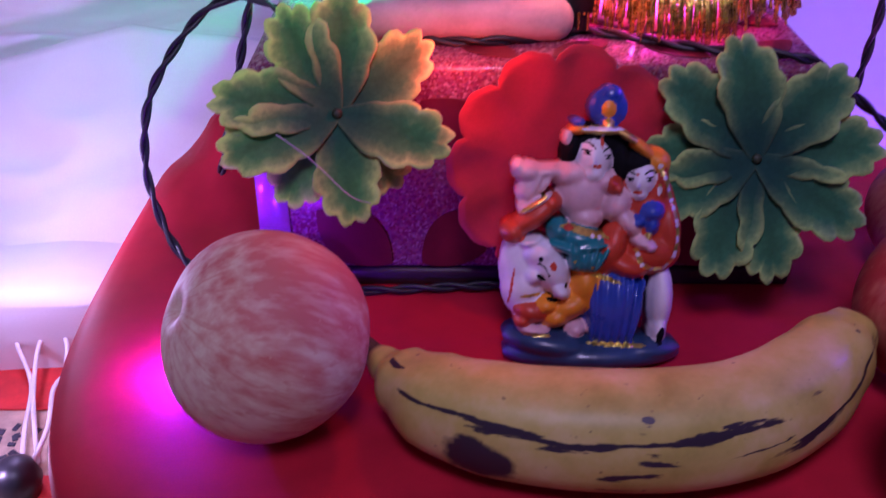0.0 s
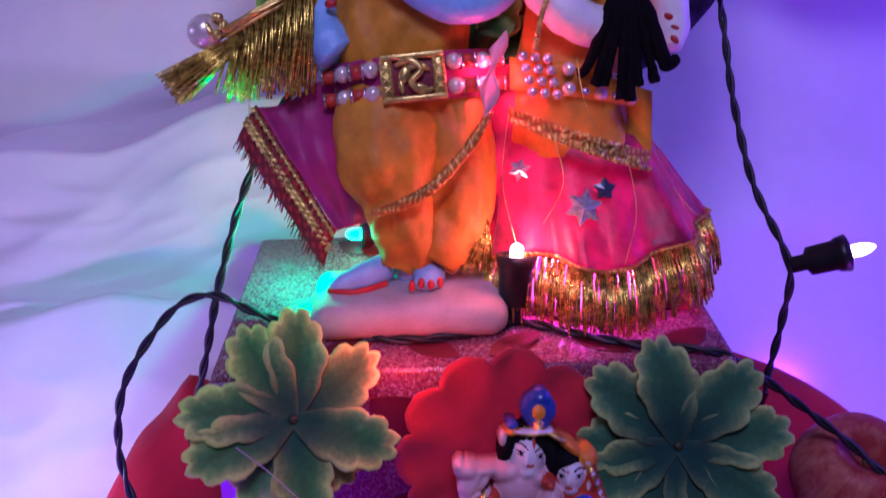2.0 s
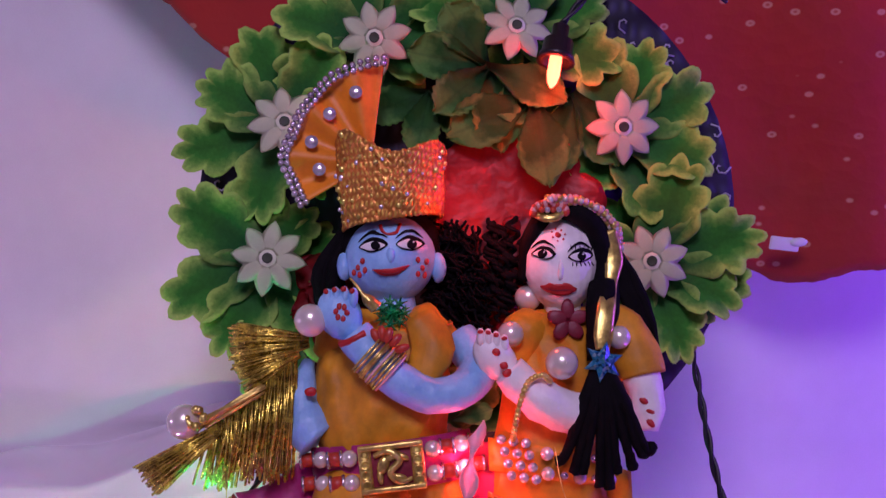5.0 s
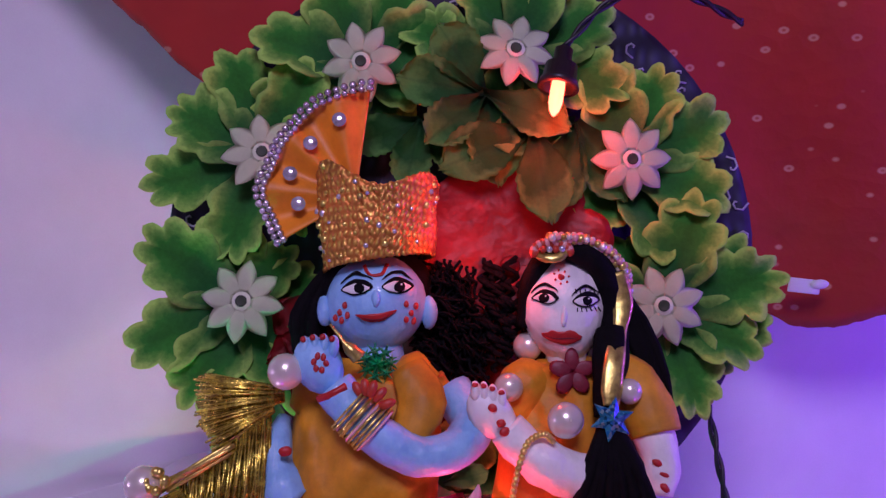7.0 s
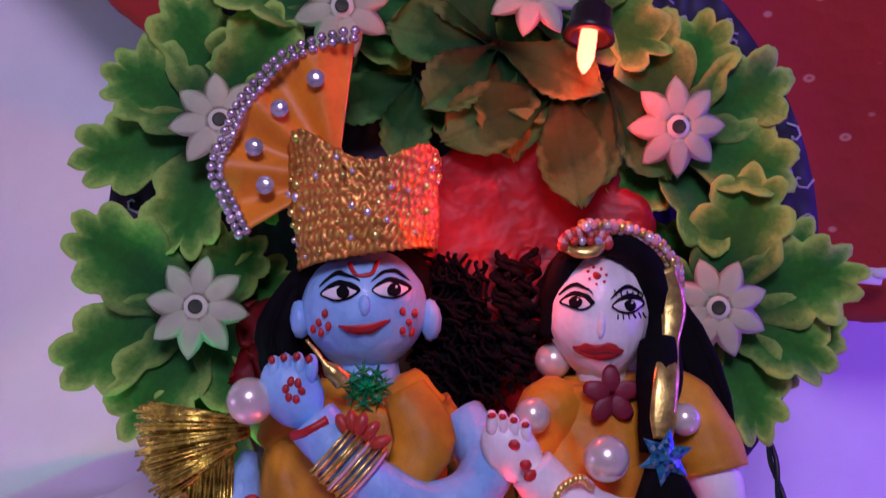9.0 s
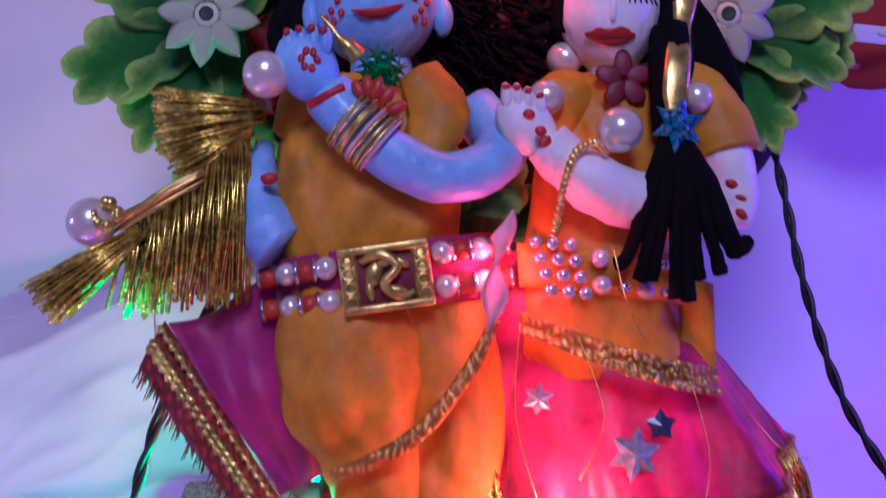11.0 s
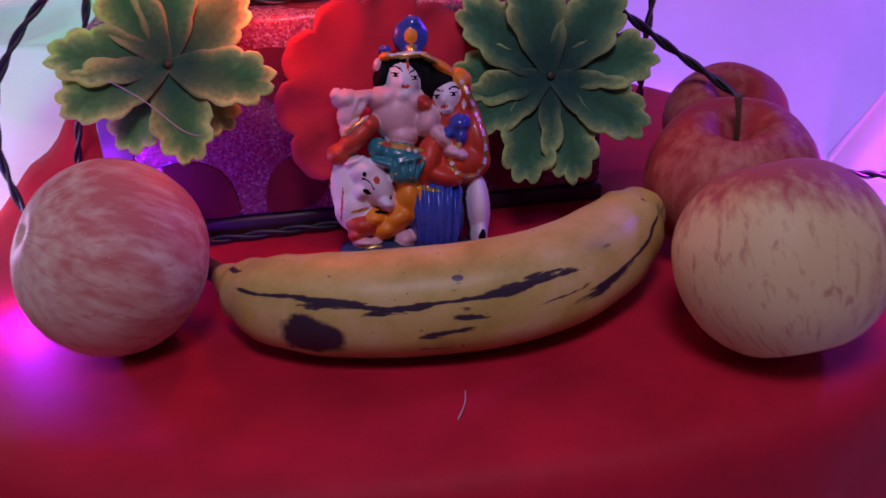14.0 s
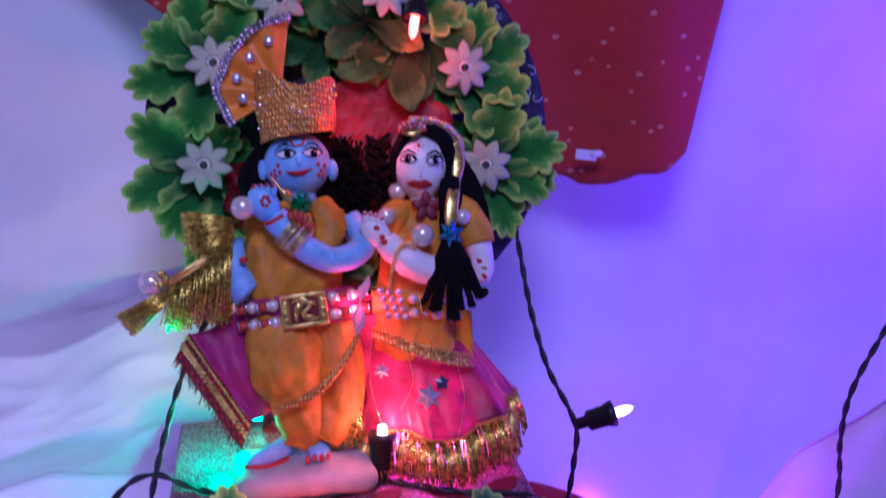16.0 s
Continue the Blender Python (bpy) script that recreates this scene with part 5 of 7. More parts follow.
leaf_spray((0.158, 0.214), 0.060, 6, 2, 91, y=0.043, spread=52)
leaf_spray((-0.040, 0.180), 0.036, 225, 3, 84, y=0.046, spread=130)
leaf_spray((0.165, 0.196), 0.034, -25, 3, 85, y=0.050, spread=110)
leaf_spray((0.050, 0.130), 0.034, 60, 3, 86, y=0.026, spread=120)


def flower(c, r, spin, seed):
    m = DF @ Matrix.Translation((c[0], 0.025, c[1])) @ pose(0, 0, 0, 90, 0, 0) @ pose(0, 0, 0, random.Random(seed).uniform(-9, 9), random.Random(seed + 1).uniform(-9, 9), spin)
    ob = thing("white_flower", m, "ivory plastic flower with eight pointed petals and dark centre", "artificial flower", "flowers on the wreath")
    for k in range(8):
        bm = bmesh.new()
        rot = pose(0, 0, 0, 0, 0, 45 * k)
        n = 8
        faces = []
        grid = []
        for i in range(n + 1):
            u = i / n
            w = r * 0.262 * math.sin(math.pi * (0.16 + 0.84 * u)) ** 0.8 if u < 1 else r * 0.012
            grid.append([bm.verts.new(rot @ Vector((r * (0.2 + 0.8 * u), w * v, r * (0.10 * u - 0.22 * u * u) - 0.10 * w * abs(v)))) for v in (-1, -0.5, 0, 0.5, 1)])
        for i in range(n):
            for j in range(4):
                faces.append(bm.faces.new((grid[i][j], grid[i + 1][j], grid[i + 1][j + 1], grid[i][j + 1])))
        bmesh.ops.solidify(bm, geom=faces, thickness=0.0008)
        part("petal", bm, PETAL, ob)
    bm = bmesh.new()
    lathe(bm, [(r * 0.12, -0.002), (r * 0.235, -0.0004), (r * 0.225, 0.0001), (r * 0.12, 0.0005)], 18)
    part("collar", bm, PETAL, ob)
    bm = bmesh.new()
    lathe(bm, [(r * 0.02, 0.0004), (r * 0.138, 0.0004), (r * 0.138, 0.0011), (r * 0.10, 0.0009), (r * 0.02, 0.0007)], 16)
    part("centre", bm, CORE, ob, "dark green centre")
    bm = bmesh.new()
    tube(bm, [(0, 0, -0.0005), (0, 0, -0.024)], 0.0012, 8)
    part("stalk", bm, STEM, ob)
    return ob


for k, c in enumerate(FLOWERS):
    flower(c, 0.0205, 11 + 17 * k, k)


def red_bloom(c, r, y, spin):
    ob = thing("red_flower", DF @ Matrix.Translation((c[0], y, c[1])) @ pose(0, 0, 0, 90, 0, 0) @ pose(0, 0, 0, 0, 0, spin), "dark red silk flower tucked among the wreath leaves", "artificial flower")
    rn = random.Random(spin)
    for k in range(14):
        bm = bmesh.new()
        leaf(bm, pose(0, 0, 0.002 * (k // 7), 0, -12 - 10 * (k // 7) + rn.uniform(-6, 6), 51.4 * k + 25 * (k // 7)), r * (1.0 - 0.22 * (k // 7)) * rn.uniform(0.92, 1.06), r * 0.70, 4, 0.25, 0.05, seed=spin + k, jag=0.05)
        part("petal", bm, RED_SILK, ob)
    bm = bmesh.new()
    ball(bm, (0, 0, 0.002), (r * 0.12, r * 0.12, 0.003), seg=10)
    part("boss", bm, RED_SILK, ob)


red_flower(DF @ Matrix.Translation((0.082, 0.034, 0.236)) @ pose(0, 0, 0, 90, 0, 0), 0.053, 10, "red cloth flower with broad petals between the dolls' heads", 95, RED_SILK)
red_bloom((-0.006, 0.200), 0.034, 0.042, 40)
red_bloom((0.060, 0.175), 0.036, 0.040, 70)

# ---- clay slab and round foot under the dolls ----
bm = bmesh.new()
block(bm, (0, 0, 0.0095), (0.095, 0.056, 0.018), 0.0084, segments=5)
for v in bm.verts:
    v.co += Vector((0.3, 0.3, 0.25)) * 0.006 * noise.noise(v.co * 45)
slab = tagged(link("clay_slab", bm, GREY_CLAY), "pale grey clay slab under the blue doll", "slab")
slab.matrix_world = pose(0.0095, 0.4375, BOX_TOP - 0.001, 0, 0, 1)
bm = bmesh.new()
lathe(bm, [(0.002, 0.0), (0.043, 0.0), (0.045, 0.002), (0.045, 0.005), (0.043, 0.007), (0.002, 0.007)], 48)
foot = tagged(link("round_foot", bm, WHITE_CLAY), "white round clay foot under the skirt of the doll", "doll stand")
foot.matrix_world = pose(0.104, 0.468, BOX_TOP)

# ---- blue doll ----


def on_face(c, r, x, z, lift=0.0003):
    """Depth of an ellipsoid's front at (x, z)."""
    q = 1 - ((x - c[0]) / r[0]) ** 2 - ((z - c[2]) / r[2]) ** 2
    return c[1] - r[1] * math.sqrt(max(0.0, q)) - lift


def strokes(bm, c, r, pts, width, index, steps=4):
    """A painted line on the face."""
    tube(bm, [(x, on_face(c, r, x, z), z) for x, z in pts], width, 6, flat=0.5, smooth_steps=steps, index=index)


def crescent(bm, c, r, a, b, up, down, index, lift=0.0005, power=0.8, bend=0.0):
    """A painted almond, lip or brow from a to b on the face, bulging up and down from the line between."""
    def f(u, v):
        s = math.sin(math.pi * (0.02 + 0.96 * v)) ** power
        x, z = a[0] + (b[0] - a[0]) * v, a[1] + (b[1] - a[1]) * v
        z += (up + down) * u * s - down * s + bend * math.sin(math.pi * v)
        return (x, on_face(c, r, x, z, lift), z)
    cloth(bm, 4, 18, f, index=index, thick=0.0003)


def eye(bm, c, r, x, z, w, h, ink, white, look_x=0.0, lean=0.0):
    a, b = (x - w, z - lean), (x + w, z + lean)
    crescent(bm, c, r, (a[0] - 0.0006, a[1]), (b[0] + 0.0016, b[1] + 0.0006), h * 1.75, h * 1.35, ink, 0.0004)
    crescent(bm, c, r, a, b, h, h * 0.95, white, 0.0008)
    crescent(bm, c, r, (x + look_x - h * 0.95, z), (x + look_x + h * 0.95, z), h * 1.0, h * 0.9, ink, 0.0012, 0.5)
    ball(bm, (x + look_x + h * 0.3, on_face(c, r, x, z, 0.0015), z + h * 0.4), (h * 0.2, 0.0003, h * 0.2), white, 6)
    crescent(bm, c, r, (a[0] - 0.0008, a[1] + h * 1.2), (b[0] + 0.0012, b[1] + h * 1.5), 0.0009, 0.0005, ink, 0.0005, 0.6, h * 1.5)


def egg(bm, c, r, index, taper):
    """A face that narrows to its chin."""
    before = len(bm.verts)
    ball(bm, c, r, index, 28)
    bm.verts.ensure_lookup_table()
    for v in list(bm.verts)[before:]:
        q = max(0.0, (c[2] - v.co.z) / r[2])
        v.co.x = c[0] + (v.co.x - c[0]) * (1 - taper * q * q)


def crumple(bm, index, amount):
    """Soft folds in the cloth of a doll, gathered under the belt and at the hems."""
    done = set()
    for f in bm.faces:
        if f.material_index == index:
            for v in f.verts:
                if v not in done:
                    done.add(v)
                    x, y, z = v.co
                    wide = noise.noise(Vector((x * 70 + z * 32, y * 40, z * 20)))
                    fine = noise.noise(Vector((x * 190 - z * 60, y * 90, z * 45 + 3)))
                    v.co.y -= amount * (1 - 2.6 * abs(wide)) + 0.35 * amount * (1 - 2.6 * abs(fine))


D_MATS = [BLUE_CLAY, ORANGE, HAIR, INK, LIP, WHITE_CLAY, MAROON, ORANGE_SATIN, GOLD]
SKIN, CLOTH, HR, BK, LP, WT, MR, _, AU = range(9)
bm = bmesh.new()
# feet
tube(bm, [(-0.002, -0.002, 0.0240), (-0.012, -0.008, 0.0205), (-0.022, -0.012, 0.0180), (-0.029, -0.013, 0.0165)], [0.0075, 0.0072, 0.0055, 0.0028], 12, flat=0.8, smooth_steps=4, index=SKIN)
tube(bm, [(-0.030, -0.0135, 0.0150), (-0.020, -0.0165, 0.0140), (-0.010, -0.0140, 0.0150), (-0.002, -0.0095, 0.0170)], 0.0015, 8, smooth_steps=5, index=LP)
tube(bm, [(0.020, 0.0, 0.0240), (0.019, -0.009, 0.0195), (0.017, -0.017, 0.0165)], [0.0075, 0.0080, 0.0050], 12, flat=0.8, smooth_steps=4, index=SKIN)
for k in range(4):
    ball(bm, (0.011 + 0.0045 * k, -0.0205, 0.0170 + 0.001 * (k % 2)), (0.0017, 0.0015, 0.0027), LP, 8)
# baggy trousers
tube(bm, [(0.008, 0.010, 0.110), (0.002, 0.006, 0.095), (0.001, 0.001, 0.076), (0.006, -0.002, 0.056), (0.009, -0.003, 0.038), (0.004, -0.004, 0.023)], [0.024, 0.0285, 0.0265, 0.0180, 0.0175, 0.0100], 40, flat=0.82, smooth_steps=9, index=CLOTH)
tube(bm, [(0.028, 0.010, 0.110), (0.034, 0.008, 0.088), (0.036, 0.004, 0.062), (0.031, 0.000, 0.042), (0.022, -0.004, 0.026)], [0.022, 0.0200, 0.0185, 0.0175, 0.0115], 36, flat=0.85, smooth_steps=9, index=CLOTH)
tube(bm, [(0.010, 0.004, 0.022), (0.012, 0.0, 0.016)], [0.010, 0.007], 14, index=SKIN)
# tunic
tube(bm, [(0.014, 0.012, 0.100), (0.012, 0.012, 0.118), (0.009, 0.010, 0.138), (0.011, 0.012, 0.160), (0.014, 0.015, 0.178), (0.016, 0.016, 0.190)], [0.029, 0.031, 0.034, 0.034, 0.030, 0.017], 48, flat=0.70, smooth_steps=9, index=CLOTH)
for sx, ex in ((-0.008, -0.016), (0.034, 0.046)):
    tube(bm, [(sx + 0.006, 0.012, 0.187), (sx, 0.010, 0.180), (ex, 0.012, 0.168)], [0.010, 0.014, 0.010], 12, smooth_steps=4, index=CLOTH)
tube(bm, [(0.030, -0.008, 0.188), (0.036, -0.013, 0.172), (0.028, -0.015, 0.158)], [0.008, 0.011, 0.008], 12, flat=0.5, smooth_steps=4, index=CLOTH)
# neck, head, ears
tube(bm, [(0.017, 0.014, 0.184), (0.017, 0.014, 0.200)], [0.013, 0.011], 14, index=SKIN)
FC, FR = (0.0165, 0.012, 0.218), (0.0235, 0.021, 0.0235)
egg(bm, FC, FR, SKIN, 0.16)
ball(bm, (0.0168, -0.0080, 0.2185), (0.0024, 0.0026, 0.0040), SKIN, 10)
ball(bm, (-0.0075, 0.010, 0.215), (0.0040, 0.0050, 0.0075), SKIN, 10)
ball(bm, (0.0410, 0.010, 0.213), (0.0040, 0.0050, 0.0080), SKIN, 10)
eye(bm, FC, FR, 0.0080, 0.2232, 0.0060, 0.0025, BK, WT, 0.0014)
eye(bm, FC, FR, 0.0262, 0.2236, 0.0060, 0.0025, BK, WT, 0.0014)
crescent(bm, FC, FR, (0.0075, 0.2118), (0.0258, 0.2132), 0.0010, 0.0030, LP, 0.0006, 0.9, -0.0014)
crescent(bm, FC, FR, (0.0105, 0.2106), (0.0228, 0.2112), 0.0002, 0.0004, MR, 0.0011, 0.7, -0.0016)
strokes(bm, FC, FR, [(0.0120, 0.2345), (0.0140, 0.2300), (0.0168, 0.2290), (0.0200, 0.2300), (0.0225, 0.2350)], 0.0009, LP)
for x, z in ((0.000, 0.2130), (0.0025, 0.2160), (0.0035, 0.2115), (0.0008, 0.2095), (-0.002, 0.211), (0.0305, 0.2160), (0.0325, 0.2120), (0.0300, 0.2090), (0.0345, 0.2150), (0.0335, 0.2085)):
    ball(bm, (x, on_face(FC, FR, x, z), z), (0.0012, 0.0007, 0.0016), LP, 8)
# hair: a cap, and loose wool curls on both sides
ball(bm, (0.0165, 0.020, 0.226), (0.026, 0.020, 0.024), HR, 20)
rnd = random.Random(5)
for k in range(26):
    x = rnd.uniform(-0.018, -0.006)
    tube(bm, [(x * 0.4, 0.022, 0.236), (x - 0.004, 0.018 + rnd.uniform(-0.004, 0.006), 0.214), (x - 0.002 + rnd.uniform(-0.003, 0.003), 0.020, 0.186 + rnd.uniform(0, 0.012))], [0.0022, 0.0030, 0.0018], 6, smooth_steps=4, index=HR)
for k in range(230):
    x, z = rnd.uniform(0.036, 0.064), rnd.uniform(0.188, 0.240)
    z -= max(0, x - 0.055) * 0.5
    y = 0.022 + rnd.uniform(-0.006, 0.010)
    pts = []
    for s in range(8):
        a = s * 1.4 + k
        q = 0.0022 + 0.0012 * math.sin(k * 1.7)
        pts.append((x + s * 0.0012 * math.sin(k) + q * math.cos(a), y + q * math.sin(a), z - 0.0022 * s + 0.0012 * math.cos(a * 1.3 + k)))
    tube(bm, pts, 0.00075, 4, smooth_steps=2, index=HR)
# raised arm, and the one that hangs
tube(bm, [(0.050, 0.004, 0.176), (0.058, -0.006, 0.162), (0.050, -0.016, 0.152), (0.034, -0.020, 0.1495), (0.018, -0.021, 0.158), (0.006, -0.020, 0.170), (-0.002, -0.019, 0.180)], [0.0095, 0.0100, 0.0090, 0.0088, 0.0090, 0.0092, 0.0090], 14, smooth_steps=5, index=SKIN)
ball(bm, (-0.0085, -0.018, 0.1895), (0.0105, 0.0075, 0.0130), SKIN, 16, rot=pose(0, 0, 0, 0, -28, 0))
for k in range(4):
    ball(bm, (-0.014 + 0.0042 * k, -0.021, 0.197 + 0.0010 * math.sin(k)), (0.0024, 0.0030, 0.0052), SKIN, 8)
    ball(bm, (-0.0145 + 0.0042 * k, -0.0238, 0.2005 + 0.001 * math.sin(k)), (0.0013, 0.0006, 0.0013), LP, 8)
for a in range(6):
    ball(bm, (-0.0070 + 0.0028 * math.cos(a), -0.0253, 0.1905 + 0.0030 * math.sin(a)), (0.0013, 0.0006, 0.0015), LP, 8)
tube(bm, [(-0.008, -0.024, 0.1755), (-0.002, -0.0275, 0.1775), (0.004, -0.0265, 0.1805)], 0.0016, 8, smooth_steps=4, index=LP)
tube(bm, [(-0.026, 0.006, 0.168), (-0.030, 0.002, 0.150), (-0.027, -0.001, 0.136), (-0.022, -0.003, 0.129)], [0.0030, 0.0085, 0.0115, 0.0100], 14, smooth_steps=5, index=SKIN)
ball(bm, (-0.024, -0.0105, 0.153), (0.003, 0.001, 0.0022), LP, 8)
# short trumpet-like flute end under the chin
tube(bm, [(-0.003, -0.020, 0.207), (0.002, -0.020, 0.200), (0.006, -0.019, 0.1955), (0.009, -0.018, 0.192)], [0.0005, 0.0008, 0.0030, 0.0034], 10, smooth_steps=4, index=AU)
crumple(bm, CLOTH, 0.0026)
for v in bm.verts:
    v.co += Vector((1, 1, 1)) * (0.0006 * noise.noise(v.co * 120) + 0.0004 * noise.noise(v.co * 300))
doll = tagged(link("blue_doll", bm, D_MATS), "clay doll with a blue face in a mustard tunic and trousers", "doll")
doll.matrix_world = DF

# ---- white doll ----
W_MATS = [WHITE_CLAY, ORANGE, HAIR, INK, LIP, PINK_SATIN, MAROON, GOLD]
SKIN, CLOTH, HR, BK, LP, SK, MR, AU = range(8)
bm = bmesh.new()


def skirt(u, v):
    """Skirt: v round, u from the waist to the hem."""
    a = 2 * math.pi * v
    cx, cz = 0.094 + 0.011 * u, 0.098 - 0.074 * u
    rx = 0.030 + 0.026 * u ** 0.8
    ry = 0.018 + 0.026 * u
    pleat = 1 + 0.075 * u * math.sin(7 * a + 0.6) + 0.04 * u * math.sin(13 * a)
    lift = 0.020 * u * max(0, math.cos(a - 0.15)) ** 2 + 0.006 * u * max(0, -math.cos(a)) ** 2
    return (cx + rx * pleat * math.cos(a), 0.016 + ry * pleat * math.sin(a), cz + lift + 0.003 * math.sin(5 * a) * u)


cloth(bm, 16, 84, skirt, index=SK, thick=0.0006)
cloth(bm, 18, 10, lambda u, v: (0.044 + 0.036 * v + 0.003 * math.sin(u * 6 + 2 * v), 0.012 - 0.006 * math.sin(math.pi * v) + 0.002 * math.sin(9 * u + 5 * v), 0.124 - 0.096 * u), index=SK, thick=0.0006)
tube(bm, [(0.096, 0.014, 0.074), (0.094, 0.014, 0.092), (0.094, 0.012, 0.112), (0.096, 0.012, 0.135), (0.102, 0.014, 0.160), (0.104, 0.016, 0.182), (0.104, 0.016, 0.190)], [0.033, 0.033, 0.030, 0.027, 0.028, 0.026, 0.013], 48, flat=0.66, smooth_steps=9, index=CLOTH)
cloth(bm, 6, 6, lambda u, v: (0.120 + 0.012 * u, -0.002 + 0.004 * v, 0.112 - 0.036 * v - 0.004 * u), index=CLOTH, thick=0.0008)
tube(bm, [(0.104, 0.012, 0.184), (0.104, 0.010, 0.200)], [0.010, 0.009], 12, index=SKIN)
for k in range(5):
    a = 1.2566 * k + 0.3
    ball(bm, (0.104 + 0.0055 * math.cos(a), -0.0055, 0.183 + 0.0055 * math.sin(a)), (0.0056, 0.0008, 0.0036), MR, 8, rot=pose(0, 0, 0, 0, -math.degrees(a), 0))
GC, GR = (0.1040, 0.010, 0.2125), (0.0198, 0.0190, 0.0265)
egg(bm, GC, GR, SKIN, 0.34)
ball(bm, (0.1010, -0.0078, 0.2085), (0.0015, 0.0024, 0.0050), SKIN, 10)
eye(bm, GC, GR, 0.0930, 0.2165, 0.0044, 0.0022, BK, SKIN, -0.0005, -0.0008)
eye(bm, GC, GR, 0.1110, 0.2145, 0.0056, 0.0023, BK, SKIN, 0.0006, 0.0002)
for k in range(6):
    strokes(bm, GC, GR, [(0.1070 + 0.002 * k, 0.2180 - 0.0002 * k), (0.1066 + 0.0023 * k, 0.2204 - 0.0003 * k)], 0.0003, BK, 2)
    strokes(bm, GC, GR, [(0.1070 + 0.002 * k, 0.2116), (0.1069 + 0.0023 * k, 0.2098)], 0.0003, BK, 2)
crescent(bm, GC, GR, (0.0915, 0.2012), (0.1090, 0.1990), 0.0012, 0.0046, LP, 0.0006, 0.8, 0.0)
crescent(bm, GC, GR, (0.0930, 0.2004), (0.0996, 0.1996), 0.0024, 0.0004, LP, 0.0006, 0.9)
crescent(bm, GC, GR, (0.0990, 0.1996), (0.1075, 0.1992), 0.0022, 0.0004, LP, 0.0006, 0.9)
crescent(bm, GC, GR, (0.0935, 0.1996), (0.1070, 0.1982), 0.0002, 0.0004, MR, 0.0011, 0.7, -0.0008)
ball(bm, (0.1010, on_face(GC, GR, 0.1010, 0.2262), 0.2262), (0.0017, 0.0007, 0.0017), LP, 8)
for a in range(7):
    x, z = 0.1010 + 0.0034 * math.cos(a * 0.9), 0.2262 + 0.0034 * math.sin(a * 0.9)
    ball(bm, (x, on_face(GC, GR, x, z), z), (0.0006, 0.0005, 0.0006), LP, 6)
# hair with a parting, falling to one side
ball(bm, (0.1070, 0.020, 0.2190), (0.0235, 0.020, 0.0240), HR, 20)
tube(bm, [(0.100, 0.000, 0.2395), (0.112, -0.004, 0.2370), (0.121, -0.002, 0.2270), (0.1250, 0.002, 0.2120), (0.1235, 0.000, 0.1980)], [0.0040, 0.0062, 0.0060, 0.0056, 0.0060], 10, smooth_steps=5, index=HR)
tube(bm, [(0.100, 0.000, 0.2395), (0.092, 0.0, 0.2330), (0.087, 0.006, 0.2200), (0.085, 0.010, 0.2050)], [0.0040, 0.0046, 0.0044, 0.0040], 10, smooth_steps=5, index=HR)
rnd = random.Random(8)
for k in range(18):
    s = rnd.uniform(-0.004, 0.006)
    tube(bm, [(0.124 + s * 0.4, 0.008, 0.228), (0.134 + s, 0.006, 0.206), (0.141 + s, 0.004, 0.186), (0.1455 + s, 0.004, 0.158 + rnd.uniform(0, 0.02))], [0.0018, 0.0024, 0.0022, 0.0010], 6, smooth_steps=4, index=HR)
for k in range(44):
    x, z = rnd.uniform(0.067, 0.088), rnd.uniform(0.196, 0.240)
    pts = [(x + 0.003 * math.cos(s * 1.4 + k), 0.022 + 0.003 * math.sin(s * 1.4 + k), z - 0.002 * s) for s in range(7)]
    tube(bm, pts, 0.0012, 5, smooth_steps=2, index=HR)
tube(bm, [(0.1235, 0.000, 0.200), (0.1215, -0.006, 0.188), (0.1180, -0.010, 0.175), (0.1168, -0.012, 0.163)], [0.0080, 0.0085, 0.0062, 0.0058], 12, smooth_steps=5, index=HR)
# arms
for sx, ex in ((0.084, 0.074), (0.124, 0.136)):
    tube(bm, [(sx + 0.004, 0.012, 0.184), (sx, 0.008, 0.178), (ex, 0.006, 0.165)], [0.009, 0.0125, 0.0100], 12, smooth_steps=4, index=CLOTH)
tube(bm, [(0.114, -0.012, 0.138), (0.101, -0.016, 0.1385), (0.089, -0.018, 0.144), (0.079, -0.018, 0.152), (0.072, -0.018, 0.160)], [0.0090, 0.0105, 0.0105, 0.0090, 0.0085], 14, smooth_steps=5, index=SKIN)
ball(bm, (0.0655, -0.017, 0.1665), (0.0095, 0.0060, 0.0125), SKIN, 16, rot=pose(0, 0, 0, 0, -35, 0))
for k in range(4):
    ball(bm, (0.0590 + 0.0038 * k, -0.020, 0.1765 - 0.0004 * k * k), (0.0022, 0.0028, 0.0046), SKIN, 8)
    ball(bm, (0.0588 + 0.0038 * k, -0.0226, 0.1790 - 0.0004 * k * k), (0.0014, 0.0006, 0.0011), LP, 8)
for x, z in ((0.066, 0.169), (0.0690, 0.1625), (0.0705, 0.1590)):
    ball(bm, (x, -0.0232 if z > 0.165 else -0.0262, z), (0.0022, 0.0008, 0.0019), LP, 8)
tube(bm, [(0.122, 0.010, 0.186), (0.132, 0.004, 0.176), (0.138, -0.001, 0.163), (0.1400, -0.003, 0.154)], [0.0095, 0.0125, 0.0125, 0.0118], 14, smooth_steps=5, index=CLOTH)
tube(bm, [(0.132, 0.002, 0.168), (0.139, -0.004, 0.154), (0.1415, -0.006, 0.140), (0.1400, -0.008, 0.128)], [0.0085, 0.0095, 0.0085, 0.0055], 14, smooth_steps=5, index=SKIN)
for x, z in ((0.138, 0.1425), (0.1405, 0.137), (0.1405, 0.1315)):
    ball(bm, (x, -0.0135, z), (0.0026, 0.0012, 0.0016), LP, 8, rot=pose(0, 0, 0, 0, 35, 0))
crumple(bm, CLOTH, 0.0018)
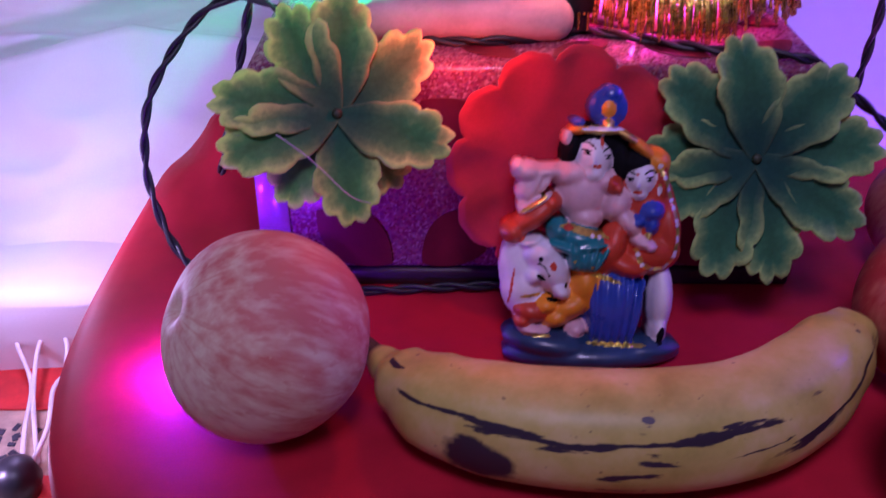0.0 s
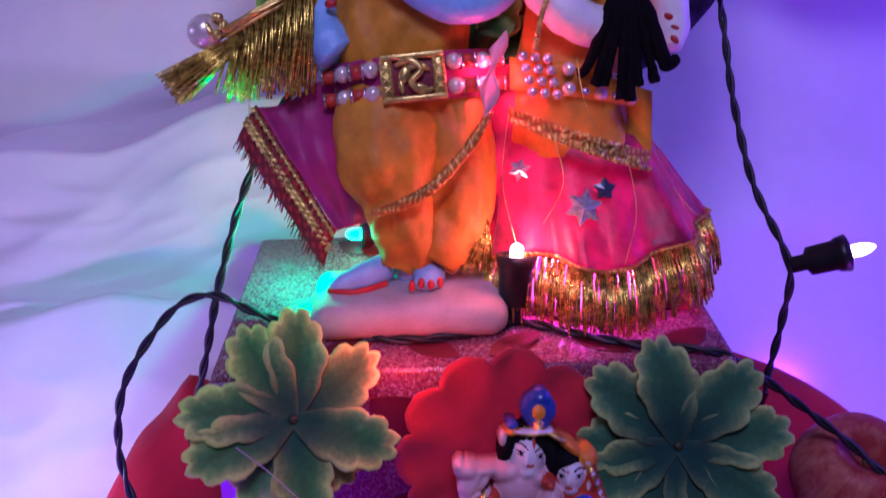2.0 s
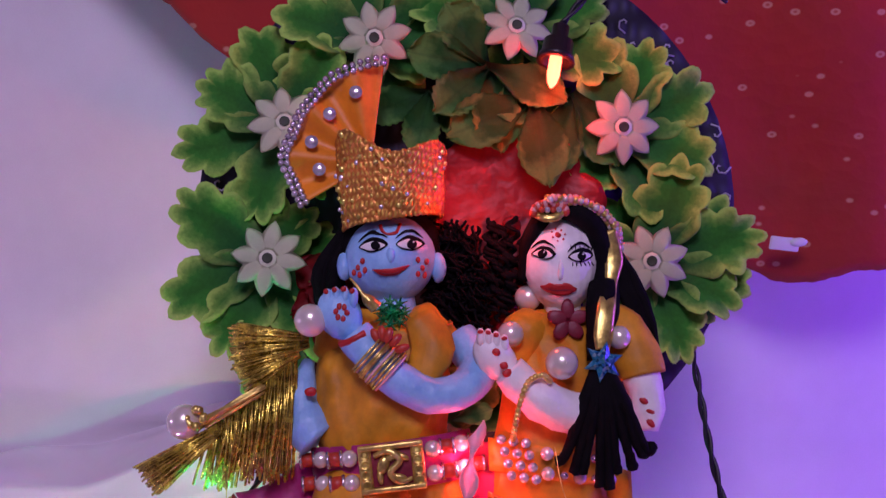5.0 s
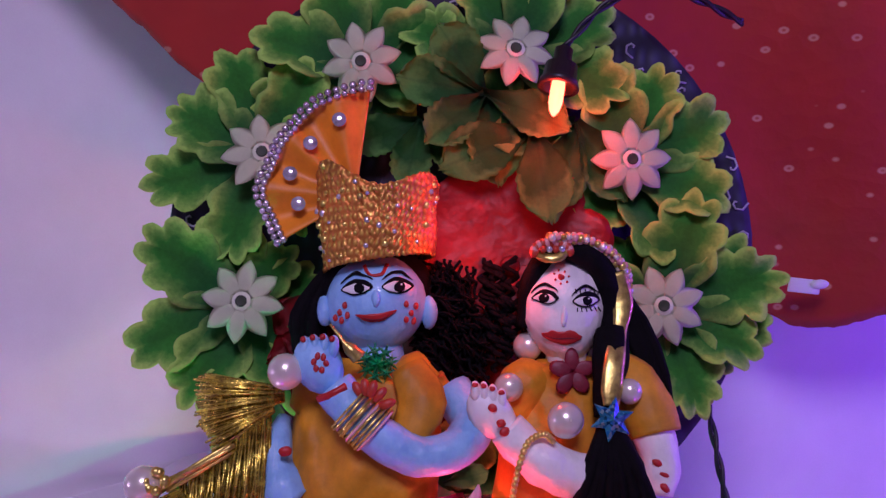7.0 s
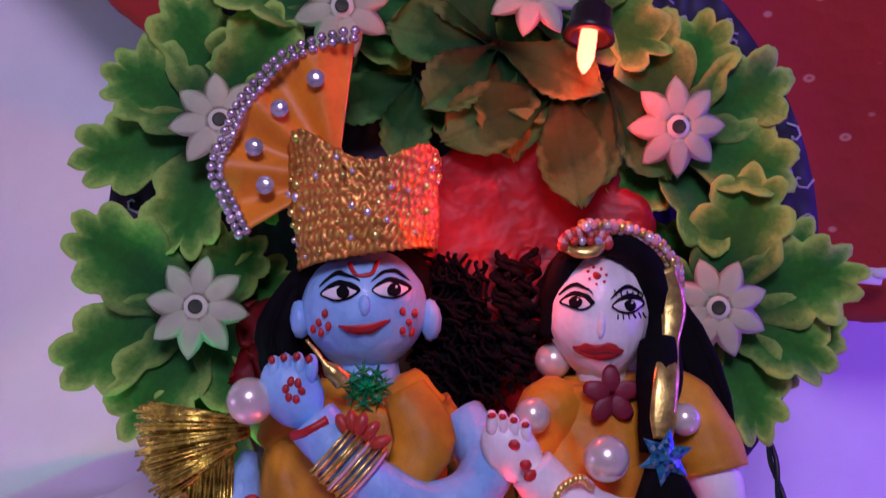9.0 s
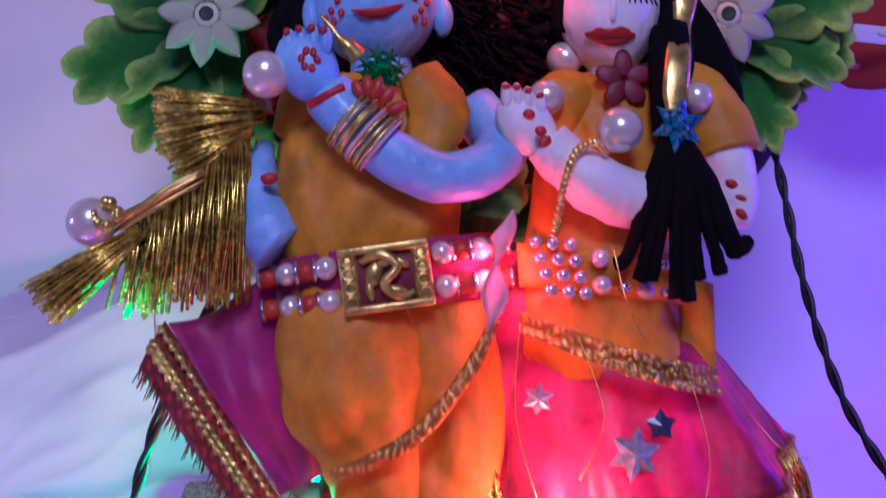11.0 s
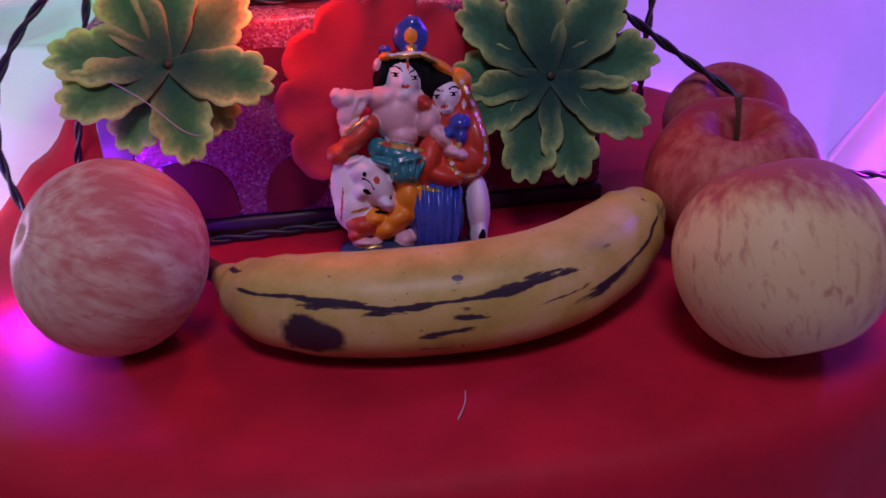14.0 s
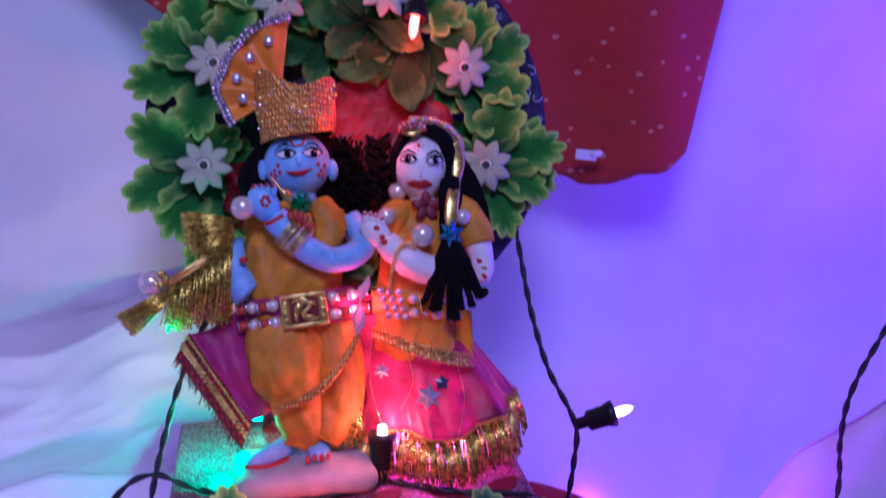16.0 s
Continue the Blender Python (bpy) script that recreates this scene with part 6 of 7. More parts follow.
for v in bm.verts:
    v.co += Vector((1, 1, 1)) * (0.0006 * noise.noise(v.co * 120) + 0.0004 * noise.noise(v.co * 300))
lady = tagged(link("white_doll", bm, W_MATS), "white-faced clay doll in a mustard blouse and pink skirt", "doll")
lady.matrix_world = DF

# ---- what the dolls wear, thing by thing ----


def worn(name, label, category, group=""):
    return thing(name, DF, label, category, group)


def pearl(c, r, group="pearls on the dolls"):
    bm = bmesh.new()
    ball(bm, (0, 0, 0), r, seg=22)
    ob = tagged(link("pearl", bm, PEARL), "large round cream pearl bead on the dolls", "bead", group)
    ob.matrix_world = DF @ Matrix.Translation(c)


for c, r in (((-0.0223, -0.0195, 0.1873), 0.0080), ((0.0975, -0.020, 0.1625), 0.0080), ((0.0868, 0.0150, 0.1958), 0.0070), ((0.1275, -0.0125, 0.1738), 0.0058), ((0.0748, -0.0075, 0.1772), 0.0066)):
    pearl(c, r)
pearl((-0.0845, -0.012, 0.1410), 0.0085)

# gold turban with its plume
turban = worn("turban", "woven gold turban with sequins on the blue doll", "hat")
bm = bmesh.new()


def turban_wall(u, v):
    a = 2 * math.pi * v
    r = 0.0245 + 0.0030 * u + 0.0006 * math.sin(5 * a + 7 * u) + 0.00055 * math.sin(46 * a) * math.sin(math.pi * 15 * u) + 0.0003 * math.sin(23 * a + 40 * u)
    top = 0.031 + 0.019 * max(0.0, math.cos(a - 3.65)) ** 3 + 0.007 * max(0.0, math.cos(a - 5.75)) ** 4
    return (0.0180 + r * math.cos(a), 0.012 + r * 0.90 * math.sin(a), 0.2365 + 0.003 * math.cos(a) + u * top)


cloth(bm, 44, 276, turban_wall, thick=0.0012)
part("band", bm, GOLD_WOVEN, turban, "gold woven band")
bm = bmesh.new()
ball(bm, (0.0180, 0.012, 0.262), (0.0235, 0.0210, 0.006), seg=20)
part("crown_top", bm, GOLD_WOVEN, turban)
rnd = random.Random(3)
for row in range(9):
    for q in range(11):
        u = 0.08 + 0.085 * q + rnd.uniform(-0.02, 0.02)
        a = 2.75 + 0.33 * row + 0.095 * q + rnd.uniform(-0.03, 0.03)
        if not 3.2 < a < 6.2 or rnd.random() < 0.5:
            continue
        x, y, z = turban_wall(u, a / (2 * math.pi))
        bm = bmesh.new()
        size = rnd.uniform(0.0008, 0.0017)
        ball(bm, (x + 0.0016 * math.cos(a), y + 0.0016 * math.sin(a), z), (size, 0.0007, size), seg=8)
        part("sequin", bm, GOLD if (row + q) % 3 else CRYSTAL, turban)
plume = worn("plume", "orange pleated fan plume edged with silver beads", "hat ornament")
PIV = Vector((0.008, 0.010, 0.268))
bm = bmesh.new()


def fan_at(t):
    """Rim of the fan, t from its upright end to its low end."""
    a = radians(81 + 130 * t)
    r = 0.0520 - 0.0125 * t + 0.003 * math.exp(-((t - 0.72) / 0.11) ** 2) - 0.0036 * math.sin(math.pi * t) ** 1.5 - 0.0010 * abs(math.sin(4 * math.pi * t))
    return Vector((PIV.x + r * math.cos(a), PIV.y - 0.004, PIV.z + r * math.sin(a)))


def fan(u, v):
    p = PIV.lerp(fan_at(v), 0.12 + 0.88 * u)
    return (p.x, p.y + 0.0036 * u * math.cos(v * 3.5 * 2 * math.pi), p.z)


cloth(bm, 10, 60, fan, thick=0.0008)
part("fan", bm, ORANGE_SATIN, plume, "orange satin pleats")
for k in range(30):
    for row in (0, 1):
        p = fan_at(k / 29) + (fan_at(k / 29) - PIV).normalized() * (0.0016 * (1 - 2 * row) + 0.001)
        bm = bmesh.new()
        ball(bm, (p.x, p.y - 0.003 - 0.0006 * ((k + row) % 2), p.z), 0.00185 + 0.00015 * math.sin(k * 3.1 + row), seg=8)
        part("bead", bm, SILVER, plume)
for t, out in ((0.15, 0.76), (0.37, 0.745), (0.61, 0.77), (0.82, 0.65)):
    p = PIV.lerp(fan_at(t), out)
    bm = bmesh.new()
    lathe(bm, [(0.0005, 0.0), (0.0034, 0.0), (0.0034, 0.0010), (0.0027, 0.0008), (0.0024, 0.0012), (0.0012, 0.0015), (0.0003, 0.0015)], 14, Matrix.Translation((p.x, p.y - 0.004, p.z)) @ pose(0, 0, 0, 90, 0, 0))
    part("stone", bm, CRYSTAL, plume, "clear round stone")

# belt of the blue doll
belt = worn("pearl_belt", "belt of two pearl rows with a square gold buckle", "belt")
BELT_R = pose(0, 0, 0, 0, -4.5, 0)
BC = Vector((0.0145, -0.0195, 0.1165))


def belt_at(x, z):
    """A place on the belt: x along, z across, wrapped round the waist."""
    q = BELT_R @ Vector((x, 0.010 * (x / 0.034) ** 2 * 1.4, z))
    return BC + q


bm = bmesh.new()
cloth(bm, 24, 4, lambda u, v: belt_at(-0.040 + 0.080 * u, -0.0115 + 0.023 * v) + Vector((0, 0.0035, 0)), thick=0.001)
part("band", bm, MAGENTA, belt, "magenta band")
bm = bmesh.new()
for dz in (-0.0100, 0.0100):
    block(bm, belt_at(0, dz), (0.031, 0.004, 0.0028), 0.0008, BELT_R)
for dx in (-0.0125, 0.0125):
    block(bm, belt_at(dx, 0), (0.0062, 0.0042, 0.0225), 0.0010, BELT_R)
    for k in range(4):
        q = belt_at(dx, -0.0072 + 0.0048 * k)
        lathe(bm, [(0.0026, 0.0), (0.0026, 0.0014), (0.0019, 0.0019), (0.0014, 0.0006), (0.0002, 0.0003)], 14, Matrix.Translation(q + Vector((0, -0.0016, 0))) @ pose(0, 0, 0, 90, 0, 0))
tube(bm, [belt_at(-0.008, 0.006) + Vector((0, -0.001, 0)), belt_at(-0.001, 0.008) + Vector((0, -0.0015, 0)), belt_at(0.004, 0.003) + Vector((0, -0.002, 0)), belt_at(-0.001, -0.002) + Vector((0, -0.002, 0)), belt_at(0.003, -0.007) + Vector((0, -0.0015, 0)), belt_at(0.009, -0.006) + Vector((0, -0.001, 0))], [0.0012, 0.0018, 0.0017, 0.0017, 0.0016, 0.0010], 8, smooth_steps=5)
for x, z, rx, rz, turn in ((-0.004, 0.0015, 0.0030, 0.0046, 20), (0.0005, 0.0052, 0.0048, 0.0018, -25), (0.0055, 0.0045, 0.0036, 0.0015, 30), (0.002, -0.0045, 0.0050, 0.0016, 10), (-0.006, -0.0040, 0.0016, 0.0036, -10)):
    ball(bm, belt_at(x, z) + Vector((0, -0.0005, 0)), (rx, 0.0014, rz), 0, 10, rot=pose(0, 0, 0, 0, turn, 0))
part("buckle", bm, GOLD, belt, "square openwork gold buckle")
bm = bmesh.new()
block(bm, belt_at(0, 0) + Vector((0, 0.0018, 0)), (0.022, 0.001, 0.018), 0.0003, BELT_R)
part("buckle_back", bm, MAROON, belt)
for sx in (-1, 1):
    for dz in (-0.0058, 0.0058):
        for k in range(4):
            x = sx * (0.0200 + 0.0072 * k)
            bm = bmesh.new()
            if k % 2 == 0:
                ball(bm, belt_at(x, dz), 0.0041, seg=14)
                part("pearl_bead", bm, PEARL, belt)
            else:
                m = Matrix.Translation(belt_at(x, dz)) @ BELT_R @ pose(0, 0, 0, 0, 90, 0)
                lathe(bm, [(0.0012, -0.0030), (0.0034, -0.0026), (0.0036, 0.0), (0.0034, 0.0026), (0.0012, 0.0030)], 12, m)
                part("red_bead", bm, ST_RED, belt)
                for e in (-0.0032, 0.0032):
                    bm = bmesh.new()
                    tube(bm, [m @ Vector((0.0034 * math.cos(a), 0.0034 * math.sin(a), e)) for a in (2 * math.pi * s / 20 for s in range(21))], [0.0007, 0.0011] * 10 + [0.0007], 6, caps=False)
                    part("ring", bm, SILVER, belt)

# belt of the white doll: rhinestones and pearls
belt2 = worn("stone_belt", "belt of clear rhinestones and small pearls on the white doll", "belt")


def belt2_at(x, z):
    return Vector((0.094 + x, -0.0125 + 9.0 * x * x, 0.1135 - 0.16 * x + z))


bm = bmesh.new()
cloth(bm, 20, 4, lambda u, v: belt2_at(-0.032 + 0.062 * u, -0.008 + 0.016 * v) + Vector((0, 0.003, 0)), thick=0.001)
part("band", bm, ORANGE, belt2)
for i in range(3):
    for j in range(4):
        bm = bmesh.new()
        q = belt2_at(-0.026 + 0.0058 * i + 0.0014 * j, 0.0085 - 0.0056 * j)
        lathe(bm, [(0.0010, 0.0), (0.0026, 0.0002), (0.0024, 0.0012), (0.0012, 0.0021), (0.0003, 0.0022)], 10, Matrix.Translation(q) @ pose(0, 0, 0, 90, 0, 0))
        part("stone", bm, CRYSTAL, belt2, "clear faceted stone")
for k in range(5):
    for dz in (-0.0048, 0.0048):
        bm = bmesh.new()
        ball(bm, belt2_at(-0.0045 + 0.0078 * k, dz), 0.0034 if k % 2 == 0 else 0.0022, seg=12)
        part("pearl_bead", bm, PEARL if k % 2 == 0 else SILVER, belt2)

# crown of beads
crown = worn("headband", "pink and gold bead band on the white doll", "hair ornament")
CORAL_BEAD = paint("coral_bead", (0.74, 0.34, 0.32), 0.25, vary=0.15, coat=0.6)
for row in range(3):
    for k in range(20):
        t = k / 19
        a = math.pi * (0.66 - 0.68 * t)
        r = 1.0 + 0.075 * (row - 1)
        x, z = 0.1085 + 0.0240 * r * math.cos(a), 0.2275 + 0.0155 * r * math.sin(a) - 0.007 * t
        bm = bmesh.new()
        ball(bm, (x, -0.0115 + 0.014 * t * t + 0.0020 * abs(row - 1), z + 0.0022 * (1 - t)), 0.00175 + 0.0003 * math.sin(k * 5 + row), seg=8)
        part("bead", bm, (CORAL_BEAD, PEARL, GOLD)[(2 * k + row) % 3], crown)
bm = bmesh.new()
tube(bm, [(0.0885, -0.0060, 0.2375), (0.0935, -0.0095, 0.2345), (0.0995, -0.0100, 0.2345), (0.1050, -0.0080, 0.2385)], [0.0012, 0.0022, 0.0022, 0.0012], 8, flat=0.6, smooth_steps=4)
part("brooch", bm, GOLD, crown, "boat-shaped gold brooch")
for k in range(13):
    a = math.pi * k / 12
    bm = bmesh.new()
    ball(bm, (0.0968 - 0.0082 * math.cos(a), -0.0088, 0.2372 + 0.0046 * math.sin(a)), (0.0021, 0.0018, 0.0024), 0, 8)
    part("brooch_petal", bm, CORAL_BEAD if k % 2 else ST_RED, crown)
for k in range(4):
    bm = bmesh.new()
    ball(bm, (0.0925 + 0.0029 * k, -0.0102, 0.2382), 0.0017, seg=8)
    part("brooch_stone", bm, CRYSTAL if k % 2 else ST_RED, crown)
bm = bmesh.new()
tube(bm, [(0.1265, -0.004, 0.2275), (0.1290, -0.003, 0.2140), (0.1262, -0.006, 0.2010), (0.1215, -0.0145, 0.1880), (0.1190, -0.0170, 0.1760), (0.1180, -0.0180, 0.1680)], [0.0044, 0.0050, 0.0034, 0.0048, 0.0050, 0.0036], 10, flat=0.26, smooth_steps=5)
part("ribbon", bm, GOLD, crown, "gold ribbon wound down the hair")

# blue star and the wool tassel
tassel = worn("hair_tassel", "black wool hair tassel tied with a blue glitter star", "hair ornament")
rnd = random.Random(21)
for k in range(9):
    t = k / 8
    ex = 0.0945 + 0.046 * t + rnd.uniform(-0.002, 0.002)
    ez = 0.1000 + 0.020 * abs(t - 0.42) * 2 * (0.7 if t < 0.42 else 1.1) + rnd.uniform(-0.004, 0.008)
    bm = bmesh.new()
    pts = [(0.1165 + 0.003 * (t - 0.5), -0.019, 0.160), (0.1165 + (ex - 0.1165) * 0.42, -0.023, 0.142), (0.1165 + (ex - 0.1165) * 0.82, -0.022, 0.120), (ex, -0.020, ez)]
    tube(bm, pts, [0.0034, 0.0036, 0.0024, 0.0028], 8, smooth_steps=6)
    for v in bm.verts:
        v.co += Vector((1, 1, 1)) * 0.0009 * noise.noise(v.co * 500)
    part("strand", bm, HAIR, tassel)
bm = bmesh.new()


def star_mesh(bm, c, r, points, depth, index=0, inner=0.5):
    rim = []
    for k in range(points * 2):
        a = math.pi * k / points + 0.3
        q = r if k % 2 == 0 else r * inner
        rim.append(bm.verts.new((c[0] + q * math.cos(a), c[1], c[2] + q * math.sin(a))))
    top, low = bm.verts.new((c[0], c[1] - depth, c[2])), bm.verts.new((c[0], c[1] + 0.0012, c[2]))
    n = len(rim)
    for k in range(n):
        bm.faces.new((rim[k], rim[(k + 1) % n], top)).material_index = index
        bm.faces.new((rim[(k + 1) % n], rim[k], low)).material_index = index


star_mesh(bm, (0.1168, -0.0245, 0.1625), 0.0100, 6, 0.0030)
part("star", bm, STAR_BLUE, tassel, "blue glitter star", smooth=False)

# green brooch, bangle, beads
brooch = worn("brooch", "green tinsel brooch on the chest of the blue doll", "brooch")
bm = bmesh.new()
star_mesh(bm, (0.0167, -0.0055, 0.1896), 0.0100, 9, 0.004, inner=0.35)
part("burst", bm, BROOCH, brooch, smooth=False)
for k in range(8):
    bm = bmesh.new()
    q = 0.0058 if k else 0.0
    star_mesh(bm, (0.0168 + q * math.cos(0.9 * k), -0.0080, 0.1896 + q * math.sin(0.9 * k)), 0.0046, 6, 0.003, inner=0.3)
    part("tinsel_star", bm, BROOCH, brooch, smooth=False)
bangle = worn("bangle", "gold and coral bangle on the raised arm", "bangle")
for k in range(13):
    bm = bmesh.new()
    c = Vector((0.0052 + 0.00085 * k, -0.0205, 0.1713 - 0.00085 * k))
    ax = turn_to((0.72, 0.06 * math.sin(k * 2.3), -0.70))
    size = 0.0112 + 0.0004 * math.sin(k * 1.9)
    tube(bm, [c + (ax @ Vector((size * math.cos(a), size * math.sin(a), 0))) for a in (2 * math.pi * s / 24 for s in range(25))], 0.00058, 6, caps=False)
    part("ring", bm, GOLD if k % 5 != 2 else ST_PINK, bangle)
bm = bmesh.new()
for k in range(5):
    ball(bm, (0.0090 + 0.0030 * k, -0.0300 + 0.0012 * abs(k - 2), 0.1795 - 0.0008 * (k - 1) ** 2), (0.0022, 0.0018, 0.0040), seg=10, rot=pose(0, 0, 0, 0, 25 * k - 30, 0))
part("coral", bm, ST_RED, bangle, "red coral drops")
chain = worn("bead_chain", "string of small gold beads between the dolls", "bead string")
pts, _ = curve([Vector(p) for p in ((0.0905, -0.0265, 0.1545), (0.0865, -0.0285, 0.1575), (0.0800, -0.0290, 0.1545), (0.0760, -0.0290, 0.1460), (0.0735, -0.0280, 0.1370), (0.0720, -0.0240, 0.1280))], [0] * 6, 4)
for p in pts:
    bm = bmesh.new()
    ball(bm, p, 0.00155, seg=8)
    part("bead", bm, GOLD, chain)

# sashes
sash = worn("sequin_scarf", "gold sequin sash across the pink skirt", "sash")
bm = bmesh.new()


def sash_shape(u, v):
    x, z = 0.060 + 0.068 * u, 0.0985 - 0.0245 * u - 0.003 * math.sin(u * 3)
    return (x, -0.0245 + 0.004 * math.cos(u * 5) + 8 * (x - 0.094) ** 2 + 0.002 * math.sin(v * 3), z + (v - 0.5) * (0.0065 + 0.003 * u))


cloth(bm, 30, 4, sash_shape, thick=0.001)
part("ribbon", bm, GOLD_WOVEN, sash)
rnd = random.Random(9)
for k in range(70):
    u, v = 0.35 + 0.65 * rnd.random(), rnd.random()
    bm = bmesh.new()
    q = Vector(sash_shape(u, v))
    ball(bm, q + Vector((0, -0.001, 0)), (0.0011, 0.0007, 0.0011), seg=6)
    part("sequin", bm, GOLD, sash)
bm = bmesh.new()
pts = [(0.051, -0.016, 0.100), (0.040, -0.0235, 0.083), (0.024, -0.0275, 0.066), (0.008, -0.0270, 0.057), (-0.007, -0.0225, 0.052)]
tube(bm, pts, [0.0020, 0.0025, 0.0028, 0.0027, 0.0018], 8, flat=0.4, smooth_steps=6)
sash2 = tagged(link("gold_ribbon", bm, GOLD_WOVEN), "thin silver-gold ribbon slanting over the mustard trousers", "ribbon")
sash2.matrix_world = DF
bm = bmesh.new()
cloth(bm, 8, 10, lambda u, v: (0.0510 + 0.0075 * u - 0.006 * v + 0.002 * math.sin(9 * v), -0.020 - 0.003 * math.sin(3 * u + 5 * v), 0.128 - 0.034 * v + 0.009 * u), thick=0.0008)
bow = tagged(link("ribbon_knot", bm, ORGANZA), "sheer white ribbon knot between the two dolls", "ribbon")
bow.matrix_world = DF

# flared pink cloth with a red and gold trim
scarf = worn("scarf", "magenta scarf flaring sideways with a red and gold border", "scarf")
A, B, C, D = Vector((-0.0720, -0.004, 0.0905)), Vector((-0.0625, -0.006, 0.1060)), Vector((-0.0255, -0.012, 0.0440)), Vector((-0.0320, -0.010, 0.0270))


def scarf_field(u, v):
    top = Vector((-0.012, 0.010, 0.122)).lerp(B, u)
    low = Vector((-0.012, 0.008, 0.046)).lerp(C, u)
    p = top.lerp(low, v)
    return p + Vector((0, 0.004 * math.sin(7 * v + 2 * u) + 0.003 * math.sin(9 * u), 0.003 * math.sin(6 * u) * (1 - v)))


bm = bmesh.new()
cloth(bm, 18, 18, scarf_field, thick=0.0006)
part("field", bm, MAGENTA, scarf)
bm = bmesh.new()
cloth(bm, 24, 8, lambda u, v: B.lerp(C, u).lerp(A.lerp(D, u), v) + Vector((0, -0.002 - 0.002 * math.sin(v * math.pi) + 0.0015 * math.sin(12 * u), 0)), thick=0.0010)
part("border", bm, TRIM_RED, scarf, "dark red woven border")
for row, rr in ((0.12, 0.0011), (0.42, 0.0013), (0.55, 0.0013)):
    bm = bmesh.new()
    pts = []
    for s in range(60):
        u = s / 59
        p = B.lerp(C, u).lerp(A.lerp(D, u), row + 0.035 * math.sin(s * 2.1))
        pts.append(p + Vector((0, -0.0055 + 0.0010 * math.cos(s * 2.1), 0)))
    tube(bm, pts, rr, 5)
    part("braid", bm, GOLD, scarf, "gold braid")
rnd = random.Random(17)
bm = bmesh.new()
for k in range(110):
    u = rnd.random()
    p = A.lerp(D, u) + Vector((0, -0.002, 0))
    d = (A.lerp(D, u) - B.lerp(C, u)).normalized()
    e = p + d * rnd.uniform(0.001, 0.006) + Vector((rnd.uniform(-0.001, 0.001), rnd.uniform(-0.002, 0.001), rnd.uniform(-0.002, 0.001)))
    tube(bm, [p - d * 0.002, e], [0.0004, 0.0002], 4)
tagged(part("fringe", bm, TRIM_RED, scarf, "frayed red thread fringe"), kind="stuff")

# star and fringe of the pink skirt
bm = bmesh.new()
star_mesh(bm, (0.0937, -0.0265, 0.0525), 0.0095, 6, 0.0022, inner=0.55)
ob = tagged(link("star_sequin", bm, CRYSTAL, smooth=False), "silver star sequin on the pink skirt", "sequin")
ob.matrix_world = DF
bm = bmesh.new()
star_mesh(bm, (0.1046, -0.0215, 0.0610), 0.0058, 5, 0.0014, inner=0.6)
ob = tagged(link("star_sequin", bm, ST_DARK, smooth=False), "small dark blue star sequin on the pink skirt", "sequin")
ob.matrix_world = DF
bm = bmesh.new()
star_mesh(bm, (0.0650, -0.0100, 0.0710), 0.0060, 6, 0.0016, inner=0.55)
ob = tagged(link("star_sequin", bm, CRYSTAL, smooth=False), "small silver star sequin near the skirt fold", "sequin")
ob.matrix_world = DF
rnd = random.Random(14)
for a, b, c in (((0.092, -0.022, 0.123), (0.094, -0.028, 0.104), (0.100, -0.030, 0.088)), ((0.115, -0.026, 0.074), (0.118, -0.030, 0.050), (0.112, -0.032, 0.026)), ((-0.066, -0.008, 0.098), (-0.064, -0.012, 0.118), (-0.058, -0.012, 0.128)), ((0.060, -0.012, 0.098), (0.056, -0.016, 0.066), (0.062, -0.022, 0.034)), ((0.142, -0.004, 0.060), (0.150, -0.012, 0.048), (0.160, -0.010, 0.044)), ((0.078, -0.020, 0.094), (0.084, -0.028, 0.066), (0.074, -0.030, 0.046))):
    bm = bmesh.new()
    tube(bm, [a, b, c], 0.00022, 4, smooth_steps=6)
    ob = tagged(link("loose_thread", bm, GOLD), "fine loose gold thread hanging on the dolls", "thread", "loose threads")
    ob.matrix_world = DF
bm = bmesh.new()
tube(bm, [(0.0655, 0.2255, 0.0012), (0.0640, 0.2170, 0.0016), (0.0605, 0.2090, 0.0012)], 0.00028, 5, smooth_steps=4)
tagged(link("lint", bm, GREY_CLAY), "tiny pale lint thread on the red cloth", "thread")
bm = bmesh.new()
leaf(bm, Matrix.Translation((0.044, -0.013, 0.137)) @ pose(0, 0, 0, 90, 0, 0) @ pose(0, 0, 0, 0, 0, 12), 0.020, 0.011, 3, seed=4)
ob = tagged(link("small_leaf", bm, LEAF_ROSE), "small green cloth leaf between the dolls", "artificial leaf")
ob.matrix_world = DF
fringe = worn("tinsel_fringe", "gold tinsel fringe along the hem of the pink skirt", "fringe")
rnd = random.Random(2)


def hem_at(v):
    return Vector(skirt(1.0, v))


bm = bmesh.new()
pts = [hem_at(0.5 + 0.62 * s / 90) + Vector((0, -0.001, 0.001)) for s in range(91)]
tube(bm, pts, [0.0009, 0.0013] * 45 + [0.0009], 6)
part("heading", bm, GOLD_WOVEN, fringe, "braided gold heading")
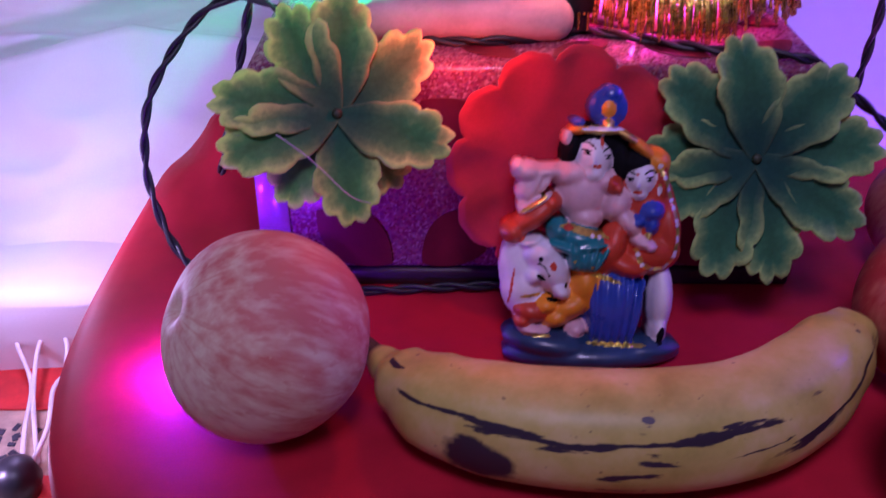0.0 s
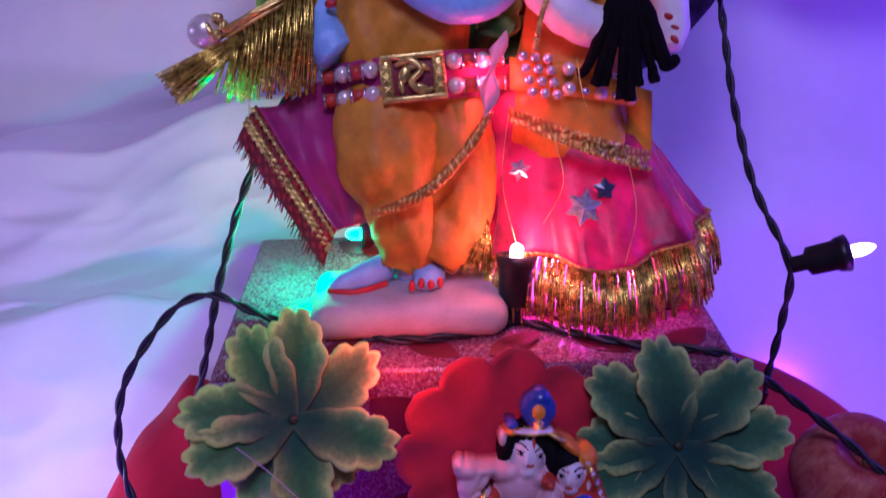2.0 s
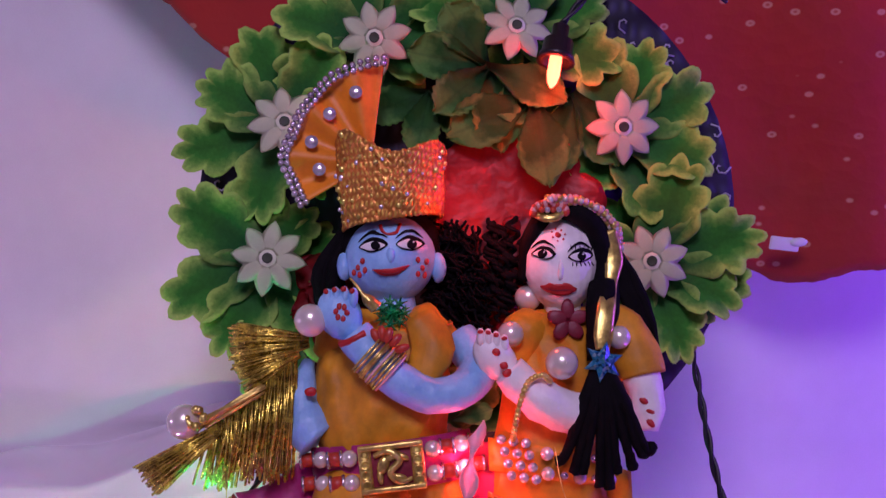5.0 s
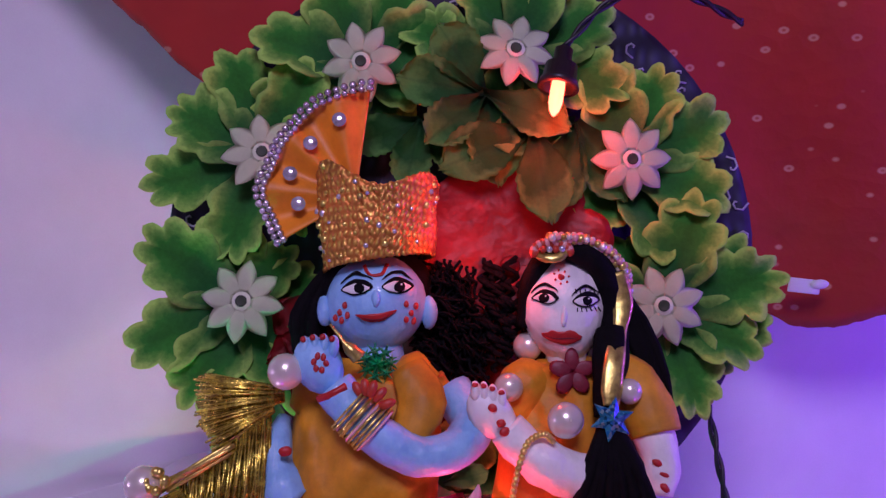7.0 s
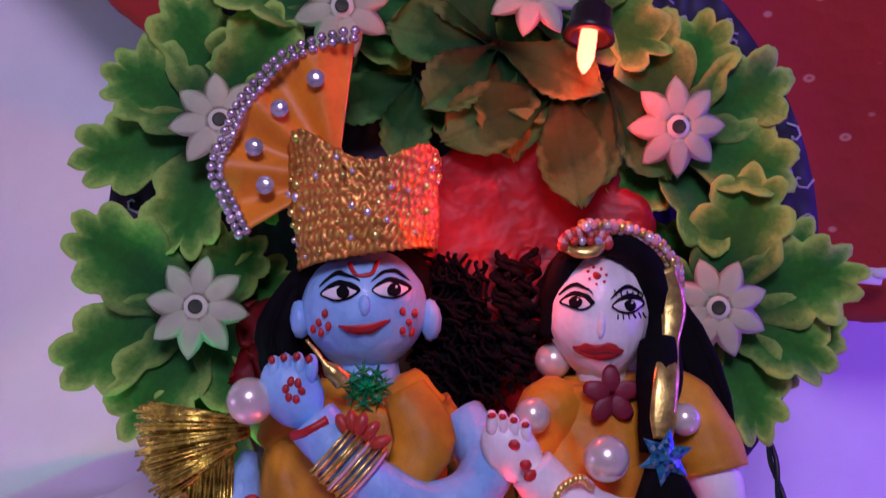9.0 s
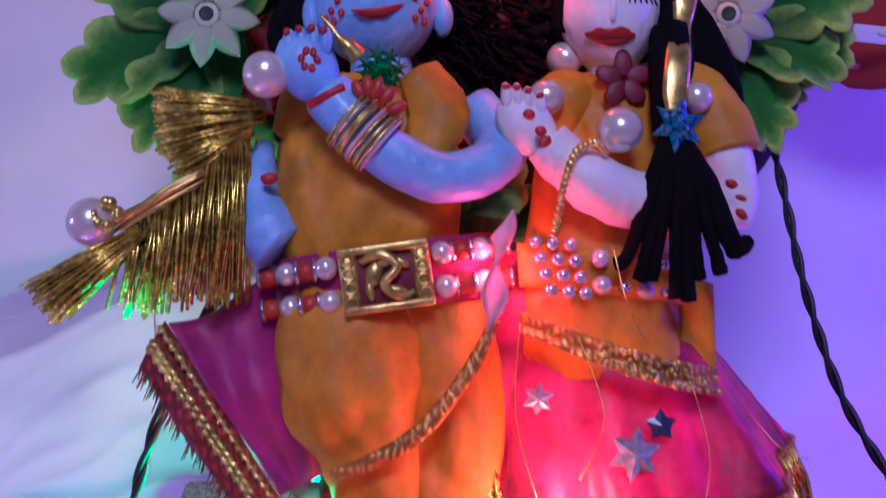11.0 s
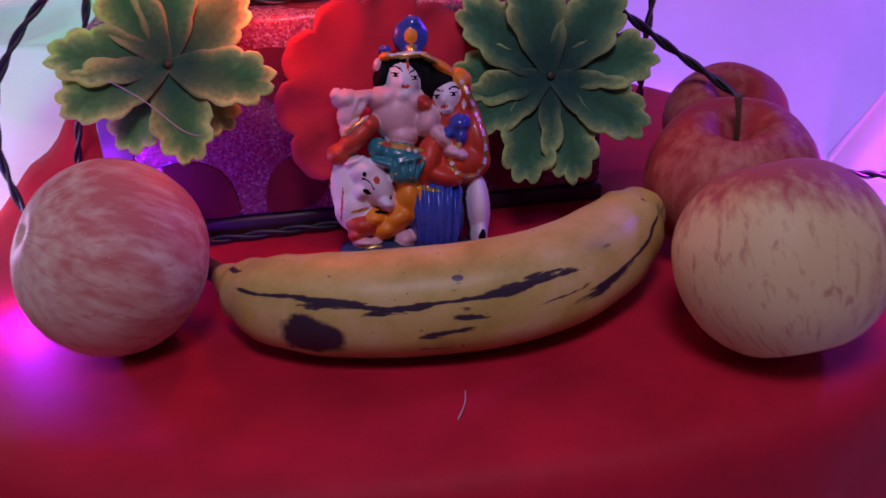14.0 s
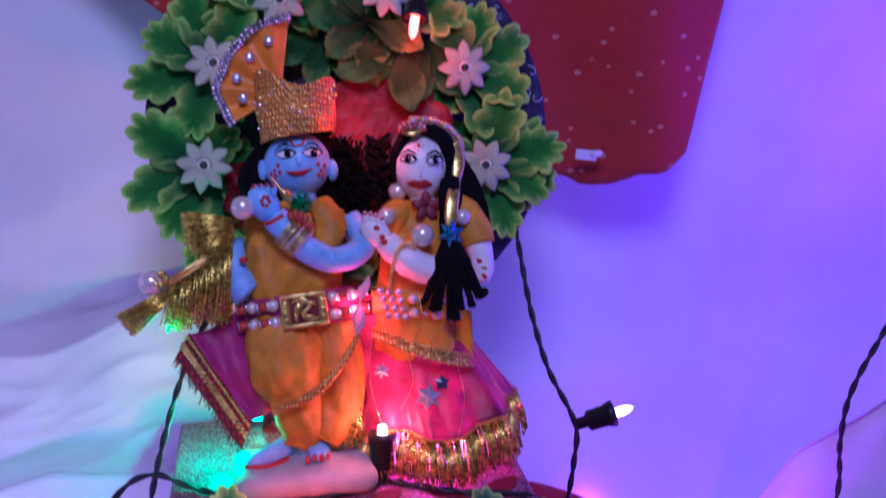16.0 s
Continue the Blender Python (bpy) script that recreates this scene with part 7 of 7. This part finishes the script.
for clump in range(42):
    v = 0.49 + 0.64 * clump / 41
    bm = bmesh.new()
    for s in range(11):
        q = v + rnd.uniform(-0.009, 0.009)
        p = hem_at(q)
        out = (p - Vector((0.106, 0.016, p.z))).normalized()
        long = rnd.uniform(0.023, 0.033)
        e = p + out * rnd.uniform(0.002, 0.007) + Vector((rnd.uniform(-0.002, 0.002), 0, -long))
        e.z = max(e.z, 0.31 * e.y + 0.0015)
        tube(bm, [p, p.lerp(e, 0.5) + out * 0.002, e], [0.0006, 0.0006, 0.0005], 4)
    tagged(part("tinsel", bm, GOLD_TINSEL, fringe), kind="stuff")

# gold tinsel bunches beside the blue doll
bunchy = worn("tinsel_bunch", "bunches of gold tinsel wired beside the blue doll", "tinsel")
rnd = random.Random(31)


def brush(root, tip, spread, count, droop=0.0, name="tinsel"):
    root, tip = Vector(root), Vector(tip)
    axis = (tip - root).normalized()
    side = axis.cross(Vector((0, 1, 0))).normalized()
    for g in range(4):
        bm = bmesh.new()
        for k in range(count // 4):
            t = rnd.uniform(-1, 1)
            e = root + (tip - root) * rnd.uniform(0.86, 1.04) + side * spread * t + Vector((0, rnd.uniform(-0.006, 0.006), -droop * rnd.random()))
            s = root + side * spread * 0.25 * t + Vector((0, rnd.uniform(-0.002, 0.002), 0))
            mid = s.lerp(e, 0.5) + Vector((0, -0.002, 0.0))
            tube(bm, [s, mid, e], [0.0006, 0.0006, 0.0005], 4)
        tagged(part(name, bm, GOLD_TINSEL, bunchy), kind="stuff")


brush((-0.025, -0.004, 0.1775), (-0.063, -0.004, 0.1760), 0.0115, 130)
brush((-0.030, -0.005, 0.1720), (-0.058, -0.006, 0.1600), 0.0080, 90)
brush((-0.068, -0.010, 0.1370), (-0.1025, -0.010, 0.1140), 0.0090, 120)
for g in range(6):
    bm = bmesh.new()
    for k in range(26):
        t = (g + rnd.random()) / 6
        a = Vector((-0.031 - 0.042 * t, -0.006 + rnd.uniform(-0.004, 0.003), 0.1690 - 0.030 * t))
        e = Vector((-0.0365 - 0.041 * t + rnd.uniform(-0.004, 0.004), a.y + rnd.uniform(-0.005, 0.003), 0.1125 - 0.003 * t + rnd.uniform(-0.003, 0.007)))
        tube(bm, [a, a.lerp(e, 0.5) + Vector((0.001, -0.003, 0)), e], [0.0007, 0.0007, 0.0006], 4, flat=0.4)
    tagged(part("tinsel", bm, GOLD_TINSEL, bunchy), kind="stuff")
bm = bmesh.new()
for k in range(9):
    a = Vector((-0.047 + rnd.uniform(-0.004, 0.004), -0.0115 + rnd.uniform(-0.002, 0.002), 0.1555 + rnd.uniform(-0.004, 0.003)))
    e = Vector((-0.076 + rnd.uniform(-0.003, 0.003), -0.0125 + rnd.uniform(-0.002, 0.002), 0.1400 + rnd.uniform(-0.004, 0.004)))
    tube(bm, [a, a.lerp(e, 0.5) + Vector((0, -0.002, 0.001 * math.sin(k))), e], [0.0006, 0.0012, 0.0007], 6, flat=0.35, smooth_steps=3)
tagged(part("wrap", bm, GOLD, bunchy, "crinkled gold foil wrap"), kind="stuff")
bm = bmesh.new()
for k in range(10):
    a = rnd.uniform(0, 6.28)
    ball(bm, (-0.078 + 0.004 * math.cos(a), -0.018, 0.143 + 0.004 * math.sin(a)), 0.0022, seg=8)
tagged(part("curl", bm, GOLD, bunchy, "crinkled gold curl"), kind="stuff")

# small tinsel tassel at the feet, between the dolls
tuft = worn("tinsel_tassel", "small gold tinsel tassel hanging between the dolls' feet", "tassel")
for g in range(3):
    bm = bmesh.new()
    for k in range(22):
        a = Vector((0.0475 + rnd.uniform(-0.0015, 0.0015), -0.006 + rnd.uniform(-0.002, 0.002), 0.0500 + rnd.uniform(-0.003, 0.003)))
        e = Vector((0.0340 + 0.016 * rnd.random(), -0.009 + rnd.uniform(-0.004, 0.003), 0.0235 + rnd.uniform(-0.003, 0.004)))
        tube(bm, [a, a.lerp(e, 0.5) + Vector((0.001, -0.002, 0)), e], [0.0006, 0.0006, 0.0005], 4)
    tagged(part("tinsel", bm, GOLD_TINSEL, tuft), kind="stuff")
bm = bmesh.new()
ball(bm, (0.0475, -0.006, 0.0510), (0.0022, 0.0020, 0.0026), seg=8)
part("knot", bm, TRIM_RED, tuft, "red thread knot")

# ---- strings of lights ----


def socket_mesh(bm, length=0.030, r=0.0092):
    lathe(bm, [(0.0030, 0.0), (0.0045, 0.0010), (0.0045, 0.008), (r * 0.86, 0.010), (r * 0.90, length * 0.80), (r, length * 0.82), (r * 1.12, length), (r * 0.8, length), (r * 0.75, length - 0.003), (0.001, length - 0.003)], 20)


def bulb_mesh(bm, base, length=0.015, r=0.0034):
    lathe(bm, [(0.0008, base - 0.003), (r * 0.95, base - 0.003), (r, base), (r, base + length * 0.55), (r * 0.72, base + length * 0.82), (r * 0.25, base + length), (0.0002, base + length * 1.02)], 16)


def fitted(string, place, way, glow_mat, length=0.030, spin=0, bulb=0.015):
    """A black socket with its lit bulb, a part of its string."""
    bm = bmesh.new()
    socket_mesh(bm, length)
    s = part("socket", bm, BLACK, string, "black plastic bulb socket")
    s.matrix_world = Matrix.Translation(place) @ turn_to(way, spin)
    bm = bmesh.new()
    bulb_mesh(bm, length, bulb)
    b = part("bulb", bm, glow_mat, s, "small lit bulb")
    return s


def cord_part(string, points, label="", r=0.00125, mat=None):
    bm = bmesh.new()
    twisted(bm, points, r)
    return part("cord", bm, mat or CORD, string, label)


lights_r = thing("light_string", pose(0, 0, 0), "twisted black cord with a lit bulb hanging beside the wreath", "string lights", "strings of lights")
cord_part(lights_r, [(0.176, 0.560, 0.300), (0.1835, 0.548, 0.252), (0.186, 0.535, 0.225), (0.190, 0.520, 0.190), (0.198, 0.498, 0.150), (0.2130, 0.474, 0.1135), (0.2120, 0.470, 0.085), (0.2060, 0.466, 0.050), (0.2040, 0.462, 0.0420)])
fitted(lights_r, (0.2135, 0.473, 0.1125), (0.97, -0.05, 0.24), GLOW_WARM, 0.030)
cord_part(lights_r, [(0.060, 0.4270, 0.1090), (0.085, 0.4110, 0.1095), (0.115, 0.3960, 0.1095), (0.150, 0.3880, 0.1085), (0.172, 0.3930, 0.0930), (0.196, 0.3930, 0.0740), (0.220, 0.3840, 0.0560), (0.2360, 0.3700, 0.0420), (0.252, 0.365, 0.0140), (0.280, 0.385, 0.0040), (0.310, 0.395, -0.006), (0.345, 0.405, -0.012), (0.372, 0.412, -0.004)])
cord_part(lights_r, [(0.395, 0.420, 0.006), (0.425, 0.452, 0.045), (0.424, 0.455, 0.085), (0.428, 0.455, 0.125), (0.450, 0.460, 0.165), (0.500, 0.480, 0.220), (0.560, 0.490, 0.290), (0.600, 0.500, 0.330)])
fitted(lights_r, (0.598, 0.500, 0.328), (0.9, 0.0, 0.1), GLOW_VIOLET, 0.020)
fitted(lights_r, (0.240, 0.600, -0.045), (0.98, 0.1, 0.05), GLOW_VIOLET, 0.020)
cord_part(lights_r, [(0.204, 0.462, 0.042), (0.214, 0.500, 0.006), (0.220, 0.575, -0.040), (0.240, 0.600, -0.045)])
fitted(lights_r, (0.060, 0.4245, 0.1080), (0.06, 0.22, 0.97), GLOW_WARM, 0.034, 0, 0.0055)

lights_l = thing("light_string", pose(0, 0, 0), "looped twisted black cord draped over the box and stool", "string lights", "strings of lights")
cord_part(lights_l, [(-0.030, 0.535, 0.240), (-0.046, 0.515, 0.212), (-0.062, 0.500, 0.190), (-0.076, 0.480, 0.160), (-0.090, 0.466, 0.118), (-0.100, 0.460, 0.080), (-0.110, 0.462, 0.045), (-0.118, 0.468, 0.016), (-0.124, 0.480, 0.006)])
cord_part(lights_l, [(-0.090, 0.345, 0.003), (-0.108, 0.380, 0.003), (-0.126, 0.402, 0.006), (-0.1385, 0.418, 0.020), (-0.1435, 0.428, 0.046), (-0.1360, 0.434, 0.078), (-0.113, 0.448, 0.108), (-0.092, 0.450, 0.116), (-0.070, 0.440, 0.111), (-0.045, 0.425, 0.1095), (0.000, 0.4090, 0.1090), (0.030, 0.4100, 0.1090), (0.060, 0.4230, 0.1085)])
cord_part(lights_l, [(-0.090, 0.352, 0.003), (-0.078, 0.366, 0.006), (-0.066, 0.370, 0.007), (-0.040, 0.374, 0.003), (0.010, 0.378, 0.003), (0.050, 0.380, 0.003)])
fitted(lights_l, (-0.077, 0.376, 0.010), (-0.15, -0.97, 0.02), GLOW_VIOLET, 0.018, 0, 0.012)
fitted(lights_l, (-0.004, 0.532, 0.114), (-0.95, -0.12, 0.06), GLOW_GREEN, 0.016, 0, 0.009)
fitted(lights_l, (0.070, 0.500, 0.114), (-0.45, -0.85, 0.20), GLOW_RED, 0.020)

lights_w = thing("light_string", pose(0, 0, 0), "black light cord tucked through the wreath with a lit bulb", "string lights", "strings of lights")
cord_part(lights_w, [(0.210, 0.585, 0.440), (0.170, 0.570, 0.455), (0.135, 0.560, 0.450), (0.111, 0.553, 0.428)])
fitted(lights_w, (0.111, 0.553, 0.428), (-0.22, -0.45, -0.86), GLOW_RED, 0.022)

# glass-beaded lamp beside the stool
lampR = thing("beaded_lamp", pose(0.398, 0.425, -0.105), "lit glass-beaded light cluster glittering beside the stool", "decorative light")
bm = bmesh.new()
lathe(bm, [(0.004, 0.072), (0.016, 0.076), (0.018, 0.085), (0.018, 0.105), (0.012, 0.114), (0.004, 0.118)], 20)
part("cap", bm, BLACK, lampR, "black plastic cap")
bm = bmesh.new()
lathe(bm, [(0.020, 0.0), (0.026, 0.004), (0.030, 0.03), (0.026, 0.06), (0.015, 0.076)], 24)
part("body", bm, CRYSTAL, lampR, "clear faceted body")
rnd = random.Random(77)
for k in range(60):
    a, z = rnd.uniform(0, 6.28), rnd.uniform(0.002, 0.072)
    r = 0.029 - 0.012 * max(0, (z - 0.04) / 0.04)
    bm = bmesh.new()
    bmesh.ops.create_icosphere(bm, subdivisions=1, radius=rnd.uniform(0.0028, 0.0044), matrix=Matrix.Translation((r * math.cos(a), r * math.sin(a), z)))
    part("glass_bead", bm, CRYSTAL, lampR, smooth=False)
bm = bmesh.new()
tube(bm, [(-0.046, -0.01, 0.085), (-0.030, -0.008, 0.088)], [0.0045, 0.0035], 10)
part("lit_bulb", bm, GLOW_WARM, lampR, "small lit bulb")
for k in range(14):
    bm = bmesh.new()
    bmesh.ops.create_icosphere(bm, subdivisions=1, radius=rnd.uniform(0.0016, 0.0030), matrix=Matrix.Translation((-0.050 + rnd.uniform(-0.012, 0.014), -0.02 + rnd.uniform(-0.01, 0.01), rnd.uniform(0.0, 0.080))))
    part("glass_bead", bm, CRYSTAL, lampR, smooth=False)

# ---- mat and loose white wire on the floor ----
mat_thing = thing("floor_mat", pose(-0.36, 0.256, FLOOR_Z), "printed cream floor mat with a red border", "mat")
bm = bmesh.new()
block(bm, (0, 0, 0.0015), (0.46, 0.40, 0.003), 0.001)
part("field", bm, MAT_CREAM, mat_thing)
bm = bmesh.new()
block(bm, (0, 0.180, 0.0040), (0.462, 0.044, 0.002), 0.0007)
block(bm, (0, 0.098, 0.0040), (0.462, 0.018, 0.002), 0.0007)
part("border", bm, MAT_RED, mat_thing, "red border bands")
rnd = random.Random(55)
for k in range(90):
    bm = bmesh.new()
    x, y = rnd.uniform(0.02, 0.225), rnd.uniform(0.112, 0.152) if k % 2 else rnd.uniform(-0.10, 0.085)
    block(bm, (x, y, 0.0034), (rnd.uniform(0.003, 0.009), rnd.uniform(0.002, 0.004), 0.0012), 0.0004, pose(0, 0, 0, 0, 0, rnd.uniform(0, 180)))
    part("print", bm, MAT_INK, mat_thing, smooth=False)
wire = thing("white_wire", pose(0, 0, 0), "thin white wire looped on the floor mat", "wire")
bm = bmesh.new()
tube(bm, [(-0.205, 0.345, -0.098), (-0.216, 0.385, -0.092), (-0.222, 0.416, -0.085), (-0.240, 0.446, -0.080), (-0.243, 0.460, -0.078), (-0.234, 0.468, -0.074), (-0.218, 0.462, -0.074), (-0.206, 0.452, -0.078)], 0.0013, 7, smooth_steps=6)
part("loop", bm, WHITE_CORD, wire)
bm = bmesh.new()
tube(bm, [(-0.204, 0.368, -0.097), (-0.213, 0.392, -0.090), (-0.220, 0.414, -0.085), (-0.227, 0.446, -0.080), (-0.220, 0.456, -0.077), (-0.211, 0.444, -0.080), (-0.204, 0.416, -0.084), (-0.197, 0.400, -0.088), (-0.200, 0.376, -0.096)], 0.0013, 7, smooth_steps=6)
part("loop", bm, WHITE_CORD, wire)
bm = bmesh.new()
tube(bm, [(-0.206, 0.360, -0.095), (-0.203, 0.385, -0.088), (-0.207, 0.410, -0.082), (-0.199, 0.420, -0.080), (-0.193, 0.404, -0.086), (-0.201, 0.380, -0.096)], 0.0013, 7, smooth_steps=6)
part("loop", bm, WHITE_CORD, wire)
bm = bmesh.new()
lathe(bm, [(0.001, 0.0), (0.010, 0.001), (0.0125, 0.010), (0.010, 0.018), (0.004, 0.022), (0.001, 0.022)], 20)
knob = tagged(link("cord_switch", bm, BLACK), "round dark plastic cord end on the floor mat", "switch")
knob.location = (-0.207, 0.350, FLOOR_Z + 0.004)
